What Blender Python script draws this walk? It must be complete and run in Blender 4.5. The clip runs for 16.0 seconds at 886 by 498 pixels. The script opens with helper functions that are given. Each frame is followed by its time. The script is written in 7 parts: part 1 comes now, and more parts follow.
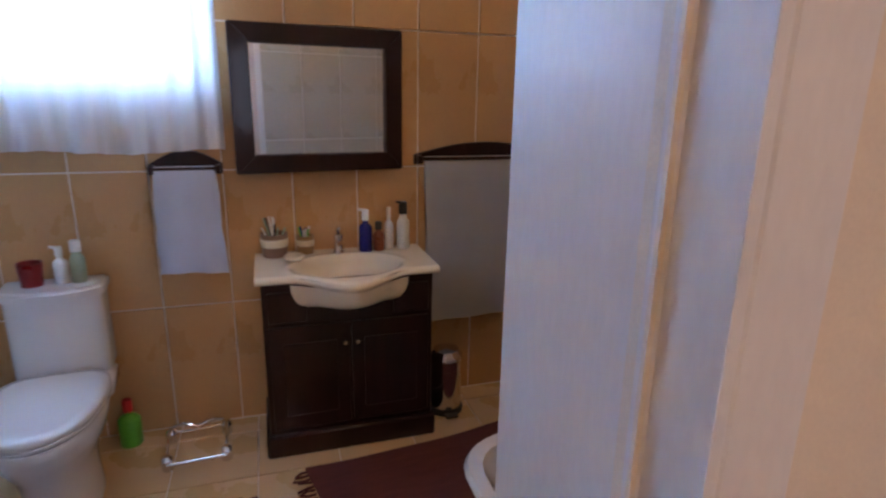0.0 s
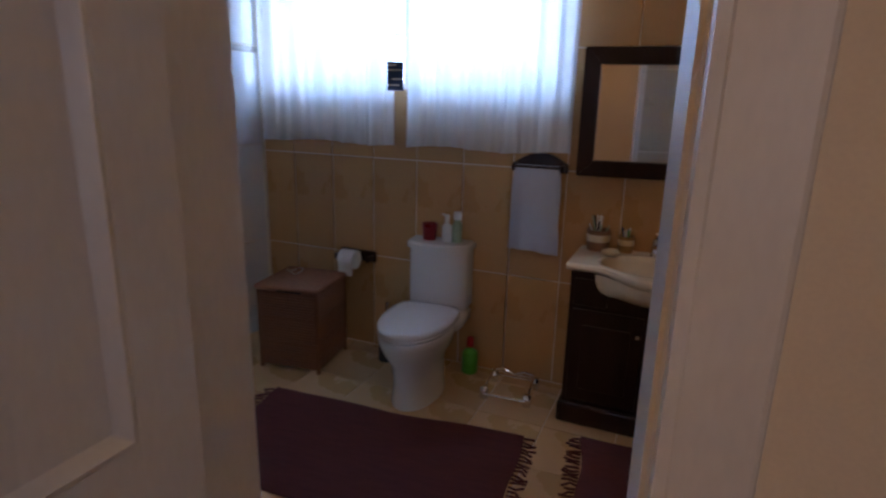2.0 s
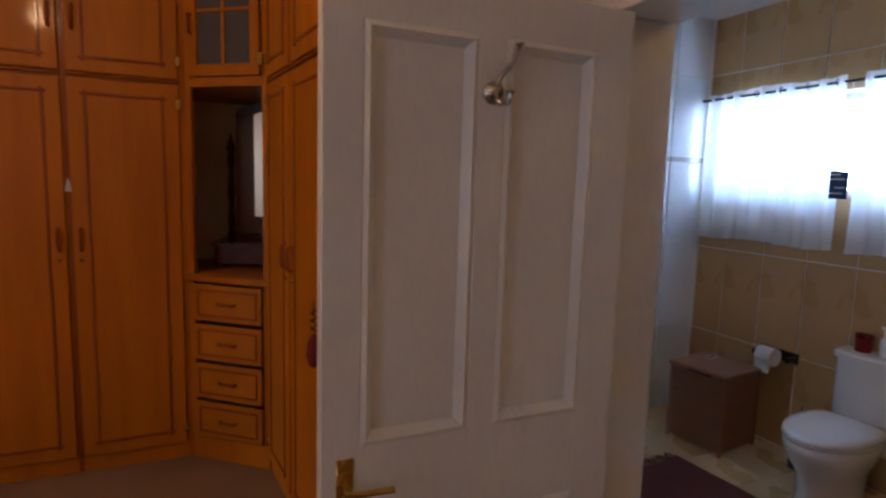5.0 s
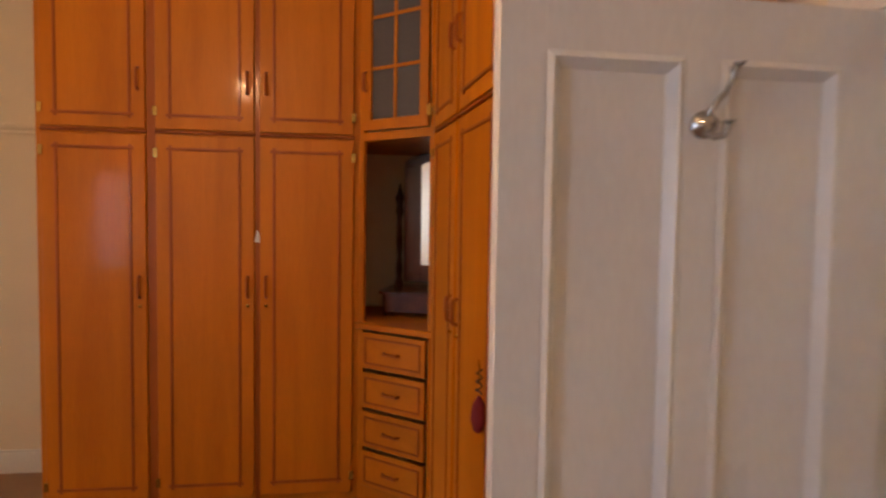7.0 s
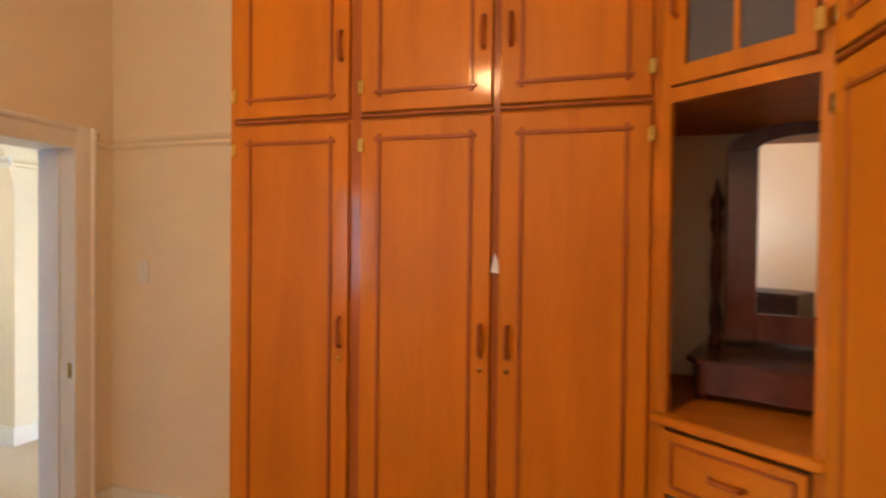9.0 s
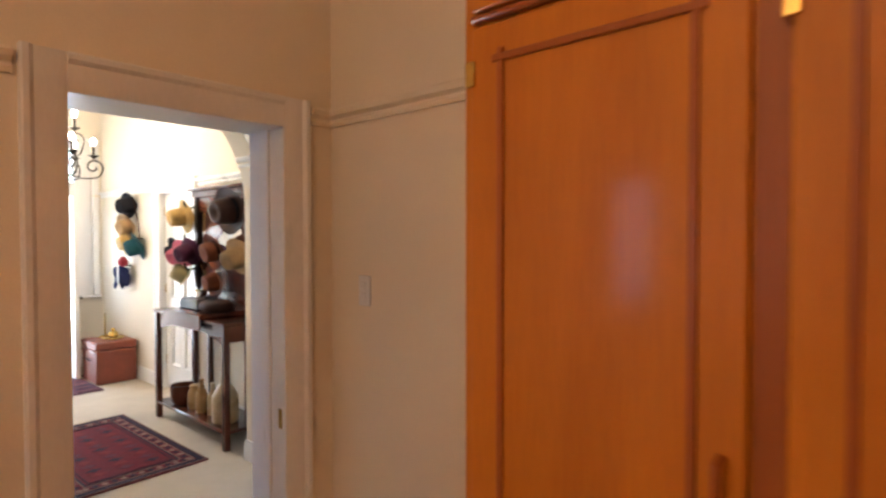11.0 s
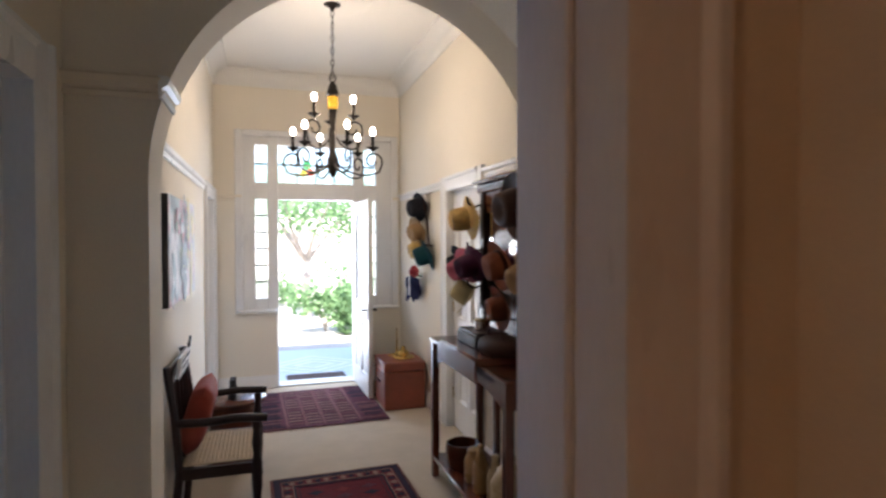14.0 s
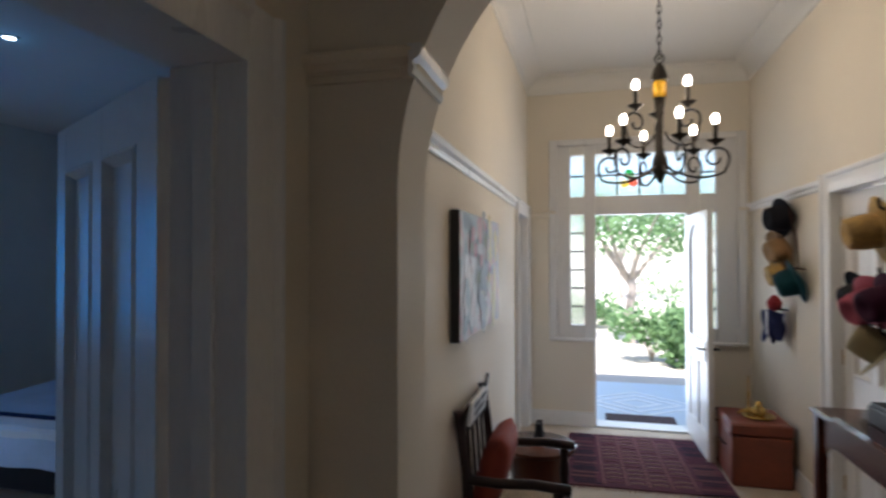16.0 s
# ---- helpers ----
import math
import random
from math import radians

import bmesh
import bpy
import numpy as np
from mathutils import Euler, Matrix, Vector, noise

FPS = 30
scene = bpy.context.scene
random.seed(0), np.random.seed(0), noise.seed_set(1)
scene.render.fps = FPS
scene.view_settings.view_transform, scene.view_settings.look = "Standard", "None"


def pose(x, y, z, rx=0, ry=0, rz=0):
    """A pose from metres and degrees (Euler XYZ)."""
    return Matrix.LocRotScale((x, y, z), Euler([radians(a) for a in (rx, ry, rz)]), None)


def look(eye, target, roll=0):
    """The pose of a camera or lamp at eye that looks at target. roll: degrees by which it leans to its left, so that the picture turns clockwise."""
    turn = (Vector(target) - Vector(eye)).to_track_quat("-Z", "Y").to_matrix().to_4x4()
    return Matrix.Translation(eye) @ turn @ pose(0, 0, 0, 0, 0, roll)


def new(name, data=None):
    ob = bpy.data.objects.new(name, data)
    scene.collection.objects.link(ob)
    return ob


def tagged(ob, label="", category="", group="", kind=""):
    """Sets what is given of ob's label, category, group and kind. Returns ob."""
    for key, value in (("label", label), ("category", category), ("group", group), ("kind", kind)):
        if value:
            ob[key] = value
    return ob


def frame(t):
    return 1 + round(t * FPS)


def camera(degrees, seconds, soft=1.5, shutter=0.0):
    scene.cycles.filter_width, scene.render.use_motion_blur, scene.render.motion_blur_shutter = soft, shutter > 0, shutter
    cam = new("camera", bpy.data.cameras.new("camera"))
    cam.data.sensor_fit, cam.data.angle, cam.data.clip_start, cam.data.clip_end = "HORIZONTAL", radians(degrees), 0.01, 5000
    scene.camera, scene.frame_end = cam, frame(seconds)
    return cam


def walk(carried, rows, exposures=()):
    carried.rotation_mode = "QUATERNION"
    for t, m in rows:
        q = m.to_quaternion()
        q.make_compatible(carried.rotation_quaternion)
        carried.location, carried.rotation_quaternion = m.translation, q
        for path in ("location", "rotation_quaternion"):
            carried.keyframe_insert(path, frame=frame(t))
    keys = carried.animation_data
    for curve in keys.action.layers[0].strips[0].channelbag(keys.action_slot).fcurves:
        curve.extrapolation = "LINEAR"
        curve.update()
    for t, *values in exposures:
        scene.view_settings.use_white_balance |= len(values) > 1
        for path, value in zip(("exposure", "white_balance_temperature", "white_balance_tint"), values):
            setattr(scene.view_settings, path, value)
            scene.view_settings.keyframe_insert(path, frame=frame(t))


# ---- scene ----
# ---------------- camera ----------------
cam = camera(76.17, 16.0, soft=2.4, shutter=0.5)
PATH = [
    (0.0, pose(0.217, 0.250, 1.471, 74.90, -0.96, -17.31)),
    (0.5, pose(0.242, 0.128, 1.449, 75.58, -1.24, -11.47)),
    (1.0, pose(0.343, 0.048, 1.446, 75.97, -1.14, -1.41)),
    (1.5, pose(0.505, 0.010, 1.463, 75.60, -1.23, 14.13)),
    (2.0, pose(0.615, -0.071, 1.478, 75.44, -1.36, 23.87)),
    (2.5, pose(0.723, -0.218, 1.479, 75.56, -1.65, 29.62)),
    (3.0, pose(0.819, -0.309, 1.495, 75.40, -1.52, 36.12)),
    (3.5, pose(0.917, -0.364, 1.521, 76.84, -1.46, 46.03)),
    (4.0, pose(1.015, -0.420, 1.535, 78.91, -1.71, 55.56)),
    (6.5, pose(1.121, -0.496, 1.597, 86.98, -0.95, 77.42)),
    (7.0, pose(0.912, -0.468, 1.580, 87.25, -0.87, 82.95)),
    (7.5, pose(0.602, -0.449, 1.563, 88.22, -0.71, 88.75)),
    (8.0, pose(0.305, -0.493, 1.560, 88.07, -0.68, 93.05)),
    (8.5, pose(0.013, -0.561, 1.578, 88.94, -0.65, 100.07)),
    (9.0, pose(-0.261, -0.682, 1.570, 89.04, -0.64, 106.84)),
    (9.5, pose(-0.532, -0.843, 1.571, 89.03, -0.54, 112.49)),
    (10.0, pose(-0.811, -0.987, 1.595, 88.83, -0.20, 119.64)),
    (12.5, pose(-1.847, -2.204, 1.602, 88.90, -0.04, 144.38)),
    (13.0, pose(-1.995, -2.426, 1.616, 89.12, 0.12, 148.48)),
    (13.5, pose(-2.128, -2.665, 1.613, 88.97, 0.22, 155.94)),
    (14.0, pose(-2.206, -2.915, 1.624, 88.97, 0.12, 162.53)),
    (14.5, pose(-2.282, -3.148, 1.641, 89.16, 0.21, 169.30)),
    (15.0, pose(-2.348, -3.321, 1.656, 90.02, 0.28, 179.70)),
    (15.5, pose(-2.352, -3.483, 1.660, 90.42, 0.08, 187.33)),
    (16.0, pose(-2.291, -3.657, 1.649, 90.82, 0.12, 194.58)),
]
EXPOSURES = [(0.0, 3.6, 6300, 20), (1.0, 3.0, 6400, 20), (2.0, 2.33, 6750, 20), (2.5, 2.2, 6800, 20), (4.0, 2.1, 6900, 20), (5.2, 2.9, 6800, 16), (6.5, 3.65, 6800, 14),
             (8.0, 4.4, 6800, 8), (9.0, 4.55, 6900, 8), (10.0, 4.35, 6700, 10), (12.5, 3.2, 6100, 20), (14.0, 2.45, 6150, 19), (16.0, 1.68, 6080, 16)]
walk(cam, PATH, EXPOSURES)

# ---------------- world and lights ----------------
world = bpy.data.worlds.new("sky")
scene.world = world
world.use_nodes = True
wt = world.node_tree
sky = wt.nodes.new("ShaderNodeTexSky")
sky.sky_type = 'NISHITA'
sky.sun_disc = False
sky.sun_elevation = radians(60)
sky.sun_rotation = radians(30)
wt.links.new(sky.outputs[0], wt.nodes["Background"].inputs[0])
wt.nodes["Background"].inputs[1].default_value = 0.15


def lamp(name, kind, m, energy, colour, size=0.1, size_y=None):
    data = bpy.data.lights.new(name, kind)
    data.energy, data.color = energy, colour
    if kind == 'AREA':
        data.size = size
        if size_y:
            data.shape, data.size_y = 'RECTANGLE', size_y
    elif kind == 'POINT':
        data.shadow_soft_size = size
    else:
        data.angle = radians(size)
    ob = new(name, data)
    ob.matrix_world = m
    return ob


# the sun stands high behind the house
lamp("sun", 'SUN', look((0, 0, 0), (-0.25, -0.433, -0.866)), 5.0, (1.0, 0.95, 0.86), 0.5)
# daylight in the bathroom window and the front door
lamp("bathroom_window_light", 'AREA', look((-0.85, 2.98, 1.85), (-0.85, 0, 1.3)), 8.2, (0.23, 0.51, 1.0), 1.7, 0.6)
lamp("front_door_light", 'AREA', look((-2.76, -9.6, 1.2), (-2.76, 0, 1.0)), 4.5, (0.75, 0.88, 1.0), 0.8, 1.9)
# added blue fill for an unseen window; the wall behind is solid
lamp("far_bedroom_blue_fill", 'AREA', look((3.3, -5.6, 1.6), (0, -5.6, 1.2)), 3.2, (0.02, 0.36, 1.0), 1.6, 1.2)
# cool fill added to brighten the bedroom door; no such window is known
lamp("bedroom_fill_light", 'AREA', look((1.65, -3.50, 1.55), (1.1, 0, 1.3)), 1.7, (0.68, 0.79, 1.0), 0.75, 1.1)
# lamps of the place
lamp("bedroom_lamp_light", 'POINT', pose(-0.05, -1.59, 2.72), 3.5, (1.0, 0.60, 0.29), 0.05)
lamp("bathroom_lamp_light", 'POINT', pose(0.75, 1.70, 2.52), 0.55, (1.0, 0.70, 0.36), 0.09)
lamp("chandelier_light", 'POINT', pose(-2.70, -7.25, 2.60), 4.6, (1.0, 0.82, 0.58), 0.2)
lamp("far_bedroom_lamp_light", 'POINT', pose(1.13, -6.31, 2.93), 0.05, (0.12, 0.5, 1.0), 0.06)

# ---------------- mesh tools ----------------


def add_box(bm, x0, x1, y0, y1, z0, z1, bevel=0.0):
    made = bmesh.ops.create_cube(bm, size=1.0)["verts"]
    for v in made:
        v.co = Vector(((x0 + x1) / 2 + v.co.x * (x1 - x0), (y0 + y1) / 2 + v.co.y * (y1 - y0), (z0 + z1) / 2 + v.co.z * (z1 - z0)))
    if bevel > 0:
        edges = list({e for v in made for e in v.link_edges})
        bmesh.ops.bevel(bm, geom=edges, offset=bevel, segments=1, affect='EDGES', profile=0.6)
    return bm


def box(x0, x1, y0, y1, z0, z1, bevel=0.0):
    return add_box(bmesh.new(), x0, x1, y0, y1, z0, z1, bevel)


def add_lathe(bm, profile, centre=(0, 0, 0), seg=20, scale=(1, 1), m=None):
    """Rings of (radius, height) round the z axis; closed at both ends."""
    rings = []
    for r, z in profile:
        ring = []
        for k in range(seg):
            a = 2 * math.pi * k / seg
            p = Vector((centre[0] + r * scale[0] * math.cos(a), centre[1] + r * scale[1] * math.sin(a), centre[2] + z))
            ring.append(bm.verts.new(m @ p if m else p))
        rings.append(ring)
    for a, b in zip(rings, rings[1:]):
        for k in range(seg):
            bm.faces.new((a[k], a[(k + 1) % seg], b[(k + 1) % seg], b[k]))
    bm.faces.new(rings[0][::-1])
    bm.faces.new(rings[-1])
    return bm


def lathe(profile, centre=(0, 0, 0), seg=20, scale=(1, 1), m=None):
    return add_lathe(bmesh.new(), profile, centre, seg, scale, m)


def add_tube(bm, pts, r, seg=8, r_end=None):
    """A round bar along points."""
    pts = [Vector(p) for p in pts]
    r_end = r if r_end is None else r_end
    rings = []
    n = len(pts)
    side = None
    for i, p in enumerate(pts):
        d = (pts[min(i + 1, n - 1)] - pts[max(i - 1, 0)]).normalized()
        if side is None:
            side = d.cross(Vector((0, 0, 1)) if abs(d.z) < 0.9 else Vector((1, 0, 0))).normalized()
        side = (side - d * side.dot(d)).normalized()
        up = d.cross(side)
        rr = r + (r_end - r) * i / max(n - 1, 1)
        rings.append([bm.verts.new(p + rr * (math.cos(2 * math.pi * k / seg) * side + math.sin(2 * math.pi * k / seg) * up)) for k in range(seg)])
    for a, b in zip(rings, rings[1:]):
        for k in range(seg):
            bm.faces.new((a[k], a[(k + 1) % seg], b[(k + 1) % seg], b[k]))
    bm.faces.new(rings[0][::-1])
    bm.faces.new(rings[-1])
    return bm


def tube(pts, r, seg=8, r_end=None):
    return add_tube(bmesh.new(), pts, r, seg, r_end)


def add_prism(bm, outline, a, b, axis='z'):
    """An outline of 2D points drawn out from a to b along an axis (x: (y, z); y: (x, z); z: (x, y))."""
    def at(p, h):
        return {'x': (h, p[0], p[1]), 'y': (p[0], h, p[1]), 'z': (p[0], p[1], h)}[axis]
    lo = [bm.verts.new(at(p, a)) for p in outline]
    hi = [bm.verts.new(at(p, b)) for p in outline]
    n = len(outline)
    for k in range(n):
        bm.faces.new((lo[k], lo[(k + 1) % n], hi[(k + 1) % n], hi[k]))
    bm.faces.new(lo[::-1])
    bm.faces.new(hi)
    bmesh.ops.recalc_face_normals(bm, faces=bm.faces)
    return bm


def prism(outline, a, b, axis='z'):
    return add_prism(bmesh.new(), outline, a, b, axis)


def grid(nu, nv, f):
    """A sheet of f(u, v) with u and v from 0 to 1."""
    bm = bmesh.new()
    vs = [[bm.verts.new(f(i / nu, j / nv)) for j in range(nv + 1)] for i in range(nu + 1)]
    for i in range(nu):
        for j in range(nv):
            bm.faces.new((vs[i][j], vs[i + 1][j], vs[i + 1][j + 1], vs[i][j + 1]))
    return bm


def thick(bm, d):
    bmesh.ops.recalc_face_normals(bm, faces=bm.faces)
    bmesh.ops.solidify(bm, geom=bm.faces[:], thickness=d)
    return bm


def move(bm, m):
    bmesh.ops.transform(bm, matrix=m, verts=bm.verts)
    return bm


def mesh_of(bm, name, material, smooth=None):
    me = bpy.data.meshes.new(name)
    bmesh.ops.recalc_face_normals(bm, faces=bm.faces)
    bm.to_mesh(me)
    bm.free()
    me.materials.append(material)
    if smooth:
        me.polygons.foreach_set("use_smooth", [True] * len(me.polygons))
        me.set_sharp_from_angle(angle=radians(smooth))
    return me


def part(name, bm, material, parent, label="", smooth=40):
    ob = new(name, mesh_of(bm, name, material, smooth))
    ob.parent = parent
    if label:
        tagged(ob, label)
    return ob


def thing(name, label, category, m=None, group="", bm=None, material=None, kind="", smooth=40):
    ob = new(name, mesh_of(bm, name, material, smooth) if bm else None)
    if m is not None:
        ob.matrix_world = m
    return tagged(ob, label, category, group, kind)


def structure(name, bm, material, label, category, smooth=None):
    return thing(name, label, category, None, "", bm, material, "structure", smooth)


# ---------------- materials ----------------


def mat(name, colour, rough=0.5, metal=0.0, vary=0.12, scale=6.0, fine=80.0, bump=0.15, per_piece=0.0, coat=0.0, trans=0.0, stretch=(1, 1, 1), spec=0.5):
    """Base colour with broad stains and fine grain, roughness that follows them, and fine relief."""
    ma = bpy.data.materials.new(name)
    ma.use_nodes = True
    nt = ma.node_tree
    p = nt.nodes["Principled BSDF"]
    co = nt.nodes.new("ShaderNodeTexCoord")
    mp = nt.nodes.new("ShaderNodeMapping")
    mp.inputs["Scale"].default_value = stretch
    nt.links.new(co.outputs["Object"], mp.inputs[0])
    n1 = nt.nodes.new("ShaderNodeTexNoise")
    n1.inputs["Scale"].default_value, n1.inputs["Detail"].default_value = scale, 6
    n2 = nt.nodes.new("ShaderNodeTexNoise")
    n2.inputs["Scale"].default_value, n2.inputs["Detail"].default_value = fine, 4
    nt.links.new(mp.outputs[0], n1.inputs[0])
    nt.links.new(mp.outputs[0], n2.inputs[0])
    add = nt.nodes.new("ShaderNodeMath")
    add.operation = 'ADD'
    nt.links.new(n1.outputs[0], add.inputs[0])
    nt.links.new(n2.outputs[0], add.inputs[1])
    ramp = nt.nodes.new("ShaderNodeMapRange")
    ramp.inputs["From Min"].default_value, ramp.inputs["From Max"].default_value = 0.6, 1.4
    ramp.inputs["To Min"].default_value, ramp.inputs["To Max"].default_value = 1 - vary, 1 + vary
    nt.links.new(add.outputs[0], ramp.inputs[0])
    last = ramp.outputs[0]
    if per_piece:
        info = nt.nodes.new("ShaderNodeObjectInfo")
        pr = nt.nodes.new("ShaderNodeMapRange")
        pr.inputs["To Min"].default_value, pr.inputs["To Max"].default_value = 1 - per_piece, 1 + per_piece
        nt.links.new(info.outputs["Random"], pr.inputs[0])
        mu = nt.nodes.new("ShaderNodeMath")
        mu.operation = 'MULTIPLY'
        nt.links.new(last, mu.inputs[0])
        nt.links.new(pr.outputs[0], mu.inputs[1])
        last = mu.outputs[0]
    sc = nt.nodes.new("ShaderNodeVectorMath")
    sc.operation = 'SCALE'
    sc.inputs[0].default_value = colour
    nt.links.new(last, sc.inputs["Scale"])
    nt.links.new(sc.outputs[0], p.inputs["Base Color"])
    rr = nt.nodes.new("ShaderNodeMapRange")
    rr.inputs["From Min"].default_value, rr.inputs["From Max"].default_value = 0.3, 0.7
    rr.inputs["To Min"].default_value, rr.inputs["To Max"].default_value = rough * 0.75, min(rough * 1.2, 1)
    nt.links.new(n1.outputs[0], rr.inputs[0])
    nt.links.new(rr.outputs[0], p.inputs["Roughness"])
    p.inputs["Metallic"].default_value = metal
    p.inputs["Specular IOR Level"].default_value = spec
    p.inputs["Coat Weight"].default_value = coat
    p.inputs["Coat Roughness"].default_value = 0.15
    p.inputs["Transmission Weight"].default_value = trans
    if bump:
        b = nt.nodes.new("ShaderNodeBump")
        b.inputs["Strength"].default_value, b.inputs["Distance"].default_value = bump, 0.004
        nt.links.new(add.outputs[0], b.inputs["Height"])
        nt.links.new(b.outputs[0], p.inputs["Normal"])
    return ma


def glow(name, colour, strength):
    ma = bpy.data.materials.new(name)
    ma.use_nodes = True
    p = ma.node_tree.nodes["Principled BSDF"]
    p.inputs["Base Color"].default_value = (*colour, 1)
    p.inputs["Emission Color"].default_value = (*colour, 1)
    p.inputs["Emission Strength"].default_value = strength
    return ma


def clear(name, colour=(1, 1, 1), rough=0.0):
    ma = bpy.data.materials.new(name)
    ma.use_nodes = True
    p = ma.node_tree.nodes["Principled BSDF"]
    p.inputs["Base Color"].default_value = (*colour, 1)
    p.inputs["Transmission Weight"].default_value = 1.0
    p.inputs["Roughness"].default_value = rough
    p.inputs["IOR"].default_value = 1.45
    return ma


def cloth(name, colour, through_light=0.5, fine=220.0, bump=0.3):
    """Thin woven cloth that lets some light through."""
    ma = mat(name, colour, 0.9, vary=0.06, scale=9, fine=fine, bump=bump, spec=0.1)
    nt = ma.node_tree
    tr = nt.nodes.new("ShaderNodeBsdfTranslucent")
    tr.inputs[0].default_value = (*colour, 1)
    mix = nt.nodes.new("ShaderNodeMixShader")
    mix.inputs[0].default_value = through_light
    nt.links.new(nt.nodes["Principled BSDF"].outputs[0], mix.inputs[1])
    nt.links.new(tr.outputs[0], mix.inputs[2])
    nt.links.new(mix.outputs[0], nt.nodes["Material Output"].inputs[0])
    return ma


def wood(name, dark, light, rough=0.3, coat=0.3, along='z', ring=7.0):
    """Planed wood with grain along one axis."""
    ma = bpy.data.materials.new(name)
    ma.use_nodes = True
    nt = ma.node_tree
    p = nt.nodes["Principled BSDF"]
    co = nt.nodes.new("ShaderNodeTexCoord")
    info = nt.nodes.new("ShaderNodeObjectInfo")
    off = nt.nodes.new("ShaderNodeVectorMath")
    off.operation = 'MULTIPLY_ADD'
    off.inputs[1].default_value, off.inputs[2].default_value = (13, 7, 19), (0, 0, 0)
    nt.links.new(info.outputs["Random"], off.inputs[0])
    sm = nt.nodes.new("ShaderNodeVectorMath")
    sm.operation = 'ADD'
    nt.links.new(co.outputs["Object"], sm.inputs[0])
    nt.links.new(off.outputs[0], sm.inputs[1])
    mp = nt.nodes.new("ShaderNodeMapping")
    mp.inputs["Scale"].default_value = {'x': (0.09, 1, 1), 'y': (1, 0.09, 1), 'z': (1, 1, 0.09)}[along]
    nt.links.new(sm.outputs[0], mp.inputs[0])
    n1 = nt.nodes.new("ShaderNodeTexNoise")
    n1.inputs["Scale"].default_value, n1.inputs["Detail"].default_value, n1.inputs["Distortion"].default_value = ring, 5, 0.6
    n2 = nt.nodes.new("ShaderNodeTexNoise")
    n2.inputs["Scale"].default_value, n2.inputs["Detail"].default_value = 130, 3
    nt.links.new(mp.outputs[0], n1.inputs[0])
    nt.links.new(mp.outputs[0], n2.inputs[0])
    mixv = nt.nodes.new("ShaderNodeMath")
    mixv.operation = 'MULTIPLY_ADD'
    mixv.inputs[1].default_value = 0.35
    nt.links.new(n2.outputs[0], mixv.inputs[0])
    nt.links.new(n1.outputs[0], mixv.inputs[2])
    ramp = nt.nodes.new("ShaderNodeValToRGB")
    ramp.color_ramp.elements[0].position, ramp.color_ramp.elements[1].position = 0.45, 0.9
    ramp.color_ramp.elements[0].color, ramp.color_ramp.elements[1].color = (*dark, 1), (*light, 1)
    nt.links.new(mixv.outputs[0], ramp.inputs[0])
    nt.links.new(ramp.outputs[0], p.inputs["Base Color"])
    p.inputs["Roughness"].default_value = rough
    p.inputs["Specular IOR Level"].default_value = 0.3
    p.inputs["Coat Weight"].default_value, p.inputs["Coat Roughness"].default_value = coat, 0.10
    b = nt.nodes.new("ShaderNodeBump")
    b.inputs["Strength"].default_value, b.inputs["Distance"].default_value = 0.08, 0.002
    nt.links.new(mixv.outputs[0], b.inputs["Height"])
    nt.links.new(b.outputs[0], p.inputs["Normal"])
    return ma


PLASTER = mat("cream_plaster", (0.80, 0.71, 0.57), 0.85, vary=0.05, scale=2.5, fine=160, bump=0.12)
HALL_PLASTER = mat("pale_cream_plaster", (0.80, 0.73, 0.61), 0.8, vary=0.05, scale=2.0, fine=160, bump=0.12)
WHITE = mat("white_gloss_paint", (0.78, 0.77, 0.75), 0.35, vary=0.05, scale=5, fine=90, bump=0.1, stretch=(1, 1, 0.3))
CEILING = mat("white_ceiling_paint", (0.8, 0.78, 0.73), 0.9, vary=0.03, scale=2, fine=120, bump=0.1)
TILE = mat("beige_wall_tile", (0.55, 0.315, 0.13), 0.3, vary=0.05, scale=3, fine=60, bump=0.03, per_piece=0.05, stretch=(1.5, 1.5, 0.8))
WHITE_TILE = mat("white_wall_tile", (0.72, 0.72, 0.72), 0.22, vary=0.04, scale=4, fine=60, bump=0.03, per_piece=0.02)
GROUT = mat("pale_grout", (0.82, 0.76, 0.66), 0.9, vary=0.08, scale=20, fine=200)
FLOOR_TILE = mat("beige_floor_tile", (0.62, 0.41, 0.21), 0.3, vary=0.035, scale=3, fine=90, bump=0.04, per_piece=0.05)
BED_CARPET = mat("brown_beige_carpet", (0.33, 0.22, 0.15), 0.98, vary=0.12, scale=5, fine=300, bump=0.8, spec=0.1)
CARPET = mat("cream_carpet", (0.50, 0.43, 0.34), 0.98, vary=0.12, scale=5, fine=300, bump=0.8, spec=0.1)
OAK = wood("orange_varnished_wood", (0.46, 0.135, 0.004), (0.60, 0.195, 0.006), 0.5, 0.12)
OAK_Y = wood("orange_varnished_rail", (0.46, 0.135, 0.004), (0.60, 0.195, 0.006), 0.5, 0.12, 'y')
REDWOOD = wood("red_brown_moulding", (0.27, 0.065, 0.007), (0.38, 0.10, 0.012), 0.45, 0.2)
DARK = wood("dark_stained_wood", (0.010, 0.004, 0.005), (0.026, 0.008, 0.008), 0.35, 0.2)
MAHOG = wood("mahogany", (0.06, 0.014, 0.008), (0.13, 0.035, 0.018), 0.25, 0.4)
MAHOG_X = wood("mahogany_across", (0.06, 0.014, 0.008), (0.13, 0.035, 0.018), 0.25, 0.4, 'y')
IVORY = mat("ivory_glazed_ceramic", (0.80, 0.70, 0.52), 0.1, vary=0.02, scale=3, bump=0.0, coat=0.4)
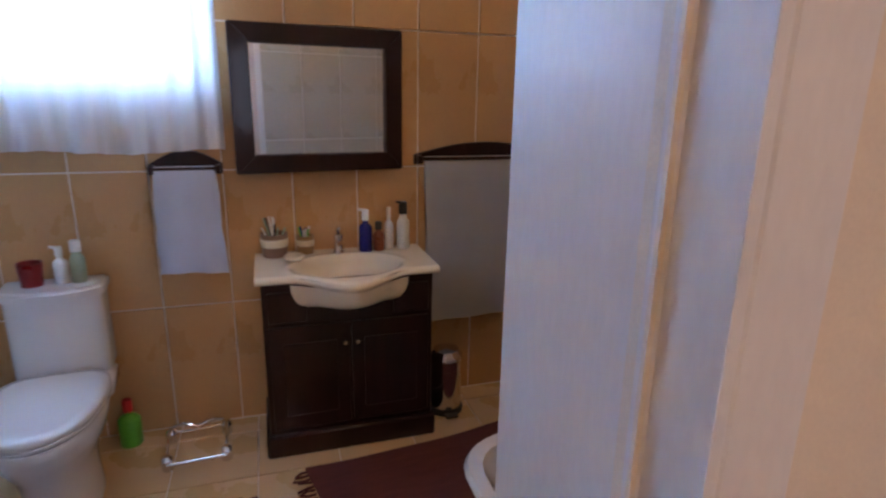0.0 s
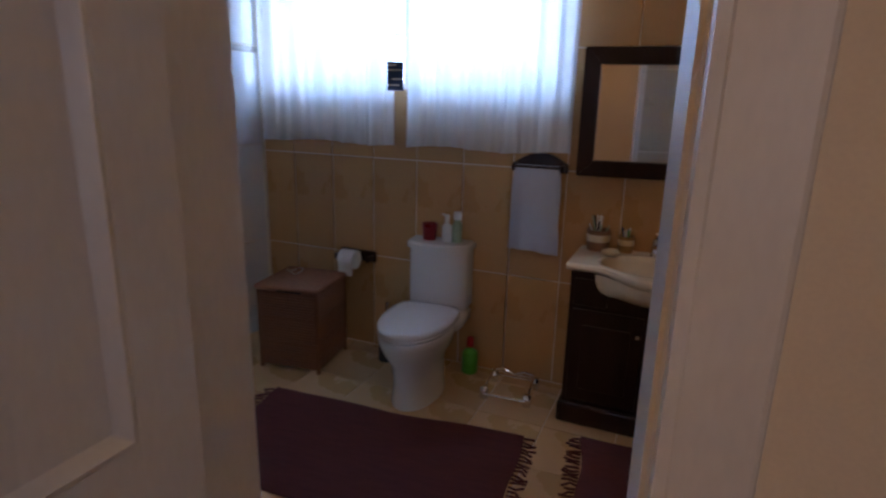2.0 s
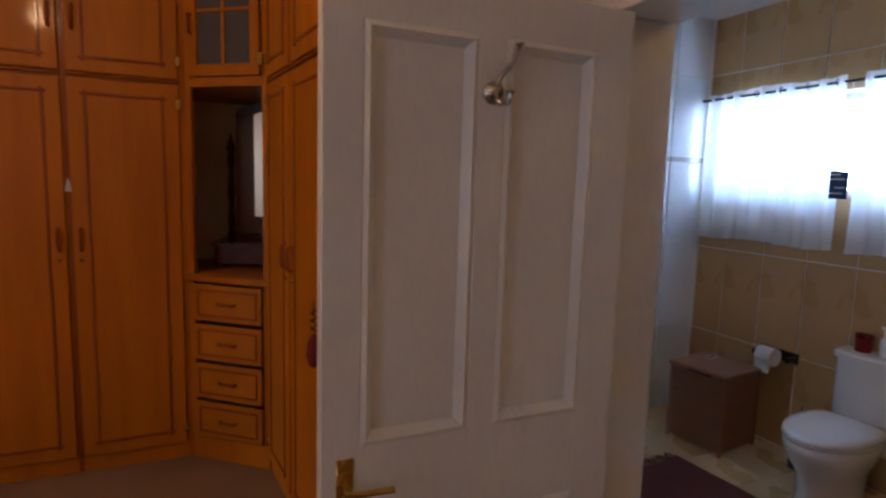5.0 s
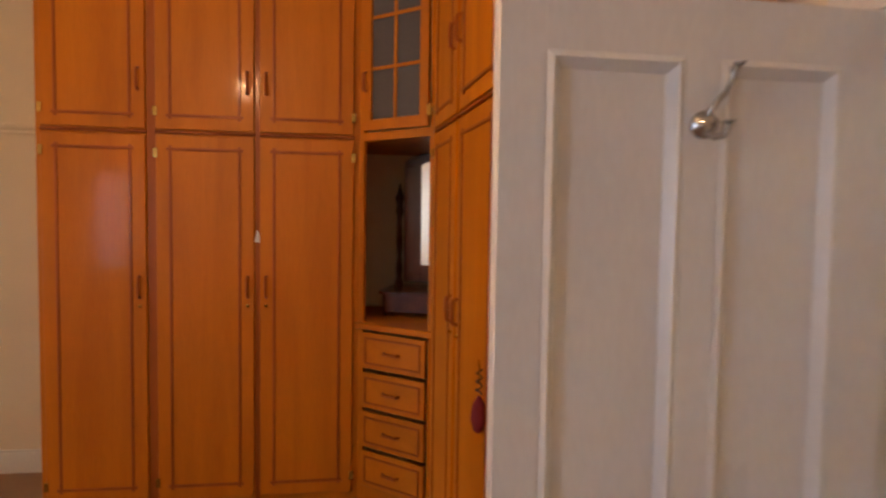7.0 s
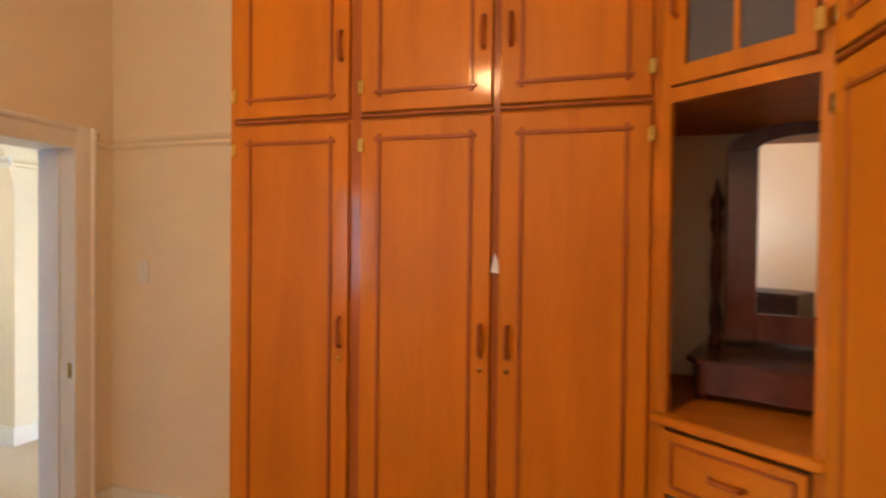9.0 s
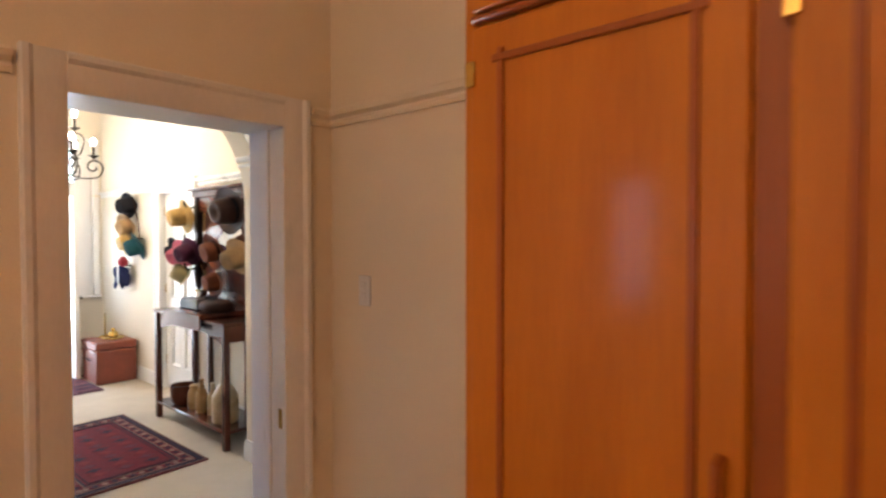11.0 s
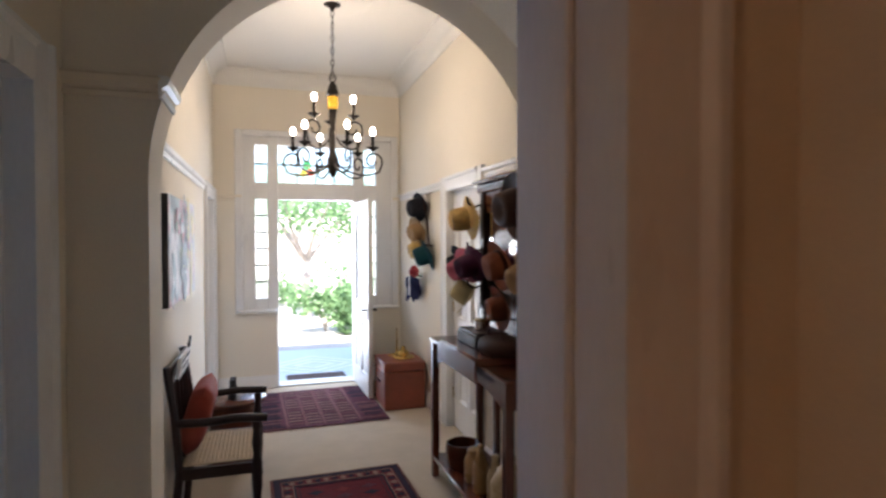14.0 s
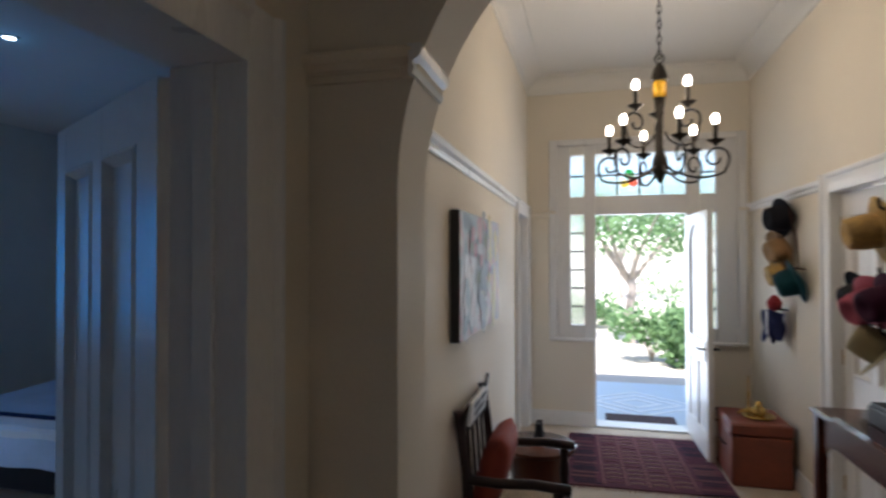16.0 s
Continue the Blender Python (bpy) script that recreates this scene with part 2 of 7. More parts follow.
CERAMIC = mat("white_ceramic", (0.80, 0.79, 0.77), 0.08, vary=0.02, scale=3, bump=0.0, coat=0.4)
CHROME = mat("chrome", (0.75, 0.75, 0.77), 0.12, 1.0, vary=0.05, scale=8, bump=0.0)
BRASS = mat("aged_brass", (0.62, 0.42, 0.12), 0.25, 1.0, vary=0.2, scale=15, bump=0.05)
IRON = mat("black_wrought_iron", (0.03, 0.025, 0.02), 0.45, 0.7, vary=0.3, scale=20, bump=0.2)
RUBBER = mat("black_plastic", (0.02, 0.02, 0.022), 0.5, vary=0.1)
NET = cloth("white_net_curtain", (0.85, 0.85, 0.86), 0.55)
TOWEL = cloth("pale_blue_towel", (0.55, 0.62, 0.78), 0.05, 260, 0.9)
BATH_TOWEL = cloth("pale_bath_towel", (0.44, 0.45, 0.47), 0.05, 200, 1.0)
GLASS = clear("window_glass")
FROSTED = clear("frosted_glass", (0.75, 0.78, 0.8), 0.35)
MIRROR = mat("mirror_silver", (0.85, 0.86, 0.86), 0.02, 1.0, vary=0.0, bump=0.0)
LEAD = mat("lead_came", (0.05, 0.05, 0.06), 0.5, 0.4)

# ---------------- setting: walls, floors, ceilings ----------------


def wall(name, boxes, material, label, bevel=0.0):
    bm = bmesh.new()
    for b in boxes:
        add_box(bm, *b, bevel)
    return structure(name, bm, material, label, "wall")


# bedroom
wall("wall_west", [(-3.0, -2.80, -3.42, 0.60, 0, 3.3)], PLASTER, "cream plastered bedroom wall behind the fitted wardrobe")
# the opening at x 1.25 to 2.05 is added for the fill lamp
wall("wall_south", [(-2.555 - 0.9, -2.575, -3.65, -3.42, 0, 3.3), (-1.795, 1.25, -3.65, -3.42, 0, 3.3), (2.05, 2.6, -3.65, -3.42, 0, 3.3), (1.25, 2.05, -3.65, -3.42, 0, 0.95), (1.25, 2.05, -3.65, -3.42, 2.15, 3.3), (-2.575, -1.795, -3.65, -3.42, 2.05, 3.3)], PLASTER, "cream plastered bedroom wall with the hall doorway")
wall("wall_east", [(2.4, 2.6, -3.42, 0.72, 0, 3.3)], PLASTER, "plain cream plastered bedroom wall")
wall("wall_north", [(-3.0, -0.245, 0.60, 0.72, 0, 3.3), (0.635, 2.4, 0.645, 0.72, 0, 3.3), (-0.245, 0.63, 0.60, 0.72, 2.06, 3.3)], PLASTER, "cream plastered wall round the bathroom doorway")
structure("ceiling_bedroom", box(-3.0, 2.6, -3.65, 0.72, 3.3, 3.4), CEILING, "white painted bedroom ceiling", "ceiling")
structure("floor_bedroom", box(-3.0, 2.6, -3.55, 0.66, -0.1, 0.0), BED_CARPET, "brown-beige fitted bedroom carpet", "carpet")
# bathroom
BX0, BX1, BY1 = -1.86, 2.2, 2.77
wall("wall_bath_north", [(BX0 - 0.2, -1.80, BY1 + 0.008, 3.0, 0, 2.7), (0.0, BX1 + 0.2, BY1 + 0.008, 3.0, 0, 2.7), (-1.80, 0.0, BY1 + 0.008, 3.0, 0, 1.54), (-1.80, 0.0, BY1 + 0.008, 3.0, 2.12, 2.7)], GROUT, "pale grouted bathroom wall with a high window")
wall("wall_bath_west", [(BX0 - 0.2, BX0 - 0.008, 0.72, BY1, 0, 2.7)], GROUT, "white tiled bathroom side wall")
wall("wall_bath_east", [(BX1, BX1 + 0.2, 0.72, BY1, 0, 2.7)], TILE, "beige tiled bathroom side wall")
wall("wall_bath_south", [(BX0, -0.245, 0.722, 0.812, 0, 2.7), (0.60, BX1, 0.722, 1.032, 0, 2.7), (-0.245, 0.60, 0.722, 0.812, 2.06, 2.7)], GROUT, "thick bathroom wall beside the doorway")
structure("ceiling_bathroom", box(BX0 - 0.2, BX1 + 0.2, 0.72, 3.0, 2.7, 2.8), CEILING, "white painted bathroom ceiling", "ceiling")
floor_bath = structure("floor_bathroom", box(BX0 - 0.2, BX1 + 0.2, 0.66, 2.8, -0.1, -0.004), GROUT, "beige tiled bathroom floor with pale joints", "floor")
# lobby
wall("wall_lobby_east", [(-1.62, -1.47, -4.92, -4.66, 0, 3.3), (-1.62, -1.47, -3.85, -3.65, 0, 3.3), (-1.62, -1.47, -4.66, -3.85, 2.06, 3.3)], PLASTER, "cream plastered lobby wall with a bedroom doorway")
wall("wall_lobby_west", [(-3.95, -3.75, -4.92, -3.42, 0, 3.3)], PLASTER, "plain cream plastered lobby wall")
structure("ceiling_lobby", box(-3.95, -1.47, -4.92, -3.65, 3.3, 3.4), CEILING, "white painted lobby ceiling", "ceiling")
structure("floor_hall", box(-3.95, -1.40, -9.36, -3.55, -0.1, 0.0), CARPET, "pale cream fitted hall carpet", "carpet")
ARCH_C, ARCH_A, ARCH_B, ARCH_Z = -2.597, 0.745, 0.797, 1.81
outline = [(-3.95, 0), (ARCH_C - ARCH_A, 0)]
outline += [(ARCH_C - ARCH_A * math.cos(math.pi * k / 36), ARCH_Z + ARCH_B * math.sin(math.pi * k / 36)) for k in range(37)]
outline += [(ARCH_C + ARCH_A, 0), (-1.47, 0), (-1.47, 3.45), (-3.95, 3.45)]
structure("wall_arch", prism(outline, -5.15, -4.92, 'y'), HALL_PLASTER, "cream plastered wall with a wide arched opening", "wall", 30)
# entrance hall
HX0, HX1, HY0, HZ = -3.71, -1.69, -9.35, 3.42
wall("wall_hall_east", [(HX1, HX1 + 0.2, -8.42, -5.15, 0, HZ), (HX1, HX1 + 0.2, -9.58, -9.22, 0, HZ), (HX1, HX1 + 0.2, -9.22, -8.42, 2.05, HZ)], HALL_PLASTER, "pale cream plastered hall wall with a painting")
wall("wall_hall_west", [(HX0 - 0.2, HX0, -9.58, -7.57, 0, HZ), (HX0 - 0.2, HX0, -6.78, -5.15, 0, HZ), (HX0 - 0.2, HX0, -7.57, -6.78, 2.055, HZ)], HALL_PLASTER, "pale cream plastered hall wall behind the hall stand")
wall("wall_hall_front", [(-1.97, HX1, HY0 - 0.23, HY0, 0, HZ), (HX0, -3.61, HY0 - 0.23, HY0, 0, HZ), (-3.61, -1.97, HY0 - 0.23, HY0, 2.76, HZ)], HALL_PLASTER, "pale cream plastered front wall round the entrance")
wall("wall_under_sidelight_east", [(-2.32, -1.97, HY0 - 0.23, HY0, 0, 0.84)], HALL_PLASTER, "plastered panel under the sidelight")
wall("wall_under_sidelight_west", [(-3.61, -3.20, HY0 - 0.23, HY0, 0, 0.84)], HALL_PLASTER, "plastered panel under the sidelight")
structure("ceiling_hall", box(HX0 - 0.2, HX1 + 0.2, -9.58, -5.15, HZ, HZ + 0.1), CEILING, "white painted hall ceiling", "ceiling")


def cove(name, pts, label):
    """A coved cornice along a line on the ceiling, its hollow to the left of the line."""
    (x0, y0), (x1, y1) = pts
    d = Vector((x1 - x0, y1 - y0, 0)).normalized()
    n = Vector((-d.y, d.x, 0))
    prof = [(0, -0.16), (0.015, -0.16), (0.02, -0.135)] + [(0.15 - 0.13 * math.cos(a), -0.135 + 0.115 * math.sin(a)) for a in [i * math.pi / 16 for i in range(1, 8)]] + [(0.155, -0.02), (0.16, -0.002), (0, -0.002)]
    bm = bmesh.new()
    ends = []
    for px, py in ((x0, y0), (x1, y1)):
        ends.append([bm.verts.new((px + n.x * a, py + n.y * a, HZ + z)) for a, z in prof])
    k = len(prof)
    for i in range(k):
        bm.faces.new((ends[0][i], ends[0][(i + 1) % k], ends[1][(i + 1) % k], ends[1][i]))
    bm.faces.new(ends[0])
    bm.faces.new(ends[1][::-1])
    return structure(name, bm, CEILING, label, "cornice", 40)


cove("trim_cornice_west", ((HX0, -5.15), (HX0, HY0)), "white coved plaster cornice at the hall ceiling")
cove("trim_cornice_front", ((HX0, HY0), (HX1, HY0)), "white coved plaster cornice at the hall ceiling")
cove("trim_cornice_east", ((HX1, HY0), (HX1, -5.15)), "white coved plaster cornice at the hall ceiling")
cove("trim_cornice_arch", ((HX1, -5.15), (HX0, -5.15)), "white coved plaster cornice at the hall ceiling")


def strip(name, a, b, out, profile, material, label, category):
    """A moulding from a to b along a wall; profile is (out, z) and out is the unit way off the wall."""
    bm = bmesh.new()
    ends = [[bm.verts.new((p[0] + out[0] * o, p[1] + out[1] * o, z)) for o, z in profile] for p in (a, b)]
    k = len(profile)
    for i in range(k):
        bm.faces.new((ends[0][i], ends[0][(i + 1) % k], ends[1][(i + 1) % k], ends[1][i]))
    bm.faces.new(ends[0])
    bm.faces.new(ends[1][::-1])
    return structure(name, bm, material, label, category, 30)


def rail_profile(z):
    return [(0.001, z - 0.03), (0.012, z - 0.03), (0.018, z - 0.015), (0.012, z - 0.008), (0.012, z), (0.03, z + 0.012), (0.036, z + 0.03), (0.03, z + 0.04), (0.001, z + 0.04)]


def skirt_profile(h):
    return [(0.001, 0.001), (0.022, 0.001), (0.022, h - 0.03), (0.012, h - 0.012), (0.014, h), (0.001, h)]


RL = "painted picture rail moulding on the wall"
SL = "white painted skirting board along the wall"
for nm, a, b, o, z, ma in (("trim_rail_west", (-2.80, -2.16), (-2.80, -3.42), (1, 0), 2.09, PLASTER), ("trim_rail_south", (-2.685, -3.42), (-2.80, -3.42), (0, 1), 2.09, PLASTER),
                           ("trim_rail_south_far", (-1.68, -3.42), (2.4, -3.42), (0, 1), 2.09, PLASTER), ("trim_rail_arch", (-1.62, -4.92), (-1.896, -4.92), (0, 1), 2.10, PLASTER),
                           ("trim_rail_arch_far", (-3.298, -4.92), (-3.75, -4.92), (0, 1), 2.10, PLASTER),
                           ("trim_impost", (-1.888, -4.886), (-1.888, -5.147), (-1, 0), 2.10, WHITE), ("trim_impost_far", (-3.306, -4.886), (-3.306, -5.147), (1, 0), 2.10, WHITE),
                           ("trim_rail_hall_east", (HX1, -5.15), (HX1, -8.28), (-1, 0), 2.09, WHITE), ("trim_rail_hall_west", (HX0, -7.67), (HX0, -9.35), (1, 0), 2.09, WHITE), ("trim_rail_hall_west_near", (HX0, -5.15), (HX0, -6.68), (1, 0), 2.09, WHITE),
                           ("trim_rail_front", (-1.69, HY0), (-1.97, HY0), (0, 1), 2.06, HALL_PLASTER), ("trim_rail_front_far", (-3.61, HY0), (-3.71, HY0), (0, 1), 2.06, HALL_PLASTER)):
    strip(nm, a, b, o, rail_profile(z), ma, RL, "picture rail")
for nm, a, b, o in (("baseboard_west", (-2.80, -2.16), (-2.80, -3.42), (1, 0)), ("baseboard_south", (-2.685, -3.42), (-2.80, -3.42), (0, 1)), ("baseboard_south_far", (-1.68, -3.42), (2.4, -3.42), (0, 1)),
                    ("baseboard_arch", (-1.62, -4.92), (-1.86, -4.92), (0, 1)), ("baseboard_arch_far", (-3.32, -4.92), (-3.75, -4.92), (0, 1)), ("baseboard_arch_side", (-3.34, -4.90), (-3.34, -5.15), (1, 0)),
                    ("baseboard_hall_east", (HX1, -5.15), (HX1, -8.28), (-1, 0)), ("baseboard_hall_west", (HX0, -7.67), (HX0, HY0), (1, 0)), ("baseboard_hall_west_near", (HX0, -5.15), (HX0, -6.68), (1, 0)), ("baseboard_front", (-1.69, HY0), (-2.32, HY0), (0, 1)),
                    ("baseboard_front_far", (-3.22, HY0), (-3.71, HY0), (0, 1)), ("baseboard_north", (0.75, 0.645), (2.4, 0.645), (0, -1))):
    strip(nm, a, b, o, skirt_profile(0.14), WHITE, SL, "skirting")


def casing(name, x0, x1, z1, face, way, depth, w=0.12, label="white painted door frame with moulded architrave", axis='x'):
    """A door frame: lining through the wall, stops, and a moulded architrave on the face. axis: along which the opening runs."""
    frame_ob = thing(name, label, "door frame", kind="structure")

    def put(nm, bm):
        if axis == 'y':
            for v in bm.verts:
                v.co = Vector((v.co.y, v.co.x, v.co.z))
        part(nm, bm, WHITE, frame_ob, smooth=30)

    d0, d1 = sorted((face, face - way * depth))
    put("lining", box(x0 - 0.02, x0, d0, d1, 0, z1))
    put("lining", box(x1, x1 + 0.02, d0, d1, 0, z1))
    put("head", box(x0 - 0.02, x1 + 0.02, d0, d1, z1, z1 + 0.02))
    mid = (d0 + d1) / 2
    for a, b in ((x0, x0 + 0.012), (x1 - 0.012, x1)):
        put("stop", box(a, b, mid - 0.02, mid + 0.03, 0, z1, 0.003))
    prof = [(0, 0.0), (0, 0.016), (0.008, 0.02), (w - 0.035, 0.022), (w - 0.022, 0.034), (w - 0.006, 0.034), (w, 0.028), (w, 0)]
    for f0, wy in ((face, way), (face - way * depth, -way)):
        for s, x in ((-1, x0), (1, x1)):
            put("architrave", prism([(x + s * a, f0 + wy * o) for a, o in prof], 0, z1 + w, 'z'))
        put("architrave", prism([(f0 + wy * o, z1 + a) for a, o in prof], x0, x1, 'x') if axis == 'x' else prism([(f0 + wy * o, z1 + a) for a, o in prof], x0, x1, 'x'))
    return frame_ob


casing("door_1", -2.555, -1.815, 2.03, -3.42, 1, 0.23)
casing("door_2", -4.64, -3.87, 2.04, -1.62, -1, 0.15, axis='y')
casing("door_3", -9.20, -8.44, 2.03, HX1, -1, 0.2, axis='y', label="white painted hall door frame, door closed")
# added glazed opening that only holds the cool fill lamp
bw = thing("fill_opening", "added white glazed opening round the bedroom fill lamp", "window", kind="structure")
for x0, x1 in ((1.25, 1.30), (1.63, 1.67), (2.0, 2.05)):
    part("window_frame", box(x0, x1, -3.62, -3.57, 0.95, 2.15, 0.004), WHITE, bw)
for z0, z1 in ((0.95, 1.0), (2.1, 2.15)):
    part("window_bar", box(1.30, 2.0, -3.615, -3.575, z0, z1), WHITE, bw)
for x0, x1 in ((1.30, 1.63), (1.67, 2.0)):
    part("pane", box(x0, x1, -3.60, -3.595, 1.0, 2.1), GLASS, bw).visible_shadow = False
casing("door_5", -7.55, -6.80, 2.035, HX0, 1, 0.2, axis='y', label="white painted door frame behind the hall stand")
part("strike_plate", box(-2.558, -2.553, -3.455, -3.43, 0.81, 0.89, 0.001), BRASS, bpy.data.objects["door_1"], "small brass strike plate")
# unseen slabs, added to close the top and block direct sun
wall("roof", [(-4.2, 3.9, -9.9, 4.0, 3.55, 3.7)], CEILING, "unseen flat slab closing the house top against the sun")
wall("bathroom_sun_shield", [(-2.4, 2.8, 3.0, 4.0, 2.72, 2.8)], CEILING, "unseen slab added to keep sun off the bathroom window")

# ---------------- bathroom doorway and its door ----------------
bath_frame = thing("door_4", "white painted bathroom door frame with deep lining", "door frame", kind="structure")
part("lining", box(-0.265, -0.225, 0.585, 0.818, 0, 2.04, 0.004), WHITE, bath_frame)
part("deep_lining", prism([(0.572, 1.04), (0.601, 0.745), (0.612, 0.745), (0.612, 1.04)], 0, 2.6, 'z'), WHITE, bath_frame)
part("lining", prism([(0.613, 0.722), (0.618, 0.634), (0.66, 0.634), (0.66, 0.75), (0.613, 0.75)], 0, 2.04, 'z'), WHITE, bath_frame)
part("bead", tube([(0.611, 0.733, 0), (0.611, 0.733, 2.04)], 0.012, 10), WHITE, bath_frame)
part("head", box(-0.225, 0.632, 0.585, 0.818, 2.04, 2.075, 0.004), WHITE, bath_frame)
for sx, x, wall_y in ((1, 0.632, 0.645), (-1, -0.225, 0.60)):
    prof = [(0, 0.0), (0, 0.010), (0.005, 0.014), (0.094, 0.014), (0.100, 0.010), (0.104, 0)]
    part("architrave", prism([(x + sx * a, wall_y - o) for a, o in prof], 0, 2.113, 'z'), WHITE, bath_frame, smooth=30)
part("architrave", prism([(0.60 - o, 2.045 + a) for a, o in prof], -0.225, 0.640, 'x'), WHITE, bath_frame, smooth=30)


def panel_door(name, label, w, h, m, low=(0.24, 0.72), high=(0.95, 1.90), material=None, handle_side=1):
    """A four-panel door; local x runs from the hinge to the lock edge, the face is y = 0 and the leaf goes to y = 0.042."""
    material = material or WHITE
    door = thing(name, label, "door", m)
    t, st, mu = 0.042, 0.115, 0.10
    mid = w / 2
    cols = ((0.118, w / 2 - 0.028), (w / 2 + 0.045, w - 0.09))
    bm = bmesh.new()
    for a, b in ((0, cols[0][0]), (cols[0][1], cols[1][0]), (cols[1][1], w)):
        add_box(bm, a, b, 0, t, 0.006, h, 0.002)
    for z0, z1 in ((0.006, low[0]), (low[1], high[0]), (high[1], h)):
        for a, b in cols:
            add_box(bm, a - 0.001, b + 0.001, 0.001, t - 0.001, z0, z1)
    part("leaf", bm, material, door)
    for a, b in cols:
        for z0, z1 in (low, high):
            part("panel", box(a, b, 0.0175, t - 0.0175, z0, z1), material, door)
            for y0, y1 in ((0.0015, 0.0185), (t - 0.0015, t - 0.0185)):
                bm = bmesh.new()
                k = 0.032
                lift = 0.006 if y0 > y1 else -0.006
                o = [bm.verts.new(p) for p in ((a, y0, z0), (b, y0, z0), (b, y0, z1), (a, y0, z1))]
                p2 = [bm.verts.new(p) for p in ((a + k * 0.4, y0 + lift, z0 + k * 0.4), (b - k * 0.4, y0 + lift, z0 + k * 0.4), (b - k * 0.4, y0 + lift, z1 - k * 0.4), (a + k * 0.4, y0 + lift, z1 - k * 0.4))]
                i = [bm.verts.new(p) for p in ((a + k, y1, z0 + k), (b - k, y1, z0 + k), (b - k, y1, z1 - k), (a + k, y1, z1 - k))]
                for u, v in ((o, p2), (p2, i)):
                    for q in range(4):
                        bm.faces.new((u[q], u[(q + 1) % 4], v[(q + 1) % 4], v[q]))
                part("moulding", bm, material, door, smooth=None)
    for s, y in ((-1, 0.0), (1, t)):
        plate = part("handle_plate", box(w - 0.075, w - 0.035, min(y, y + s * 0.005), max(y, y + s * 0.005), 0.76, 0.93, 0.002), BRASS, door, "aged brass lever handle plate")
        part("lever", tube([(w - 0.055, y, 0.865), (w - 0.055, y + s * 0.045, 0.865), (w - 0.075, y + s * 0.05, 0.865), (w - 0.16, y + s * 0.048, 0.86)], 0.008), BRASS, plate)
        part("keyhole", lathe([(0.008, 0), (0.008, 0.002)], m=Matrix.Translation((w - 0.055, y + s * 0.0055, 0.80)) @ pose(0, 0, 0, 90)), RUBBER, plate)
    for z in (0.25, 1.0, 1.8):
        part("hinge", tube([(-0.004, 0.0, z), (-0.004, 0.0, z + 0.09)], 0.007), BRASS, door)
    return door


bath_door = panel_door("bathroom_door", "white painted four-panel door standing open against the wardrobe", 0.818, 2.015, pose(-0.163, 0.572, 0, 0, 0, -88.8))
# coat hook on the face that looks into the room
hook = thing("coat_hook", "chrome double coat hook screwed to the white door", "hook", pose(-0.112, 0.158, 1.772, 0, 0, 1.2))
HOOKM = mat("tarnished_chrome", (0.42, 0.41, 0.40), 0.25, vary=0.2, scale=30, metal=1.0)
part("plate", lathe([(0.027, 0), (0.027, 0.006), (0.021, 0.012), (0.014, 0.026), (0.004, 0.028)], m=pose(0, 0, 0, 0, 90, 0)), HOOKM, hook)
part("prong", tube([(0.012, 0, 0.006), (0.022, 0.002, 0.026), (0.030, 0.012, 0.044), (0.030, 0.026, 0.058), (0.030, 0.034, 0.074), (0.036, 0.037, 0.094), (0.046, 0.038, 0.104)], 0.0058), HOOKM, hook)
part("prong", tube([(0.012, 0, -0.008), (0.028, 0.006, -0.026), (0.044, 0.014, -0.024), (0.050, 0.018, -0.004)], 0.0075), HOOKM, hook)
part("knob", lathe([(0.002, 0), (0.010, 0.003), (0.011, 0.007), (0.002, 0.010)], (0.047, 0.038, 0.102), 12), HOOKM, hook)
part("knob", lathe([(0.002, 0), (0.010, 0.003), (0.011, 0.007), (0.002, 0.010)], (0.05, 0.018, -0.006), 12), HOOKM, hook)
for yy, zz in ((0.0, 0.019), (0.0, -0.019)):
    part("screw", lathe([(0.004, 0.006), (0.004, 0.009), (0.001, 0.010)], m=pose(0.002, yy, zz, 0, 90, 0), seg=10), HOOKM, hook)

# ---------------- bathroom ----------------
win = thing("window_1", "white steel bathroom window in bright daylight", "window", kind="structure")
for x0, x1 in ((-1.80, -1.76), (-0.945, -0.905), (-0.04, 0.0), (-1.37, -1.35), (-0.48, -0.46)):
    part("window_frame", box(x0, x1, 2.90, 2.94, 1.54, 2.12, 0.004), WHITE, win)
for z0, z1 in ((1.54, 1.575), (2.085, 2.12), (1.83, 1.845)):
    part("window_bar", box(-1.80, 0.0, 2.905, 2.935, z0, z1, 0.003), WHITE, win)
part("window_sill", box(-1.80, 0.0, 2.782, 2.89, 1.525, 1.545, 0.004), TILE, win)
for x0, x1 in ((-1.76, -1.37), (-1.35, -0.945), (-0.905, -0.48), (-0.46, -0.04)):
    pane = part("pane", box(x0, x1, 2.918, 2.922, 1.575, 2.085), GLASS, win)
    pane.visible_shadow = False


def net_curtain(x0, x1, seed):
    cur = thing("net_curtain", "white net curtain hanging in soft folds on a rod", "curtain", group="bathroom curtains")
    rnd = random.Random(seed)
    ph = [rnd.uniform(0, 6) for _ in range(4)]

    def f(u, v):
        x = x0 + (x1 - x0) * u
        z = 1.245 + (2.185 - 1.245) * v + 0.008 * math.sin(u * 9 + ph[3])
        y = 2.685 + (0.016 * math.sin(u * 62 + ph[0]) + 0.012 * math.sin(u * 31 + ph[1] + v * 0.6)) * (1.15 - 0.35 * v) + 0.006 * math.sin(v * 5 + u * 17 + ph[2])
        return Vector((x, y, z))
    part("cloth", grid(110, 14, f), NET, cur, smooth=80)
    part("hem", grid(110, 1, lambda u, v: f(u, 0) + Vector((0, -0.004, v * 0.03))), NET, cur, smooth=80)
    return cur


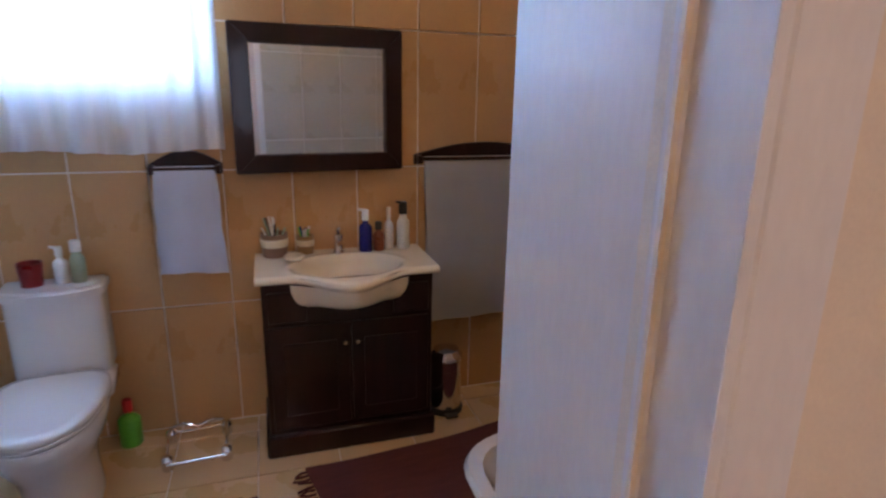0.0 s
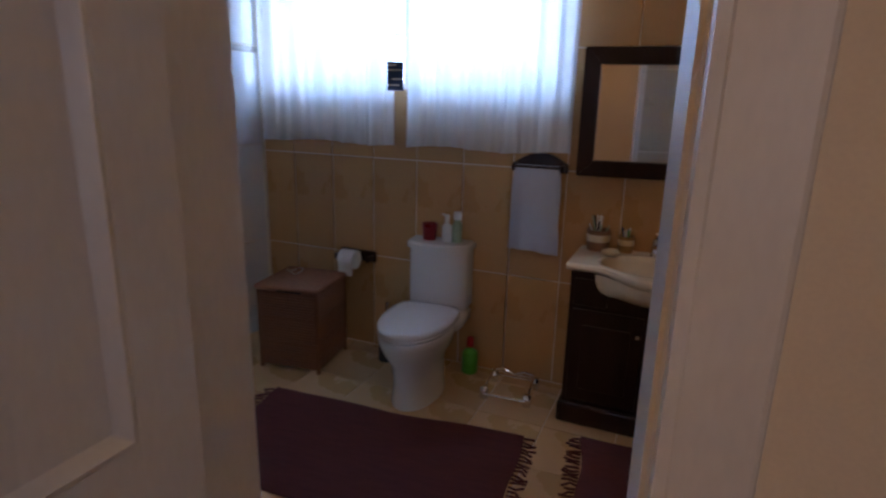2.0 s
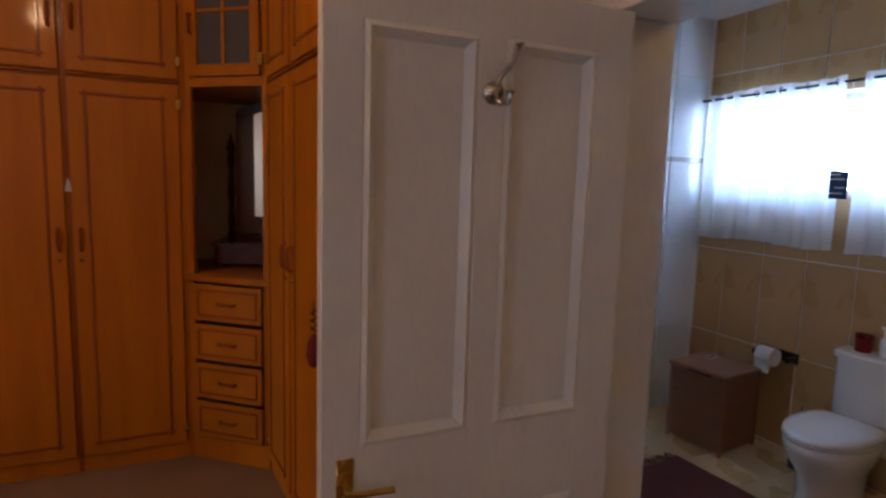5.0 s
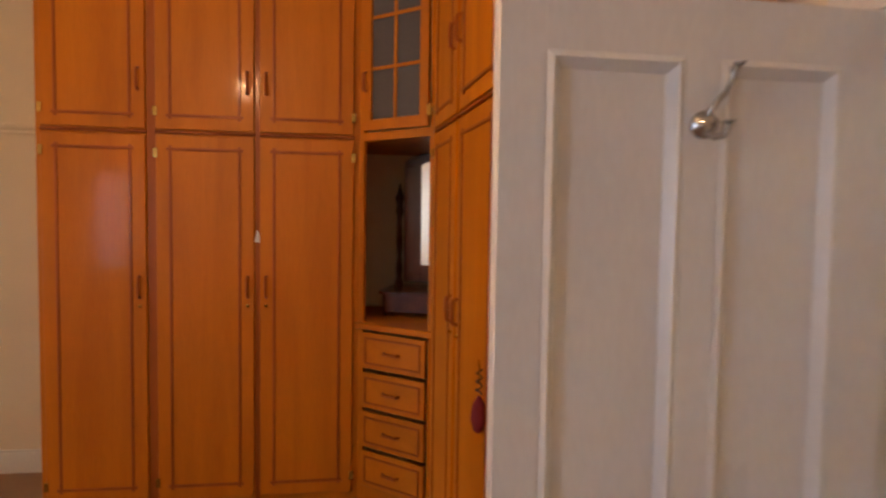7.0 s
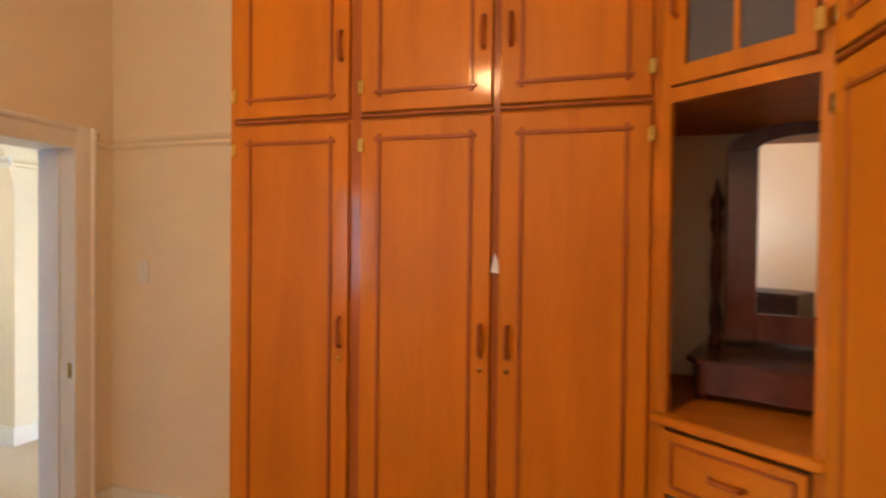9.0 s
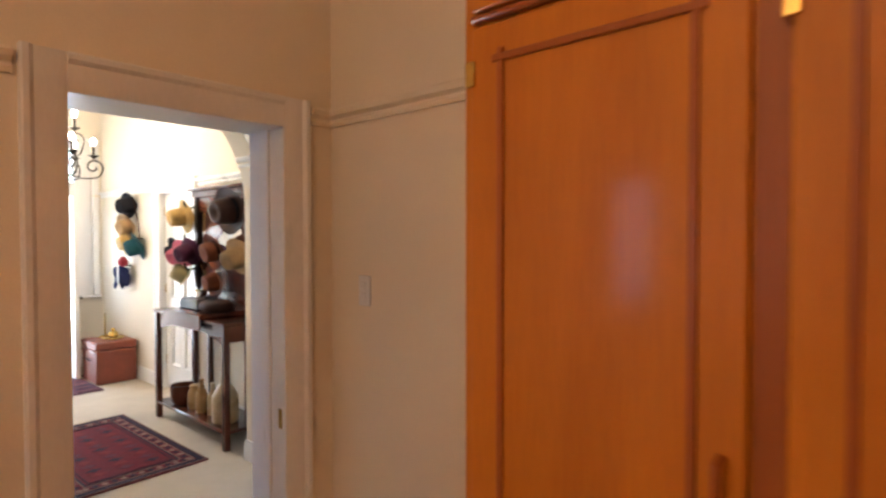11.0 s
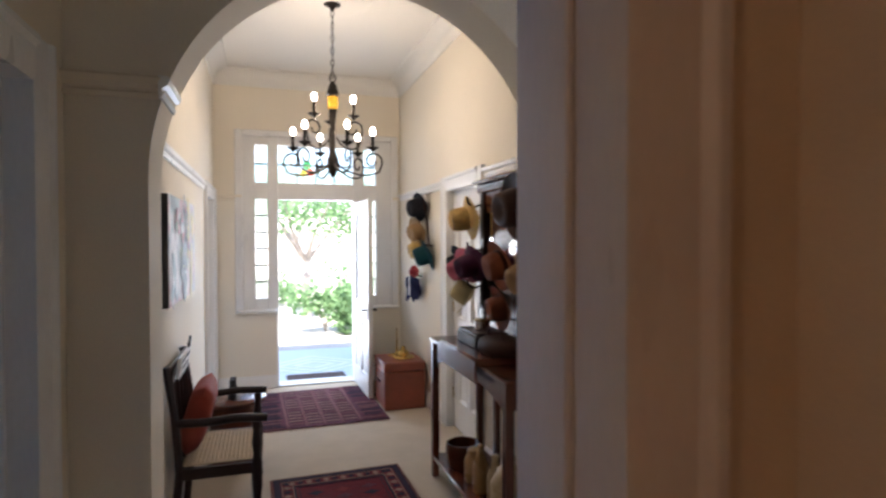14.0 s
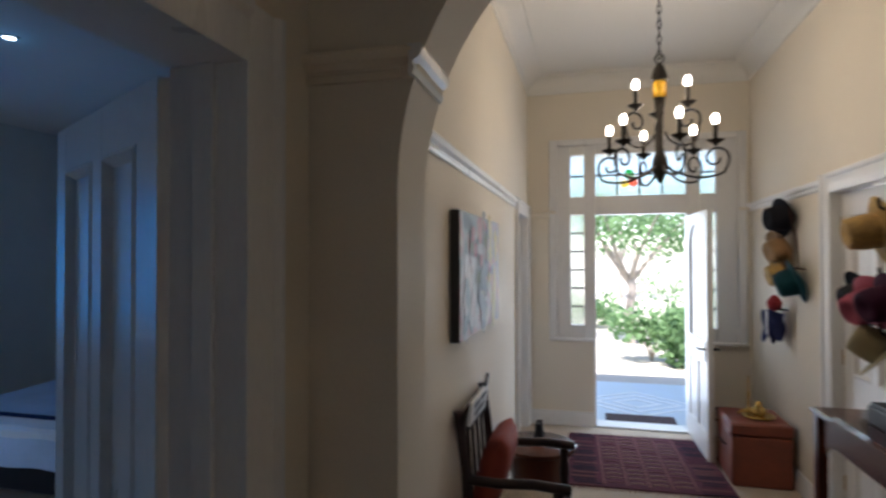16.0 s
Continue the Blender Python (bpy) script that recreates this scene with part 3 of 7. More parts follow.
net_curtain(-1.80, -0.90, 3)
net_curtain(-0.80, 0.07, 5)
rod = thing("curtain_rod", "thin dark metal curtain rod with rings", "curtain rod")
part("rod", tube([(-1.84, 2.685, 2.15), (0.12, 2.685, 2.15)], 0.008), IRON, rod)
for k in range(12):
    x = -1.76 + k * 0.163
    bm = bmesh.new()
    add_tube(bm, [(x, 2.685 + 0.018 * math.cos(a), 2.15 + 0.018 * math.sin(a)) for a in [i * math.pi / 6 for i in range(13)]], 0.003, 6)
    part("ring", bm, IRON, rod)
for x in (-1.82, 0.10):
    part("bracket", tube([(x, 2.685, 2.15), (x, 2.768, 2.15)], 0.008), IRON, rod)

blamp = thing("bathroom_ceiling_lamp", "round warm glass ceiling lamp over the vanity", "ceiling lamp", pose(0.75, 1.70, 2.7))
part("base", lathe([(0.15, -0.001), (0.15, -0.02), (0.13, -0.025)], seg=28), WHITE, blamp)
part("dome", lathe([(0.13, -0.026), (0.125, -0.045), (0.09, -0.066), (0.02, -0.075)], seg=28), glow("lit_opal_glass", (1.0, 0.72, 0.42), 0.5), blamp, "lit opal glass dome")

BLUE = mat("dark_blue_card", (0.02, 0.06, 0.16), 0.5)
PAPER = mat("white_print", (0.8, 0.8, 0.8), 0.7)
card = thing("hanging_card", "small dark blue card with white print hung between the curtains", "sign")
part("board", box(-0.905, -0.81, 2.634, 2.642, 1.53, 1.675, 0.002), BLUE, card)
for z, a, b in ((1.655, 0.0, 0.6), (1.63, 0.0, 0.9), (1.585, 0.3, 0.95), (1.555, 0.0, 0.8)):
    part("print_line", box(-0.90 + 0.085 * a, -0.90 + 0.085 * b, 2.632, 2.6338, z, z + 0.007), PAPER, card)
part("string", tube([(-0.86, 2.645, 1.67), (-0.86, 2.665, 1.9), (-0.86, 2.672, 2.14)], 0.002, 5), PAPER, card)

# toilet
def toilet():
    t = thing("toilet", "white ceramic close-coupled toilet with the lid closed", "toilet", pose(-0.60, 2.76, 0, 0, 0, 5))
    # pedestal: rings that grow forwards
    def rings(rows, nm, smooth=60, seg=32, square=False):
        bm = bmesh.new()
        prev = None
        first = None
        for z, cy, rx, ry in rows:
            ring = []
            for k in range(seg):
                c, q = math.cos(2 * math.pi * k / seg), math.sin(2 * math.pi * k / seg)
                if q > 0 and square:
                    c, q = math.copysign(abs(c) ** 0.45, c), 0.72 * q ** 0.45
                elif q > 0:
                    q *= 0.85
                ring.append(bm.verts.new((rx * c, cy + ry * q, z)))
            if prev:
                for k in range(seg):
                    bm.faces.new((prev[k], prev[(k + 1) % seg], ring[(k + 1) % seg], ring[k]))
            first = first or ring
            prev = ring
        bm.faces.new(first[::-1])
        bm.faces.new(prev)
        return part(nm, bm, CERAMIC, t, smooth=smooth)
    rings([(0.0, -0.38, 0.125, 0.24), (0.02, -0.38, 0.125, 0.24), (0.12, -0.375, 0.115, 0.235), (0.22, -0.38, 0.125, 0.255), (0.29, -0.40, 0.165, 0.28), (0.345, -0.41, 0.182, 0.295), (0.375, -0.41, 0.185, 0.298), (0.385, -0.41, 0.178, 0.29)], "bowl")
    part("back_shelf", box(-0.17, 0.17, -0.24, -0.01, 0.28, 0.385, 0.03), CERAMIC, t, smooth=60)
    rings([(0.388, -0.42, 0.18, 0.288), (0.396, -0.42, 0.187, 0.295), (0.404, -0.42, 0.186, 0.294)], "seat", square=True)
    rings([(0.406, -0.42, 0.182, 0.29), (0.418, -0.42, 0.186, 0.294), (0.428, -0.42, 0.18, 0.288), (0.433, -0.42, 0.15, 0.25)], "lid", square=True)
    def tank(x_half, d, z0, z1, nm):
        pts = [(-x_half, -0.01), (x_half, -0.01), (x_half, -d * 0.62)] + [(x_half * math.cos(a), -d * 0.62 - d * 0.38 * math.sin(a)) for a in [i * math.pi / 14 for i in range(1, 14)]] + [(-x_half, -d * 0.62)]
        return prism(pts, z0, z1, 'z')
    bm = tank(0.165, 0.19, 0.386, 0.71, "tank")
    part("cistern", bm, CERAMIC, t, smooth=35)
    bm = tank(0.178, 0.21, 0.712, 0.75, "lid")
    bmesh.ops.bevel(bm, geom=[e for e in bm.edges if abs(e.verts[0].co.z - e.verts[1].co.z) < 1e-5 and e.verts[0].co.z > 0.74], offset=0.012, segments=3, affect='EDGES')
    part("cistern_lid", bm, CERAMIC, t, smooth=60)
    part("flush_button", lathe([(0.02, 0.75), (0.02, 0.757), (0.015, 0.759)], (0.04, -0.10, 0)), CHROME, t)
    return t


toilet()


def bottle(name, label, x, y, z, r, h, material, neck=0.35, cap=None, group="", pump=False):
    b = thing(name, label, "bottle", pose(x, y, z), group)
    body = h * (0.62 if neck else 0.8)
    part("body", lathe([(r * 0.92, 0), (r, 0.006), (r, body * 0.9), (r * 0.8, body), (r * neck, body + h * 0.06), (r * neck, body + h * 0.12)], seg=16), material, b, smooth=50)
    part("cap", lathe([(r * neck * 1.25, body + h * 0.12), (r * neck * 1.25, h * 0.97), (r * neck, h)], seg=12), cap or material, b, smooth=50)
    if pump:
        part("nozzle", tube([(0, 0, h * 0.97), (-r * 1.1, 0, h)], r * 0.22, 6), cap or material, b)
    return b


RED = mat("deep_red_plastic", (0.22, 0.01, 0.012), 0.3)
GREEN = mat("bright_green_plastic", (0.10, 0.45, 0.04), 0.35)
REDCAP = mat("red_cap", (0.55, 0.02, 0.02), 0.35)
NAVY = mat("deep_blue_plastic", (0.02, 0.025, 0.22), 0.25)
AMBER = mat("amber_plastic", (0.20, 0.05, 0.02), 0.3)
PALE = mat("white_plastic", (0.75, 0.75, 0.74), 0.35)
SAGE = mat("green_label_plastic", (0.35, 0.45, 0.32), 0.4)
CREAM = mat("cream_ceramic", (0.72, 0.62, 0.45), 0.3)
BASKET = mat("brown_pot", (0.25, 0.14, 0.08), 0.5)
cup = thing("red_tumbler", "deep red plastic tumbler on the cistern lid", "cup", pose(-0.655, 2.66, 0.7505))
part("wall", lathe([(0.036, 0), (0.043, 0.09), (0.04, 0.09), (0.034, 0.006)], seg=20), RED, cup)
bottle("lotion_bottle", "white plastic pump bottle on the cistern lid", -0.555, 2.665, 0.7505, 0.026, 0.145, PALE, 0.4, PALE, pump=True)
bottle("spray_can", "green and white spray can on the cistern lid", -0.50, 2.675, 0.7505, 0.027, 0.165, SAGE, 0.6, PALE)
bottle("cleaner_bottle", "bright green cleaner bottle with a red cap on the floor", -0.405, 2.69, 0, 0.045, 0.21, GREEN, 0.35, REDCAP)

# toilet brush, roll holder, small towel, mirror
brush = thing("toilet_brush", "dark toilet brush in a black holder on the floor", "toilet brush", pose(-0.90, 2.62, 0))
part("holder", lathe([(0.05, 0), (0.052, 0.24), (0.045, 0.25)], seg=18), RUBBER, brush)
part("handle", tube([(0, 0, 0.25), (0, 0, 0.36)], 0.009), CHROME, brush)
holder = thing("toilet_roll_holder", "dark wooden roll holder fixed to the tiled wall", "roll holder")
part("backplate", box(-1.29, -1.05, 2.745, 2.768, 0.54, 0.605, 0.006), DARK, holder)
for x in (-1.285, -1.07):
    part("arm", box(x, x + 0.02, 2.66, 2.745, 0.555, 0.59, 0.006), DARK, holder)
roll = thing("toilet_roll", "white toilet roll on its holder", "toilet roll")
part("paper", lathe([(0.022, -0.05), (0.055, -0.05), (0.055, 0.05), (0.022, 0.05)], m=pose(-1.185, 2.675, 0.565, 0, 90, 0), seg=24), PAPER, roll)
part("loose_sheet", grid(2, 4, lambda u, v: Vector((-1.235 + 0.1 * u, 2.62 + 0.01 * math.sin(v * 3), 0.565 - 0.09 * v))), PAPER, roll)


def towel_rail(name, label, x0, x1, z):
    r = thing(name, label, "towel rail")
    n = 14
    w = x1 - x0
    top = [(x0 + w * k / n, z - 0.02 + 0.055 * math.sin(math.pi * k / n)) for k in range(n + 1)]
    part("arched_back", prism([(x0, z - 0.06)] + top + [(x1, z - 0.06), (x1 - 0.03, z - 0.06), (x1 - 0.03, z - 0.03), (x0 + 0.03, z - 0.03), (x0 + 0.03, z - 0.06)], 2.742, 2.768, 'y'), DARK, r)
    for x in (x0 + 0.005, x1 - 0.025):
        part("arm", box(x, x + 0.02, 2.685, 2.742, z - 0.055, z - 0.02, 0.004), DARK, r)
    part("bar", tube([(x0 + 0.01, 2.70, z - 0.035), (x1 - 0.01, 2.70, z - 0.035)], 0.009), DARK, r)
    return r


towel_rail("towel_rail", "small dark arched wooden towel rail on the tiles", -0.225, 0.05, 1.21)
towel_rail("bath_towel_rail", "long dark arched wooden towel rail on the tiles", 0.865, 1.56, 1.235)


def hung_towel(name, label, x0, x1, z0, z1, material, seed, flare=0.0):
    t = thing(name, label, "towel")
    rnd = random.Random(seed)
    ph = rnd.uniform(0, 6)

    def f(u, v):
        s = v * 2 - 1
        x = x0 + (x1 - x0) * u + (u - 0.5) * flare * abs(s) + 0.006 * math.sin(v * 11 + ph)
        drop = (z1 - z0) * (abs(s) if s < 0 else abs(s) * 0.85)
        y = 2.70 + (0.014 if s > 0 else -0.016) * min(1, abs(s) * 12) + 0.007 * math.sin(u * 14 + ph) * abs(s) - (0.008 if s < 0 else 0) * abs(s)
        return Vector((x, y, z1 - drop + 0.008 * math.sin(u * 3 + ph) * abs(s)))
    bm = grid(26, 40, f)
    part("cloth", thick(bm, 0.006), material, t, smooth=70)
    part("woven_band", grid(20, 1, lambda u, v: f(u, 0.06 + v * 0.02) + Vector((0, -0.0035, 0))), material, t)
    return t


hung_towel("hand_towel", "pale blue hand towel folded over the rail", -0.20, 0.02, 0.745, 1.187, TOWEL, 1, 0.04)
hung_towel("bath_towel", "large pale grey bath towel folded over the rail", 0.905, 1.50, 0.43, 1.212, BATH_TOWEL, 2)

mir = thing("wall_mirror", "rectangular mirror in a broad dark brown wooden frame", "mirror", pose(0.80, 2.768, 0, 0, 0, 6.5) @ pose(-0.80, -2.768, 0))
MX0, MX1, MZ0, MZ1, FW = 0.10, 0.80, 1.155, 1.735, 0.075
for nm, pts in (("frame_rail", [(MX0, MZ0), (MX1, MZ0), (MX1 - FW, MZ0 + FW), (MX0 + FW, MZ0 + FW)]), ("frame_rail", [(MX0, MZ1), (MX1, MZ1), (MX1 - FW, MZ1 - FW), (MX0 + FW, MZ1 - FW)]),
                ("frame_stile", [(MX0, MZ0), (MX0 + FW, MZ0 + FW), (MX0 + FW, MZ1 - FW), (MX0, MZ1)]), ("frame_stile", [(MX1, MZ0), (MX1 - FW, MZ0 + FW), (MX1 - FW, MZ1 - FW), (MX1, MZ1)])):
    bm = prism(pts, 2.728, 2.766, 'y')
    bmesh.ops.bevel(bm, geom=bm.edges[:], offset=0.004, segments=2, affect='EDGES')
    part(nm, bm, DARK, mir)
part("mirror_glass", box(MX0 + FW - 0.005, MX1 - FW + 0.005, 2.75, 2.756, MZ0 + FW - 0.005, MZ1 - FW + 0.005), MIRROR, mir)

# vanity
VX0, VX1, VY0 = 0.17, 0.86, 2.40
van = thing("vanity_cabinet", "dark stained wooden vanity cabinet with two doors", "cabinet")
part("body", box(VX0, VX1, VY0 + 0.02, 2.766, 0.10, 0.655, 0.004), DARK, van)
for x in (VX0, VX1 - 0.02):
    part("side_panel", box(x, x + 0.02, VY0 + 0.02, 2.766, 0.655, 0.764), DARK, van)
part("top_rail", box(VX0 + 0.02, VX1 - 0.02, VY0 + 0.02, VY0 + 0.035, 0.655, 0.765), DARK, van)
part("plinth", box(VX0 - 0.015, VX1 + 0.015, VY0, 2.766, 0, 0.10, 0.008), DARK, van)
for x0, x1, hx in ((VX0 + 0.02, 0.505, 0.485), (0.515, VX1 - 0.02, 0.535)):
    d = part("door", box(x0, x1, VY0 + 0.003, VY0 + 0.02, 0.13, 0.58, 0.003), DARK, van)
    part("door_panel", box(x0 + 0.05, x1 - 0.05, VY0 - 0.001, VY0 + 0.004, 0.19, 0.51, 0.004), DARK, d)
    part("knob", lathe([(0.006, 0), (0.006, 0.012), (0.011, 0.018), (0.008, 0.026)], m=pose(hx, VY0 + 0.003, 0.50, 90)), CHROME, d)
for x0, x1 in ((VX0 + 0.02, VX0 + 0.17), (VX1 - 0.17, VX1 - 0.02)):
    part("drawer_front", box(x0, x1, VY0 + 0.003, VY0 + 0.02, 0.60, 0.725, 0.003), DARK, van)
top = thing("vanity_basin", "ivory ceramic basin top with a bowed front", "basin")


def basin():
    cx, hw = (VX0 + VX1) / 2, (VX1 - VX0) / 2 + 0.02

    def front(x):
        """The slab's front edge: straight ends, bowed in the middle."""
        s = min(abs(x - cx) / 0.25, 1)
        return VY0 - 0.015 - 0.13 * (0.5 + 0.5 * math.cos(math.pi * s))

    def f(u, v):
        x = cx - hw + 2 * hw * u
        y = front(x) + (2.765 - front(x)) * v
        e = ((x - cx) / 0.225) ** 2 + ((y - 2.49) / 0.165) ** 2
        dip = -0.095 * (1 - e * e) if e < 1 else 0
        rim = 0.004 * math.exp(-((e - 1.15) / 0.2) ** 2)
        edge = -0.008 if v == 0 else 0
        return Vector((x, y, 0.795 + dip + rim + edge))
    part("basin_top", grid(56, 40, f), IVORY, top, "ivory glazed basin top", smooth=60)

    def lip(u, v):
        """A rounded front lip, thin at the ends and deeper at the bow."""
        x = cx - hw + 2 * hw * u
        s = min(abs(x - cx) / 0.25, 1)
        deep = 0.022 + 0.014 * (0.5 + 0.5 * math.cos(math.pi * s))
        return Vector((x, front(x) - 0.006 * math.sin(math.pi * v) + 0.006 * v * v, 0.787 - deep * v))
    part("lip", grid(56, 6, lip), IVORY, top, smooth=80)
    for x0, x1 in ((cx - hw, cx - hw + 0.004), (cx + hw - 0.004, cx + hw)):
        part("slab_end", box(x0, x1, VY0 - 0.013, 2.765, 0.765, 0.789), IVORY, top)

    def belly(u, v):
        x0 = cx - 0.235 + 0.47 * u
        k = math.cos(v * math.pi / 2) ** 0.55
        y0 = front(x0) + 0.008
        return Vector((cx + (x0 - cx) * (0.45 + 0.55 * k), (VY0 + 0.03) + (y0 - VY0 - 0.03) * k, 0.758 - 0.105 * math.sin(v * math.pi / 2)))
    part("bowl", grid(32, 12, belly), IVORY, top, smooth=80)


basin()
tap = thing("basin_tap", "small chrome mixer tap on the basin", "tap", pose(0.505, 2.685, 0.797))
part("base", lathe([(0.024, 0), (0.022, 0.008), (0.018, 0.06), (0.02, 0.085)]), CHROME, tap)
part("spout", tube([(0, 0, 0.05), (0, -0.05, 0.06), (0, -0.10, 0.05), (0, -0.105, 0.04)], 0.011), CHROME, tap)
part("lever", tube([(0, 0, 0.085), (0, 0.02, 0.105), (0, -0.03, 0.115)], 0.008), CHROME, tap)


def tumbler(name, label, x, y, r, h, material, sticks, seed):
    t = thing(name, label, "pot", pose(x, y, 0.797))
    part("pot", lathe([(r * 0.9, 0), (r, h * 0.4), (r * 1.02, h), (r * 0.9, h), (r * 0.85, 0.01)], seg=20), material, t)
    part("band", lathe([(r * 1.01, h * 0.45), (r * 1.04, h * 0.5), (r * 1.04, h * 0.75), (r * 1.01, h * 0.8)], seg=20), CREAM, t)
    rnd = random.Random(seed)
    for k in range(sticks):
        a = rnd.uniform(0, 6.28)
        c = rnd.choice((PALE, RUBBER, SAGE, NAVY, GREEN, PALE))
        part("brush", tube([(0, 0, 0.02), (r * 0.9 * math.cos(a), r * 0.9 * math.sin(a), h + rnd.uniform(0.02, 0.07))], 0.0045, 6), c, t)
    return t


tumbler("toothbrush_pot", "brown ceramic pot full of toothbrushes", 0.235, 2.70, 0.055, 0.10, BASKET, 9, 4)
tumbler("brush_pot", "small cream pot holding dark brushes", 0.365, 2.715, 0.037, 0.08, mat("tan_pot", (0.36, 0.22, 0.09), 0.4), 7, 8)
soap = thing("soap_dish", "small cream soap dish on the basin", "soap dish", pose(0.31, 2.60, 0.797))
part("dish", lathe([(0.02, 0), (0.045, 0.015), (0.04, 0.025), (0.02, 0.012)], seg=20), CREAM, soap)
bottle("blue_spray_bottle", "deep blue spray bottle with a white top", 0.625, 2.685, 0.797, 0.03, 0.19, NAVY, 0.4, PALE, pump=True)
bottle("amber_bottle", "small amber bottle with a dark cap", 0.685, 2.69, 0.797, 0.026, 0.13, AMBER, 0.5, RUBBER)
bottle("white_pump_bottle", "slim white bottle on the basin", 0.735, 2.71, 0.797, 0.022, 0.19, PALE, 0.4, PALE)
bottle("soap_dispenser", "straight white bottle with a dark pump", 0.80, 2.70, 0.797, 0.029, 0.215, PALE, 0.55, RUBBER, pump=True)

# pedal bin, scale, basket chest, tub, rugs
pbin = thing("pedal_bin", "small brushed steel pedal bin with a black base", "bin", pose(0.985, 2.60, 0))
part("base", lathe([(0.085, 0), (0.085, 0.02), (0.078, 0.03)], seg=24), RUBBER, pbin)
part("drum", lathe([(0.076, 0.03), (0.076, 0.27)], seg=24), CHROME, pbin)
part("lid", lathe([(0.08, 0.27), (0.08, 0.285), (0.06, 0.315), (0.02, 0.325)], seg=24), CHROME, pbin)
part("pedal", box(-0.03, 0.03, -0.12, -0.07, 0.01, 0.02, 0.004), RUBBER, pbin)
scale = thing("chrome_stand", "low chrome wire stand with round feet on the floor", "stand", pose(-0.125, 2.56, 0, 0, 0, 3))
for x in (-0.112, 0.112):
    for y in (-0.10, 0.10):
        part("foot", lathe([(0.022, 0), (0.024, 0.03), (0.02, 0.055), (0.012, 0.062)], (x, y, 0), 16), CHROME, scale)
for y in (-0.12, 0.12):
    part("cross_bar", tube([(-0.112, y, 0.03), (0.112, y, 0.03)], 0.006), CHROME, scale)
for x in (-0.112, 0.112):
    part("side_bar", tube([(x, -0.10, 0.03), (x, -0.04, 0.06), (x, 0.04, 0.075), (x, 0.10, 0.06)], 0.006), CHROME, scale)
part("scroll", tube([(-0.10, 0.10, 0.07), (-0.06, 0.09, 0.085), (-0.03, 0.10, 0.07), (0.0, 0.09, 0.06), (0.03, 0.10, 0.07), (0.06, 0.09, 0.085), (0.10, 0.10, 0.07)], 0.009), CHROME, scale)
WICKER = mat("red_brown_wicker", (0.26, 0.11, 0.055), 0.7, vary=0.3, scale=9, fine=120, bump=0.6, stretch=(0.4, 0.4, 2.5))
chest = thing("laundry_basket", "red-brown ribbed wicker laundry basket with a flat lid", "laundry basket", pose(-1.344, 2.431, 0, 0, 0, 9))


def ribbed(w, z0, z1, n):
    """A woven face in the x-z plane, bulging rib by rib towards -y."""
    def f(u, v):
        rib = abs(math.sin(math.pi * n * v))
        return Vector((-w / 2 + w * u, -0.007 * rib - 0.0025 * math.sin(u * 70 + (math.pi if int(n * v) % 2 else 0)), z0 + (z1 - z0) * v))
    return grid(36, n * 6, f)


for k in range(3):
    z = 0.02 + k * 0.148
    for turn in range(4):
        part("woven_band", move(ribbed(0.345, z, z + 0.142, 9), pose(0, 0, 0, 0, 0, 90 * turn) @ pose(0, -0.177, 0)), WICKER, chest, smooth=60)
    part("hoop", move(add_box(add_box(add_box(add_box(bmesh.new(), -0.178, 0.178, -0.183, -0.172, z + 0.141, z + 0.149), -0.178, 0.178, 0.172, 0.183, z + 0.141, z + 0.149), -0.183, -0.172, -0.172, 0.172, z + 0.141, z + 0.149), 0.172, 0.183, -0.172, 0.172, z + 0.141, z + 0.149), Matrix()), WICKER, chest)
for x in (-0.175, 0.175):
    for y in (-0.175, 0.175):
        part("corner_post", tube([(x, y, 0), (x, y, 0.465)], 0.012, 8), WICKER, chest)
part("inner_box", box(-0.165, 0.165, -0.165, 0.165, 0.015, 0.462), DARK, chest)
lid = part("lid", box(-0.195, 0.195, -0.198, 0.195, 0.466, 0.492, 0.008), WICKER, chest, "flat wicker lid")
part("grip", box(-0.05, 0.10, -0.2005, -0.19, 0.462, 0.474, 0.003), DARK, lid)
clip = thing("wire_tangle", "thin loop of pale wire lying on the chest", "wire", pose(-1.43, 2.47, 0.493))
part("loop", tube([(0.05 * math.cos(a) * (1 + 0.2 * math.sin(3 * a)), 0.035 * math.sin(a), 0.006 + 0.012 * (1 + math.sin(2 * a))) for a in [i * math.pi / 10 for i in range(21)]], 0.004, 6), CHROME, clip)

tub = thing("bathtub", "white bathtub with a rolled rim beside the thick wall", "bathtub")


def tub_ring(z, grow, cx=1.47, cy=1.42):
    return [(cx + (0.76 + grow) * (abs(math.cos(a)) ** 0.45) * (1 if math.cos(a) > 0 else -1), cy + (0.34 + grow) * (abs(math.sin(a)) ** 0.45) * (1 if math.sin(a) > 0 else -1), z) for a in [2 * math.pi * k / 40 for k in range(40)]]


bm = bmesh.new()
prev = None
for z, g in ((0.0, -0.10), (0.25, -0.06), (0.38, -0.02), (0.41, 0.0), (0.43, -0.01), (0.43, -0.05), (0.38, -0.08), (0.10, -0.16)):
    ring = [bm.verts.new(p) for p in tub_ring(z, g)]
    if prev:
        for k in range(40):
            bm.faces.new((prev[k], prev[(k + 1) % 40], ring[(k + 1) % 40], ring[k]))
    prev = ring
bm.faces.new(prev)
part("shell", bm, CERAMIC, tub, smooth=50)

RUGM = mat("plum_woven_rug", (0.14, 0.05, 0.05), 0.95, vary=0.25, scale=14, fine=240, bump=0.9, spec=0.05, stretch=(0.5, 3, 1))


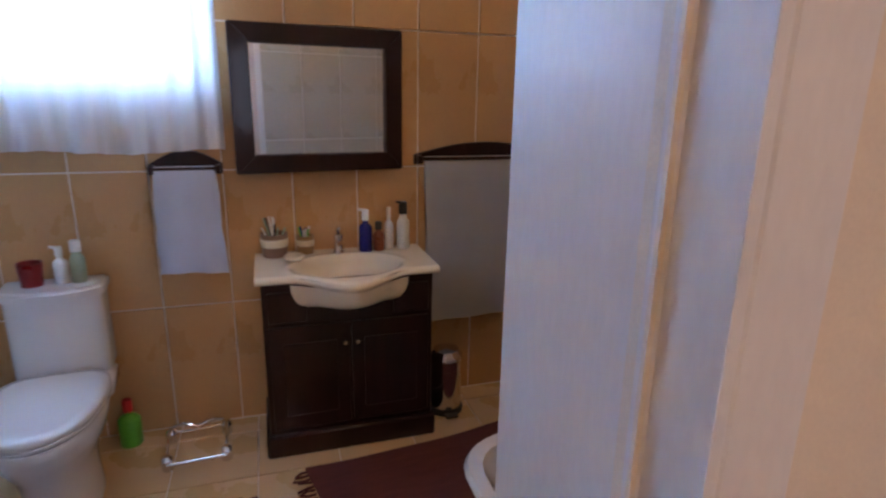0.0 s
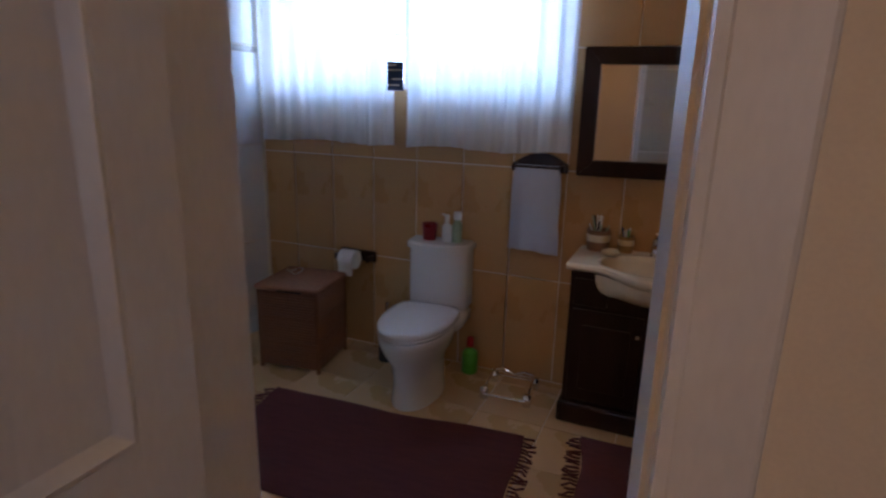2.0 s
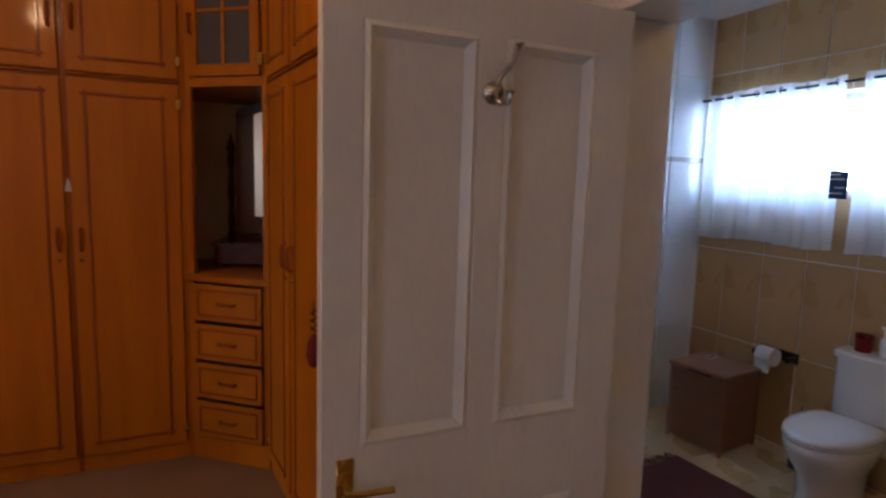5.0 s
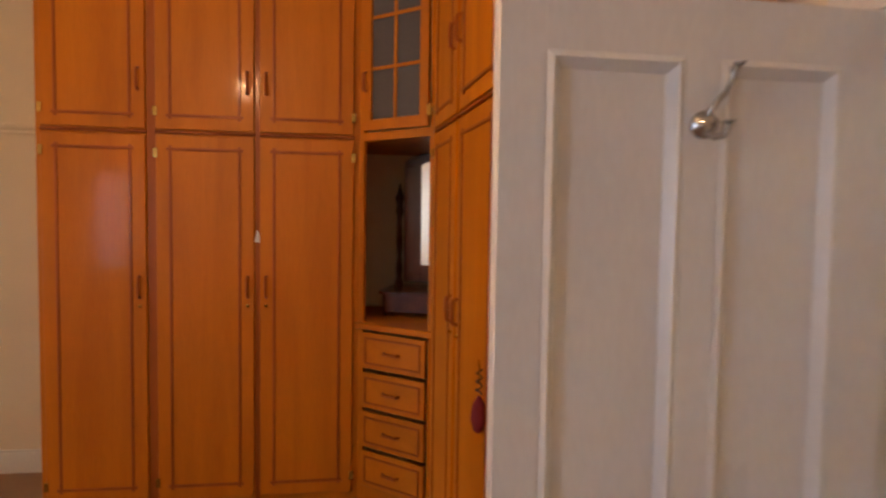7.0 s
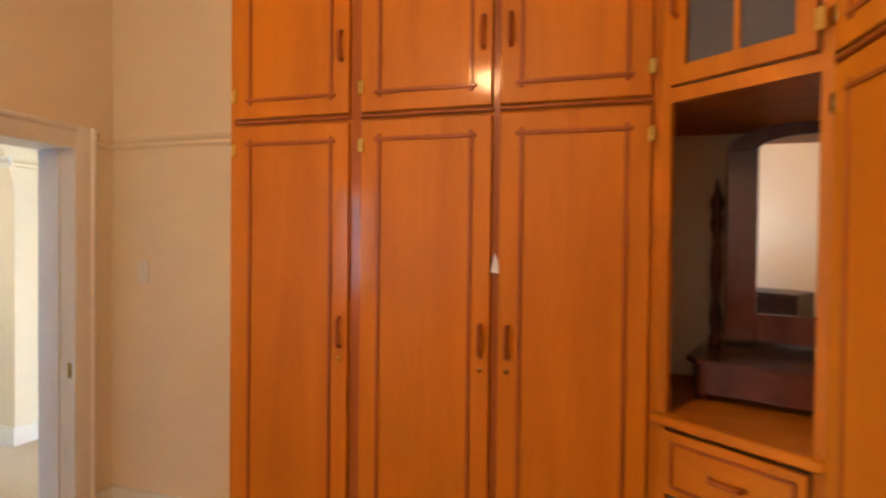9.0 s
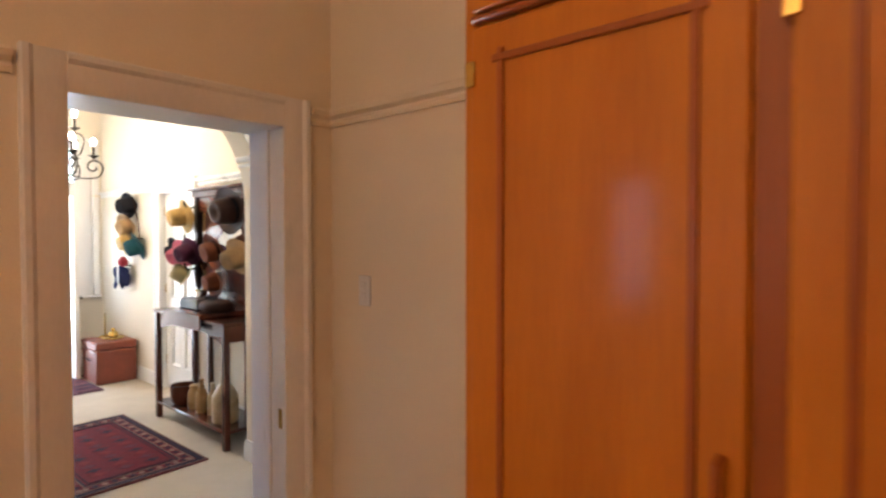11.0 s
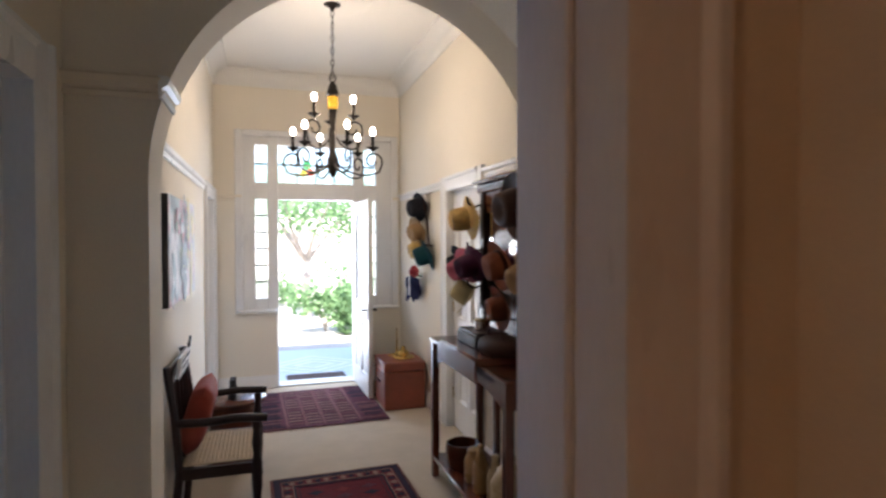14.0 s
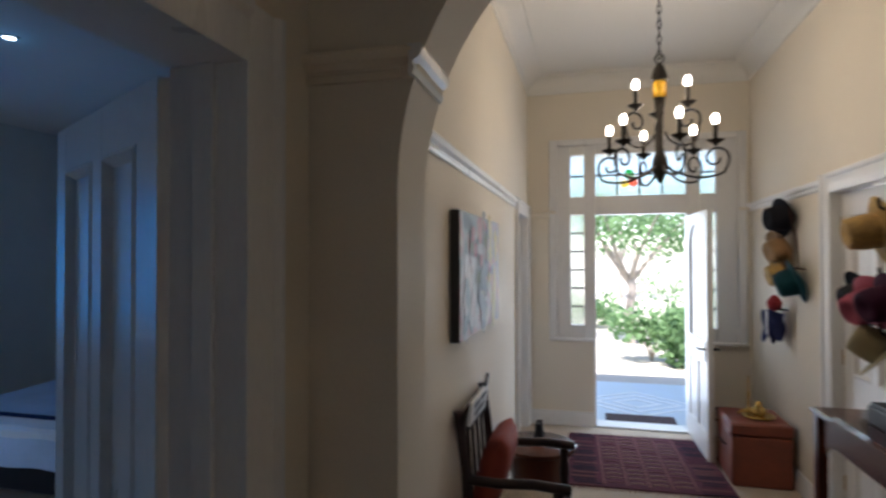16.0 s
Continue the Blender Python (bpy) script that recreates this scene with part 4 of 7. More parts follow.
def bath_rug(name, label, cx, cy, wx, wy, turn, seed):
    r = thing(name, label, "rug", pose(cx, cy, 0, 0, 0, turn))
    x0, x1, y0, y1 = -wx / 2, wx / 2, -wy / 2, wy / 2
    rnd = random.Random(seed)
    bm = grid(24, 16, lambda u, v: Vector((x0 + (x1 - x0) * u + 0.008 * math.sin(v * 9 + seed), y0 + (y1 - y0) * v + 0.012 * math.sin(u * 7 + seed), 0.012 + 0.003 * math.sin(u * 15 + v * 9))))
    part("weave", thick(bm, 0.008), RUGM, r, smooth=60)
    for side, x, s in (("a", x0, -1), ("b", x1, 1)):
        bm = bmesh.new()
        for k in range(26):
            y = y0 + (y1 - y0) * (k + 0.5) / 26
            add_tube(bm, [(x, y, 0.008), (x + s * 0.03, y + rnd.uniform(-0.012, 0.012), 0.008), (x + s * rnd.uniform(0.045, 0.07), y + rnd.uniform(-0.02, 0.02), 0.005)], 0.005, 5)
        part("fringe", bm, RUGM, r)
    return r


bath_rug("bath_rug", "plum woven cotton rug with a fringe before the toilet", -0.545, 1.76, 1.30, 0.70, 6.0, 1)
bath_rug("vanity_rug", "plum woven cotton rug with a fringe before the vanity", 0.95, 2.05, 1.22, 0.62, 7.0, 2)

# ---------------- bedroom: fitted wardrobe ----------------
SPLIT0, SPLIT1, TOPZ = 2.003, 2.035, 2.98


def cupboard_door(parent, w, z0, z1, m, handle_z, handle_at, key=False):
    """A framed cupboard door, local x to its right, its face towards local -y."""
    d = part("door", move(box(0, w, -0.02, 0, z0, z1, 0.003), m), OAK, parent)
    a, t = 0.066, 0.014
    x0, x1, b0, b1 = a, w - a, z0 + a * 0.95, z1 - a * 0.95
    over = 0.012
    for r in ((x0 - over, x1 + over, b0, b0 + t), (x0 - over, x1 + over, b1 - t, b1), (x0, x0 + t, b0 - over, b1 + over), (x1 - t, x1, b0 - over, b1 + over)):
        lift = 0.0275 if r[1] - r[0] > 0.05 else 0.0265
        part("bead", move(box(r[0], r[1], -lift, -0.019, r[2], r[3], 0.002), m), REDWOOD, d, smooth=None)
    if handle_z is not None:
        hx = w - 0.032 if handle_at > 0 else 0.032
        h = 0.055
        bm = tube([(hx, -0.02, handle_z - h), (hx, -0.042, handle_z - h + 0.008), (hx, -0.045, handle_z - h * 0.5), (hx, -0.045, handle_z + h * 0.5), (hx, -0.042, handle_z + h - 0.008), (hx, -0.02, handle_z + h)], 0.008, 8)
        part("handle", move(bm, m), REDWOOD, d, "reddish wooden bow handle")
        if key:
            part("lock", move(lathe([(0.009, 0), (0.009, 0.004), (0.004, 0.006), (0.004, 0.016)], m=Matrix.Translation((hx, -0.02, handle_z - 0.10)) @ pose(0, 0, 0, 90), seg=10), m), BRASS, d, "small brass lock")
    sx = 0.0 if handle_at > 0 else w
    for z in (z0 + 0.09, z1 - 0.09):
        part("hinge", move(box(sx - 0.012, sx + 0.012, -0.026, -0.019, z - 0.025, z + 0.025, 0.002), m), BRASS, d, "small brass hinge")
    return d


def front(ax, ay, bx, by):
    """The pose of a front that runs from a to b, seen from outside, with outside at local -y."""
    return pose(ax, ay, 0, 0, 0, math.degrees(math.atan2(by - ay, bx - ax)))


WX = -2.203
# The main wing faces the room (+x); seen from the room its right end is at greater y.
edges = [(-2.128, -1.630), (-1.580, -1.090), (-1.060, -0.574)]
bounds = [-2.16, -1.60, -1.072, -0.535]
# the local frame: x along +y, outside (-y local) towards +x
for i, (y0, y1) in enumerate(edges):
    u = thing("wardrobe_unit", ("orange varnished wooden wardrobe unit beside the bare wall", "orange varnished wooden wardrobe unit with a paper tag", "orange varnished wooden wardrobe unit beside the corner niche")[i], "wardrobe", group="fitted wardrobe units")
    b0, b1 = bounds[i] + 0.001, bounds[i + 1] - 0.001
    bm = bmesh.new()
    add_box(bm, -2.79, WX - 0.001, b0, b0 + 0.018, 0.0, TOPZ)
    add_box(bm, -2.79, WX - 0.001, b1 - 0.018, b1, 0.0, TOPZ)
    add_box(bm, -2.79, -2.775, b0 + 0.018, b1 - 0.018, 0.0, TOPZ)
    for z in (0.06, SPLIT0 - 0.01, TOPZ - 0.02):
        add_box(bm, -2.775, WX - 0.002, b0 + 0.018, b1 - 0.018, z, z + 0.02)
    part("carcass", bm, OAK, u)
    fr = bmesh.new()
    add_box(fr, WX, WX + 0.012, b0, y0 + 0.004, 0.0, TOPZ)
    add_box(fr, WX, WX + 0.012, y1 - 0.004, b1, 0.0, TOPZ)
    add_box(fr, WX + 0.0005, WX + 0.0115, y0 + 0.004, y1 - 0.004, SPLIT0 - 0.012, SPLIT1 + 0.012)
    add_box(fr, WX + 0.0005, WX + 0.0115, y0 + 0.004, y1 - 0.004, 0.0, 0.085)
    part("face_frame", fr, OAK, u)
    part("ledge", box(WX + 0.012, WX + 0.032, y0 - 0.006, y1 + 0.006, SPLIT0 + 0.012, SPLIT1 - 0.006, 0.004), REDWOOD, u, "red-brown ledge moulding")
    m = front(WX + 0.013, y0, WX + 0.013, y1)
    right = (1, 1, -1)[i]
    cupboard_door(u, y1 - y0, 0.09, SPLIT0, m, 1.22, right, key=True)
    cupboard_door(u, y1 - y0, SPLIT1, TOPZ - 0.02, m, 2.285, right)
# red-brown strips whose dark colour paints the shadow between wardrobe doors
for yg0, yg1 in ((-1.626, -1.584), (-1.086, -1.064)):
    gap = [o for o in bpy.data.objects if o.name.startswith("wardrobe_unit")][0]
    part("stile", box(WX + 0.0122, WX + 0.0145, yg0, yg1, 0.0, TOPZ), REDWOOD, gap, "red-brown strip that puts shade into the door gap")
keys = thing("key_bunch", "bunch of keys with a red tassel hanging from the lock", "keys", pose(-0.985, -0.10, 1.09))
part("ring", tube([(0.016 * math.cos(a), 0, 0.016 * math.sin(a)) for a in [i * math.pi / 6 for i in range(13)]], 0.002, 6), BRASS, keys)
part("cord", tube([(0.012 * math.sin(k * 1.3), 0.012 * math.cos(k * 1.3), -0.015 - k * 0.006) for k in range(16)], 0.003, 6), RUBBER, keys)
part("tassel", lathe([(0.006, -0.11), (0.022, -0.14), (0.028, -0.19), (0.018, -0.23), (0.005, -0.24)], seg=12), mat("dark_red_thread", (0.20, 0.015, 0.02), 0.9), keys)
part("key", box(-0.004, 0.004, -0.002, 0.002, -0.06, 0.0), BRASS, keys)
wtag = thing("paper_tag", "small white paper tag caught in the wardrobe door", "tag")
part("slip", prism([(-1.088, 1.46), (-1.058, 1.455), (-1.062, 1.50), (-1.074, 1.525)], WX + 0.034, WX + 0.0355, 'x'), PAPER, wtag)

# corner unit with an open niche
CA, CB = Vector((-2.185, -0.540, 0)), Vector((-1.885, -0.165, 0))
corner = thing("corner_unit", "orange corner cupboard with a glazed door, open niche and drawers", "cupboard")
cm = front(CA.x, CA.y, CB.x, CB.y)
cw = (CB - CA).length
NICHE0, NICHE1 = 1.03, 2.005
bm = bmesh.new()
for a, b in ((0, 0.03), (cw - 0.03, cw)):
    add_box(bm, a, b, -0.001, 0.02, 0, TOPZ)
add_box(bm, 0.03, cw - 0.03, 0.0, 0.019, NICHE1, NICHE1 + 0.045)
add_box(bm, 0.03, cw - 0.03, 0.0, 0.019, 0, 0.125)
part("face_frame", move(bm, cm), OAK, corner)
bm = prism([(-2.78, -0.52), (WX, -0.52), (-1.90, -0.17), (-1.90, 0.58), (-2.78, 0.58)], 1.0, 1.025, 'z')
part("counter", bm, OAK_Y, corner)
part("counter_edge", move(box(-0.01, cw + 0.01, -0.03, 0.004, 0.995, 1.03, 0.006), cm), OAK_Y, corner)
part("niche_ceiling", prism([(-2.78, -0.52), (WX, -0.52), (-1.90, -0.17), (-1.90, 0.58), (-2.78, 0.58)], NICHE1, NICHE1 + 0.02, 'z'), OAK, corner)
part("niche_wall", box(-2.785, -2.77, -0.53, 0.59, 0.0, TOPZ), PLASTER, corner, "pale plaster niche back")
part("niche_wall", box(-2.77, -1.9, 0.575, 0.59, 0.0, TOPZ), PLASTER, corner, "pale plaster niche back")
for k in range(4):
    z1 = 0.98 - k * 0.216
    dm = part("drawer", move(box(0.035, cw - 0.035, -0.02, 0.0, z1 - 0.195, z1, 0.003), cm), OAK_Y, corner)
    for r in ((0.06, cw - 0.06, z1 - 0.17, z1 - 0.16), (0.06, cw - 0.06, z1 - 0.035, z1 - 0.025), (0.06, 0.07, z1 - 0.16, z1 - 0.035), (cw - 0.07, cw - 0.06, z1 - 0.16, z1 - 0.035)):
        part("bead", move(box(r[0], r[1], -0.027, -0.019, r[2], r[3], 0.002), cm), REDWOOD, dm, smooth=None)
    zc = z1 - 0.0975
    part("handle", move(tube([(cw / 2 - 0.05, -0.02, zc), (cw / 2 - 0.042, -0.042, zc), (cw / 2 + 0.042, -0.042, zc), (cw / 2 + 0.05, -0.02, zc)], 0.008, 8), cm), REDWOOD, dm, "reddish wooden bow handle")
# glazed upper door
gd = part("glazed_door", move(add_box(add_box(add_box(add_box(bmesh.new(), 0.035, 0.085, -0.02, 0, 2.055, TOPZ - 0.02), cw - 0.085, cw - 0.035, -0.02, 0, 2.055, TOPZ - 0.02), 0.085, cw - 0.085, -0.02, 0, 2.055, 2.11), 0.085, cw - 0.085, -0.02, 0, TOPZ - 0.08, TOPZ - 0.02), cm), OAK, corner)
part("glazing_bar", move(box(cw / 2 - 0.008, cw / 2 + 0.008, -0.016, -0.004, 2.11, TOPZ - 0.08), cm), OAK, gd)
for k in (1, 2):
    z = 2.11 + k * 0.263
    part("glazing_bar", move(box(0.085, cw - 0.085, -0.0165, -0.0035, z - 0.008, z + 0.008), cm), OAK, gd)
GREY = mat("grey_backed_glass", (0.10, 0.10, 0.11), 0.15, vary=0.1, scale=4, bump=0.0)
for k in range(3):
    for a, b in ((0.085, cw / 2), (cw / 2, cw - 0.085)):
        part("pane", move(box(a + 0.004, b - 0.004, -0.009, -0.006, 2.11 + k * 0.263 + 0.004, 2.11 + (k + 1) * 0.263 - 0.004), cm), GREY, gd, "grey glass pane")
part("handle", move(tube([(0.055, -0.02, 2.26), (0.055, -0.042, 2.268), (0.055, -0.042, 2.352), (0.055, -0.02, 2.36)], 0.008), cm), REDWOOD, gd)
for z in (2.10, 2.85):
    part("hinge", move(box(cw - 0.04, cw - 0.012, -0.026, -0.019, z, z + 0.06, 0.002), cm), BRASS, gd, "small brass hinge")

# second wing, which runs towards the bathroom wall
P0, P1 = Vector((-1.875, -0.158, 0)), Vector((-0.36, 0.02, 0))
sm2 = front(P0.x, P0.y, P1.x, P1.y)
sw = (P1 - P0).length
cuts = [0.0, 0.455, 1.00, sw]
for i in range(3):
    a, b = cuts[i] + 0.001, cuts[i + 1] - 0.001
    u = thing("wardrobe_unit", "orange varnished wooden wardrobe unit behind the open door", "wardrobe", group="fitted wardrobe units")
    bm = bmesh.new()
    add_box(bm, a, a + 0.018, 0.012, 0.52, 0, TOPZ)
    add_box(bm, b - 0.018, b, 0.012, 0.52, 0, TOPZ)
    add_box(bm, a + 0.018, b - 0.018, 0.5, 0.518, 0, TOPZ)
    add_box(bm, a + 0.018, b - 0.018, 0.013, 0.5, TOPZ - 0.02, TOPZ)
    part("carcass", move(bm, sm2), OAK, u)
    fr = bmesh.new()
    add_box(fr, a, a + 0.025, 0, 0.012, 0, TOPZ)
    add_box(fr, b - 0.025, b, 0, 0.012, 0, TOPZ)
    add_box(fr, a + 0.025, b - 0.025, 0.0005, 0.0115, SPLIT0 - 0.012, SPLIT1 + 0.012)
    add_box(fr, a + 0.025, b - 0.025, 0.0005, 0.0115, 0, 0.085)
    part("face_frame", move(fr, sm2), OAK, u)
    part("ledge", move(box(a + 0.01, b - 0.01, -0.02, 0, SPLIT0 + 0.012, SPLIT1 - 0.006, 0.004), sm2), REDWOOD, u)
    dm = sm2 @ pose(a + 0.02, -0.001, 0)
    right = (1, -1, -1)[i]
    cupboard_door(u, b - a - 0.04, 0.09, SPLIT0, dm, 1.21, right, key=True)
    cupboard_door(u, b - a - 0.04, SPLIT1, TOPZ - 0.02, dm, 2.36, right)

# dressing mirror in the niche: local -y looks out of the niche
dr = thing("dressing_mirror", "dark mahogany swing mirror on a small drawer base", "dressing mirror", pose(-2.53, -0.03, 1.026, 0, 0, 73))
bm = prism([(-0.33, -0.22), (-0.30, -0.27), (-0.12, -0.28), (0, -0.30), (0.12, -0.28), (0.30, -0.27), (0.33, -0.22), (0.33, 0.12), (-0.33, 0.12)], 0.03, 0.13, 'z')
part("drawer_base", bm, MAHOG_X, dr)
part("base_top", prism([(-0.35, -0.23), (-0.31, -0.285), (-0.12, -0.295), (0, -0.315), (0.12, -0.295), (0.31, -0.285), (0.35, -0.23), (0.35, 0.13), (-0.35, 0.13)], 0.13, 0.145, 'z'), MAHOG_X, dr)
for x in (-0.30, 0.30):
    for y in (-0.22, 0.08):
        part("foot", lathe([(0.02, 0), (0.026, 0.015), (0.018, 0.03)], (x, y, 0), 12), MAHOG, dr)
    part("post", lathe([(0.022, 0.145), (0.026, 0.17), (0.016, 0.19), (0.022, 0.25), (0.014, 0.33), (0.02, 0.42), (0.014, 0.56), (0.024, 0.62), (0.018, 0.66), (0.028, 0.70), (0.012, 0.74), (0.004, 0.79)], (x, 0.05, 0), 14), MAHOG, dr)
tilt = pose(0, 0.05, 0.565, 1)
fr = bmesh.new()
ow, oh, fw = 0.265, 0.39, 0.105
add_box(fr, -ow, -ow + fw, -0.015, 0.015, -oh, oh - 0.06, 0.004)
add_box(fr, ow - fw, ow, -0.015, 0.015, -oh, oh - 0.06, 0.004)
add_box(fr, -ow + fw, ow - fw, -0.0145, 0.0145, -oh, -oh + fw, 0.004)
part("frame", move(fr, tilt), MAHOG, dr)
arc = [(-ow, oh - 0.06)] + [(ow * -math.cos(a), oh - 0.06 + 0.09 * math.sin(a)) for a in [i * math.pi / 12 for i in range(1, 12)]] + [(ow, oh - 0.06), (ow - fw, oh - 0.06)]
arc += [((ow - fw) * math.cos(a), oh - 0.06 + 0.04 * math.sin(a)) for a in [i * math.pi / 12 for i in range(1, 12)]] + [(-ow + fw, oh - 0.06)]
part("crest", move(prism(arc, -0.014, 0.014, 'y'), tilt), MAHOG, dr)
part("mirror_glass", move(box(-ow + fw - 0.004, ow - fw + 0.004, -0.004, 0.002, -oh + fw - 0.004, oh - 0.02), tilt), MIRROR, dr)

# switch, ceiling lamp, cable above the bathroom doorway
def switch(name, x, y, z, ry):
    s = thing(name, "white plastic light switch plate on the wall", "light switch", pose(x, y, z, 0, 0, ry))
    part("plate", box(0.001, 0.009, -0.036, 0.036, -0.062, 0.062, 0.003), PALE, s)
    for zz in (-0.022, 0.022):
        part("rocker", box(0.009, 0.013, -0.012, 0.012, zz - 0.014, zz + 0.014, 0.002), PALE, s)
    return s


switch("light_switch", -2.80, -3.195, 1.372, 0)
cl = thing("ceiling_lamp", "round warm glass ceiling lamp in the bedroom", "ceiling lamp", pose(-0.05, -1.59, 3.3))
part("canopy", lathe([(0.07, -0.001), (0.07, -0.02), (0.02, -0.05), (0.01, -0.05)], seg=20), BRASS, cl)
part("stem", tube([(0, 0, -0.04), (0, 0, -0.42)], 0.008), BRASS, cl)
part("shade", lathe([(0.03, -0.42), (0.13, -0.45), (0.19, -0.50), (0.20, -0.505), (0.13, -0.455), (0.03, -0.425)], seg=28), mat("white_glass_shade", (0.8, 0.75, 0.65), 0.3), cl)
cab = thing("loose_cable", "thin black cable draped along the top of the door frame", "cable")
part("wire", tube([(-0.40, 0.592, 2.165), (-0.33, 0.592, 2.168), (-0.27, 0.592, 2.150), (-0.22, 0.592, 2.145), (-0.12, 0.592, 2.155), (0.0, 0.592, 2.19), (0.3, 0.592, 2.30), (0.6, 0.592, 2.36)], 0.004, 6), RUBBER, cab)
# bedside lamp and dark chest on the far side, which the dressing mirror shows
SHADE = cloth("cream_lampshade", (0.75, 0.65, 0.45), 0.4)
ch = thing("chest_of_drawers", "dark wooden chest of drawers against the plain wall", "chest of drawers", pose(2.12, -2.05, 0))
part("body", box(-0.25, 0.25, -0.5, 0.5, 0.06, 0.85, 0.006), DARK, ch)
for z in (0.1, 0.35, 0.6):
    d = part("drawer", box(-0.27, -0.25, -0.47, 0.47, z, z + 0.22, 0.004), DARK, ch)
    part("knob", lathe([(0.012, 0), (0.016, 0.02), (0.01, 0.03)], m=pose(-0.27, 0, z + 0.11, 0, -90, 0)), BRASS, d)
for x in (-0.22, 0.22):
    for y in (-0.46, 0.46):
        part("foot", box(x - 0.025, x + 0.025, y - 0.025, y + 0.025, 0, 0.06), DARK, ch)
bl = thing("table_lamp", "dark table lamp with a cream shade on the chest", "table lamp", pose(2.12, -2.4, 0.85))
part("base", lathe([(0.07, 0), (0.07, 0.02), (0.03, 0.05), (0.045, 0.16), (0.03, 0.26), (0.012, 0.30)]), DARK, bl)
part("shade", lathe([(0.15, 0.28), (0.09, 0.47), (0.088, 0.47), (0.148, 0.28)], seg=24), SHADE, bl)

# ---------------- front entrance ----------------
ent = thing("window_2", "white painted entrance frame with sidelights and leaded fanlights", "entrance frame", kind="structure")
EY0, EY1 = HY0 - 0.13, HY0 - 0.03
for x0, x1, z0, z1 in ((-1.97 - 0.135, -1.97, 0.84, 2.76), (-2.345, -2.235, 0.0, 2.76), (-3.29, -3.17, 0.0, 2.76), (-3.61, -3.43, 0.84, 2.76)):
    part("post", box(x0, x1, EY0, EY1, z0, z1, 0.006), WHITE, ent)
for x0, x1, z0, z1 in ((-2.235, -2.105, 2.063, 2.24), (-3.17, -2.345, 2.06, 2.24), (-3.43, -3.29, 2.063, 2.24), (-2.235, -2.105, 2.655, 2.76), (-3.17, -2.345, 2.655, 2.76), (-3.43, -3.29, 2.655, 2.76), (-2.235, -2.105, 0.84, 0.976), (-3.43, -3.29, 0.84, 0.976)):
    part("rail", box(x0, x1, EY0 + 0.001, EY1 - 0.001, z0, z1), WHITE, ent)
part("architrave", box(-1.98, -1.90, HY0 + 0.001, HY0 + 0.03, 0.86, 2.80, 0.01), WHITE, ent)
part("architrave", box(-3.68, -3.60, HY0 + 0.001, HY0 + 0.03, 0.86, 2.80, 0.01), WHITE, ent)
part("architrave", box(-3.60, -1.98, HY0 + 0.001, HY0 + 0.03, 2.735, 2.80, 0.01), WHITE, ent)
part("window_sill", box(-2.32, -1.90, HY0 + 0.001, HY0 + 0.06, 0.83, 0.86, 0.008), WHITE, ent)
part("window_sill", box(-3.68, -3.20, HY0 + 0.001, HY0 + 0.06, 0.83, 0.86, 0.008), WHITE, ent)
part("threshold", box(-3.17, -2.345, HY0 - 0.2, HY0 + 0.02, 0.001, 0.02, 0.006), WHITE, ent)


def leaded(x0, x1, z0, z1, rows, cols=1):
    for r in range(rows):
        for c in range(cols):
            a, b = x0 + (x1 - x0) * c / cols, x0 + (x1 - x0) * (c + 1) / cols
            lo, hi = z0 + (z1 - z0) * r / rows, z0 + (z1 - z0) * (r + 1) / rows
            p = part("pane", box(a + 0.003, b - 0.003, EY0 + 0.045, EY0 + 0.05, lo + 0.003, hi - 0.003), PANE, ent, "obscured leaded glass pane")
            p.visible_shadow = False
    for r in range(1, rows):
        z = z0 + (z1 - z0) * r / rows
        part("lead", box(x0, x1, EY0 + 0.042, EY0 + 0.053, z - 0.009, z + 0.009), LEAD, ent)
    for c in range(1, cols):
        x = x0 + (x1 - x0) * c / cols
        part("lead", box(x - 0.008, x + 0.008, EY0 + 0.0425, EY0 + 0.0525, z0, z1), LEAD, ent)


PANE = clear("obscured_glass", (0.95, 0.98, 1.0), 0.25)
leaded(-2.235, -2.105, 0.976, 2.063, 6)
leaded(-3.43, -3.29, 0.976, 2.063, 6)
leaded(-2.235, -2.105, 2.24, 2.655, 2)
leaded(-3.43, -3.29, 2.24, 2.655, 2)
leaded(-3.17, -2.345, 2.24, 2.655, 2, 4)
for nm, c, x, z, r in (("stained_piece", (0.7, 0.05, 0.02), -2.70, 2.37, 0.045), ("stained_piece", (0.75, 0.5, 0.02), -2.62, 2.36, 0.04), ("stained_piece", (0.02, 0.35, 0.08), -2.66, 2.45, 0.05)):
    part(nm, lathe([(r, 0), (r, 0.004)], m=pose(x, EY0 + 0.056, z, 90), seg=14), clear("stained_" + str(round(x, 2)), c, 0.1), ent, "coloured stained glass piece")

fd = thing("front_door", "white painted front door with a tall glazed panel, open inwards", "door", pose(-3.165, HY0 - 0.03, 0, 0, 0, 92.0))
DW = 0.82
bm = bmesh.new()
for a, b in ((0, 0.12), (DW - 0.12, DW)):
    add_box(bm, a, b, 0, 0.045, 0.012, 2.03, 0.002)
for z0, z1 in ((0.012, 0.22), (0.76, 0.95), (1.93, 2.03)):
    add_box(bm, 0.119, DW - 0.119, 0.001, 0.044, z0, z1)
add_box(bm, DW / 2 - 0.05, DW / 2 + 0.05, 0.001, 0.044, 0.22, 0.76)
part("leaf", bm, WHITE, fd)
for a, b in ((0.12, DW / 2 - 0.05), (DW / 2 + 0.05, DW - 0.12)):
    part("panel", box(a, b, 0.014, 0.031, 0.22, 0.76), WHITE, fd)
    part("raised_field", box(a + 0.04, b - 0.04, 0.007, 0.038, 0.26, 0.72, 0.008), WHITE, fd)
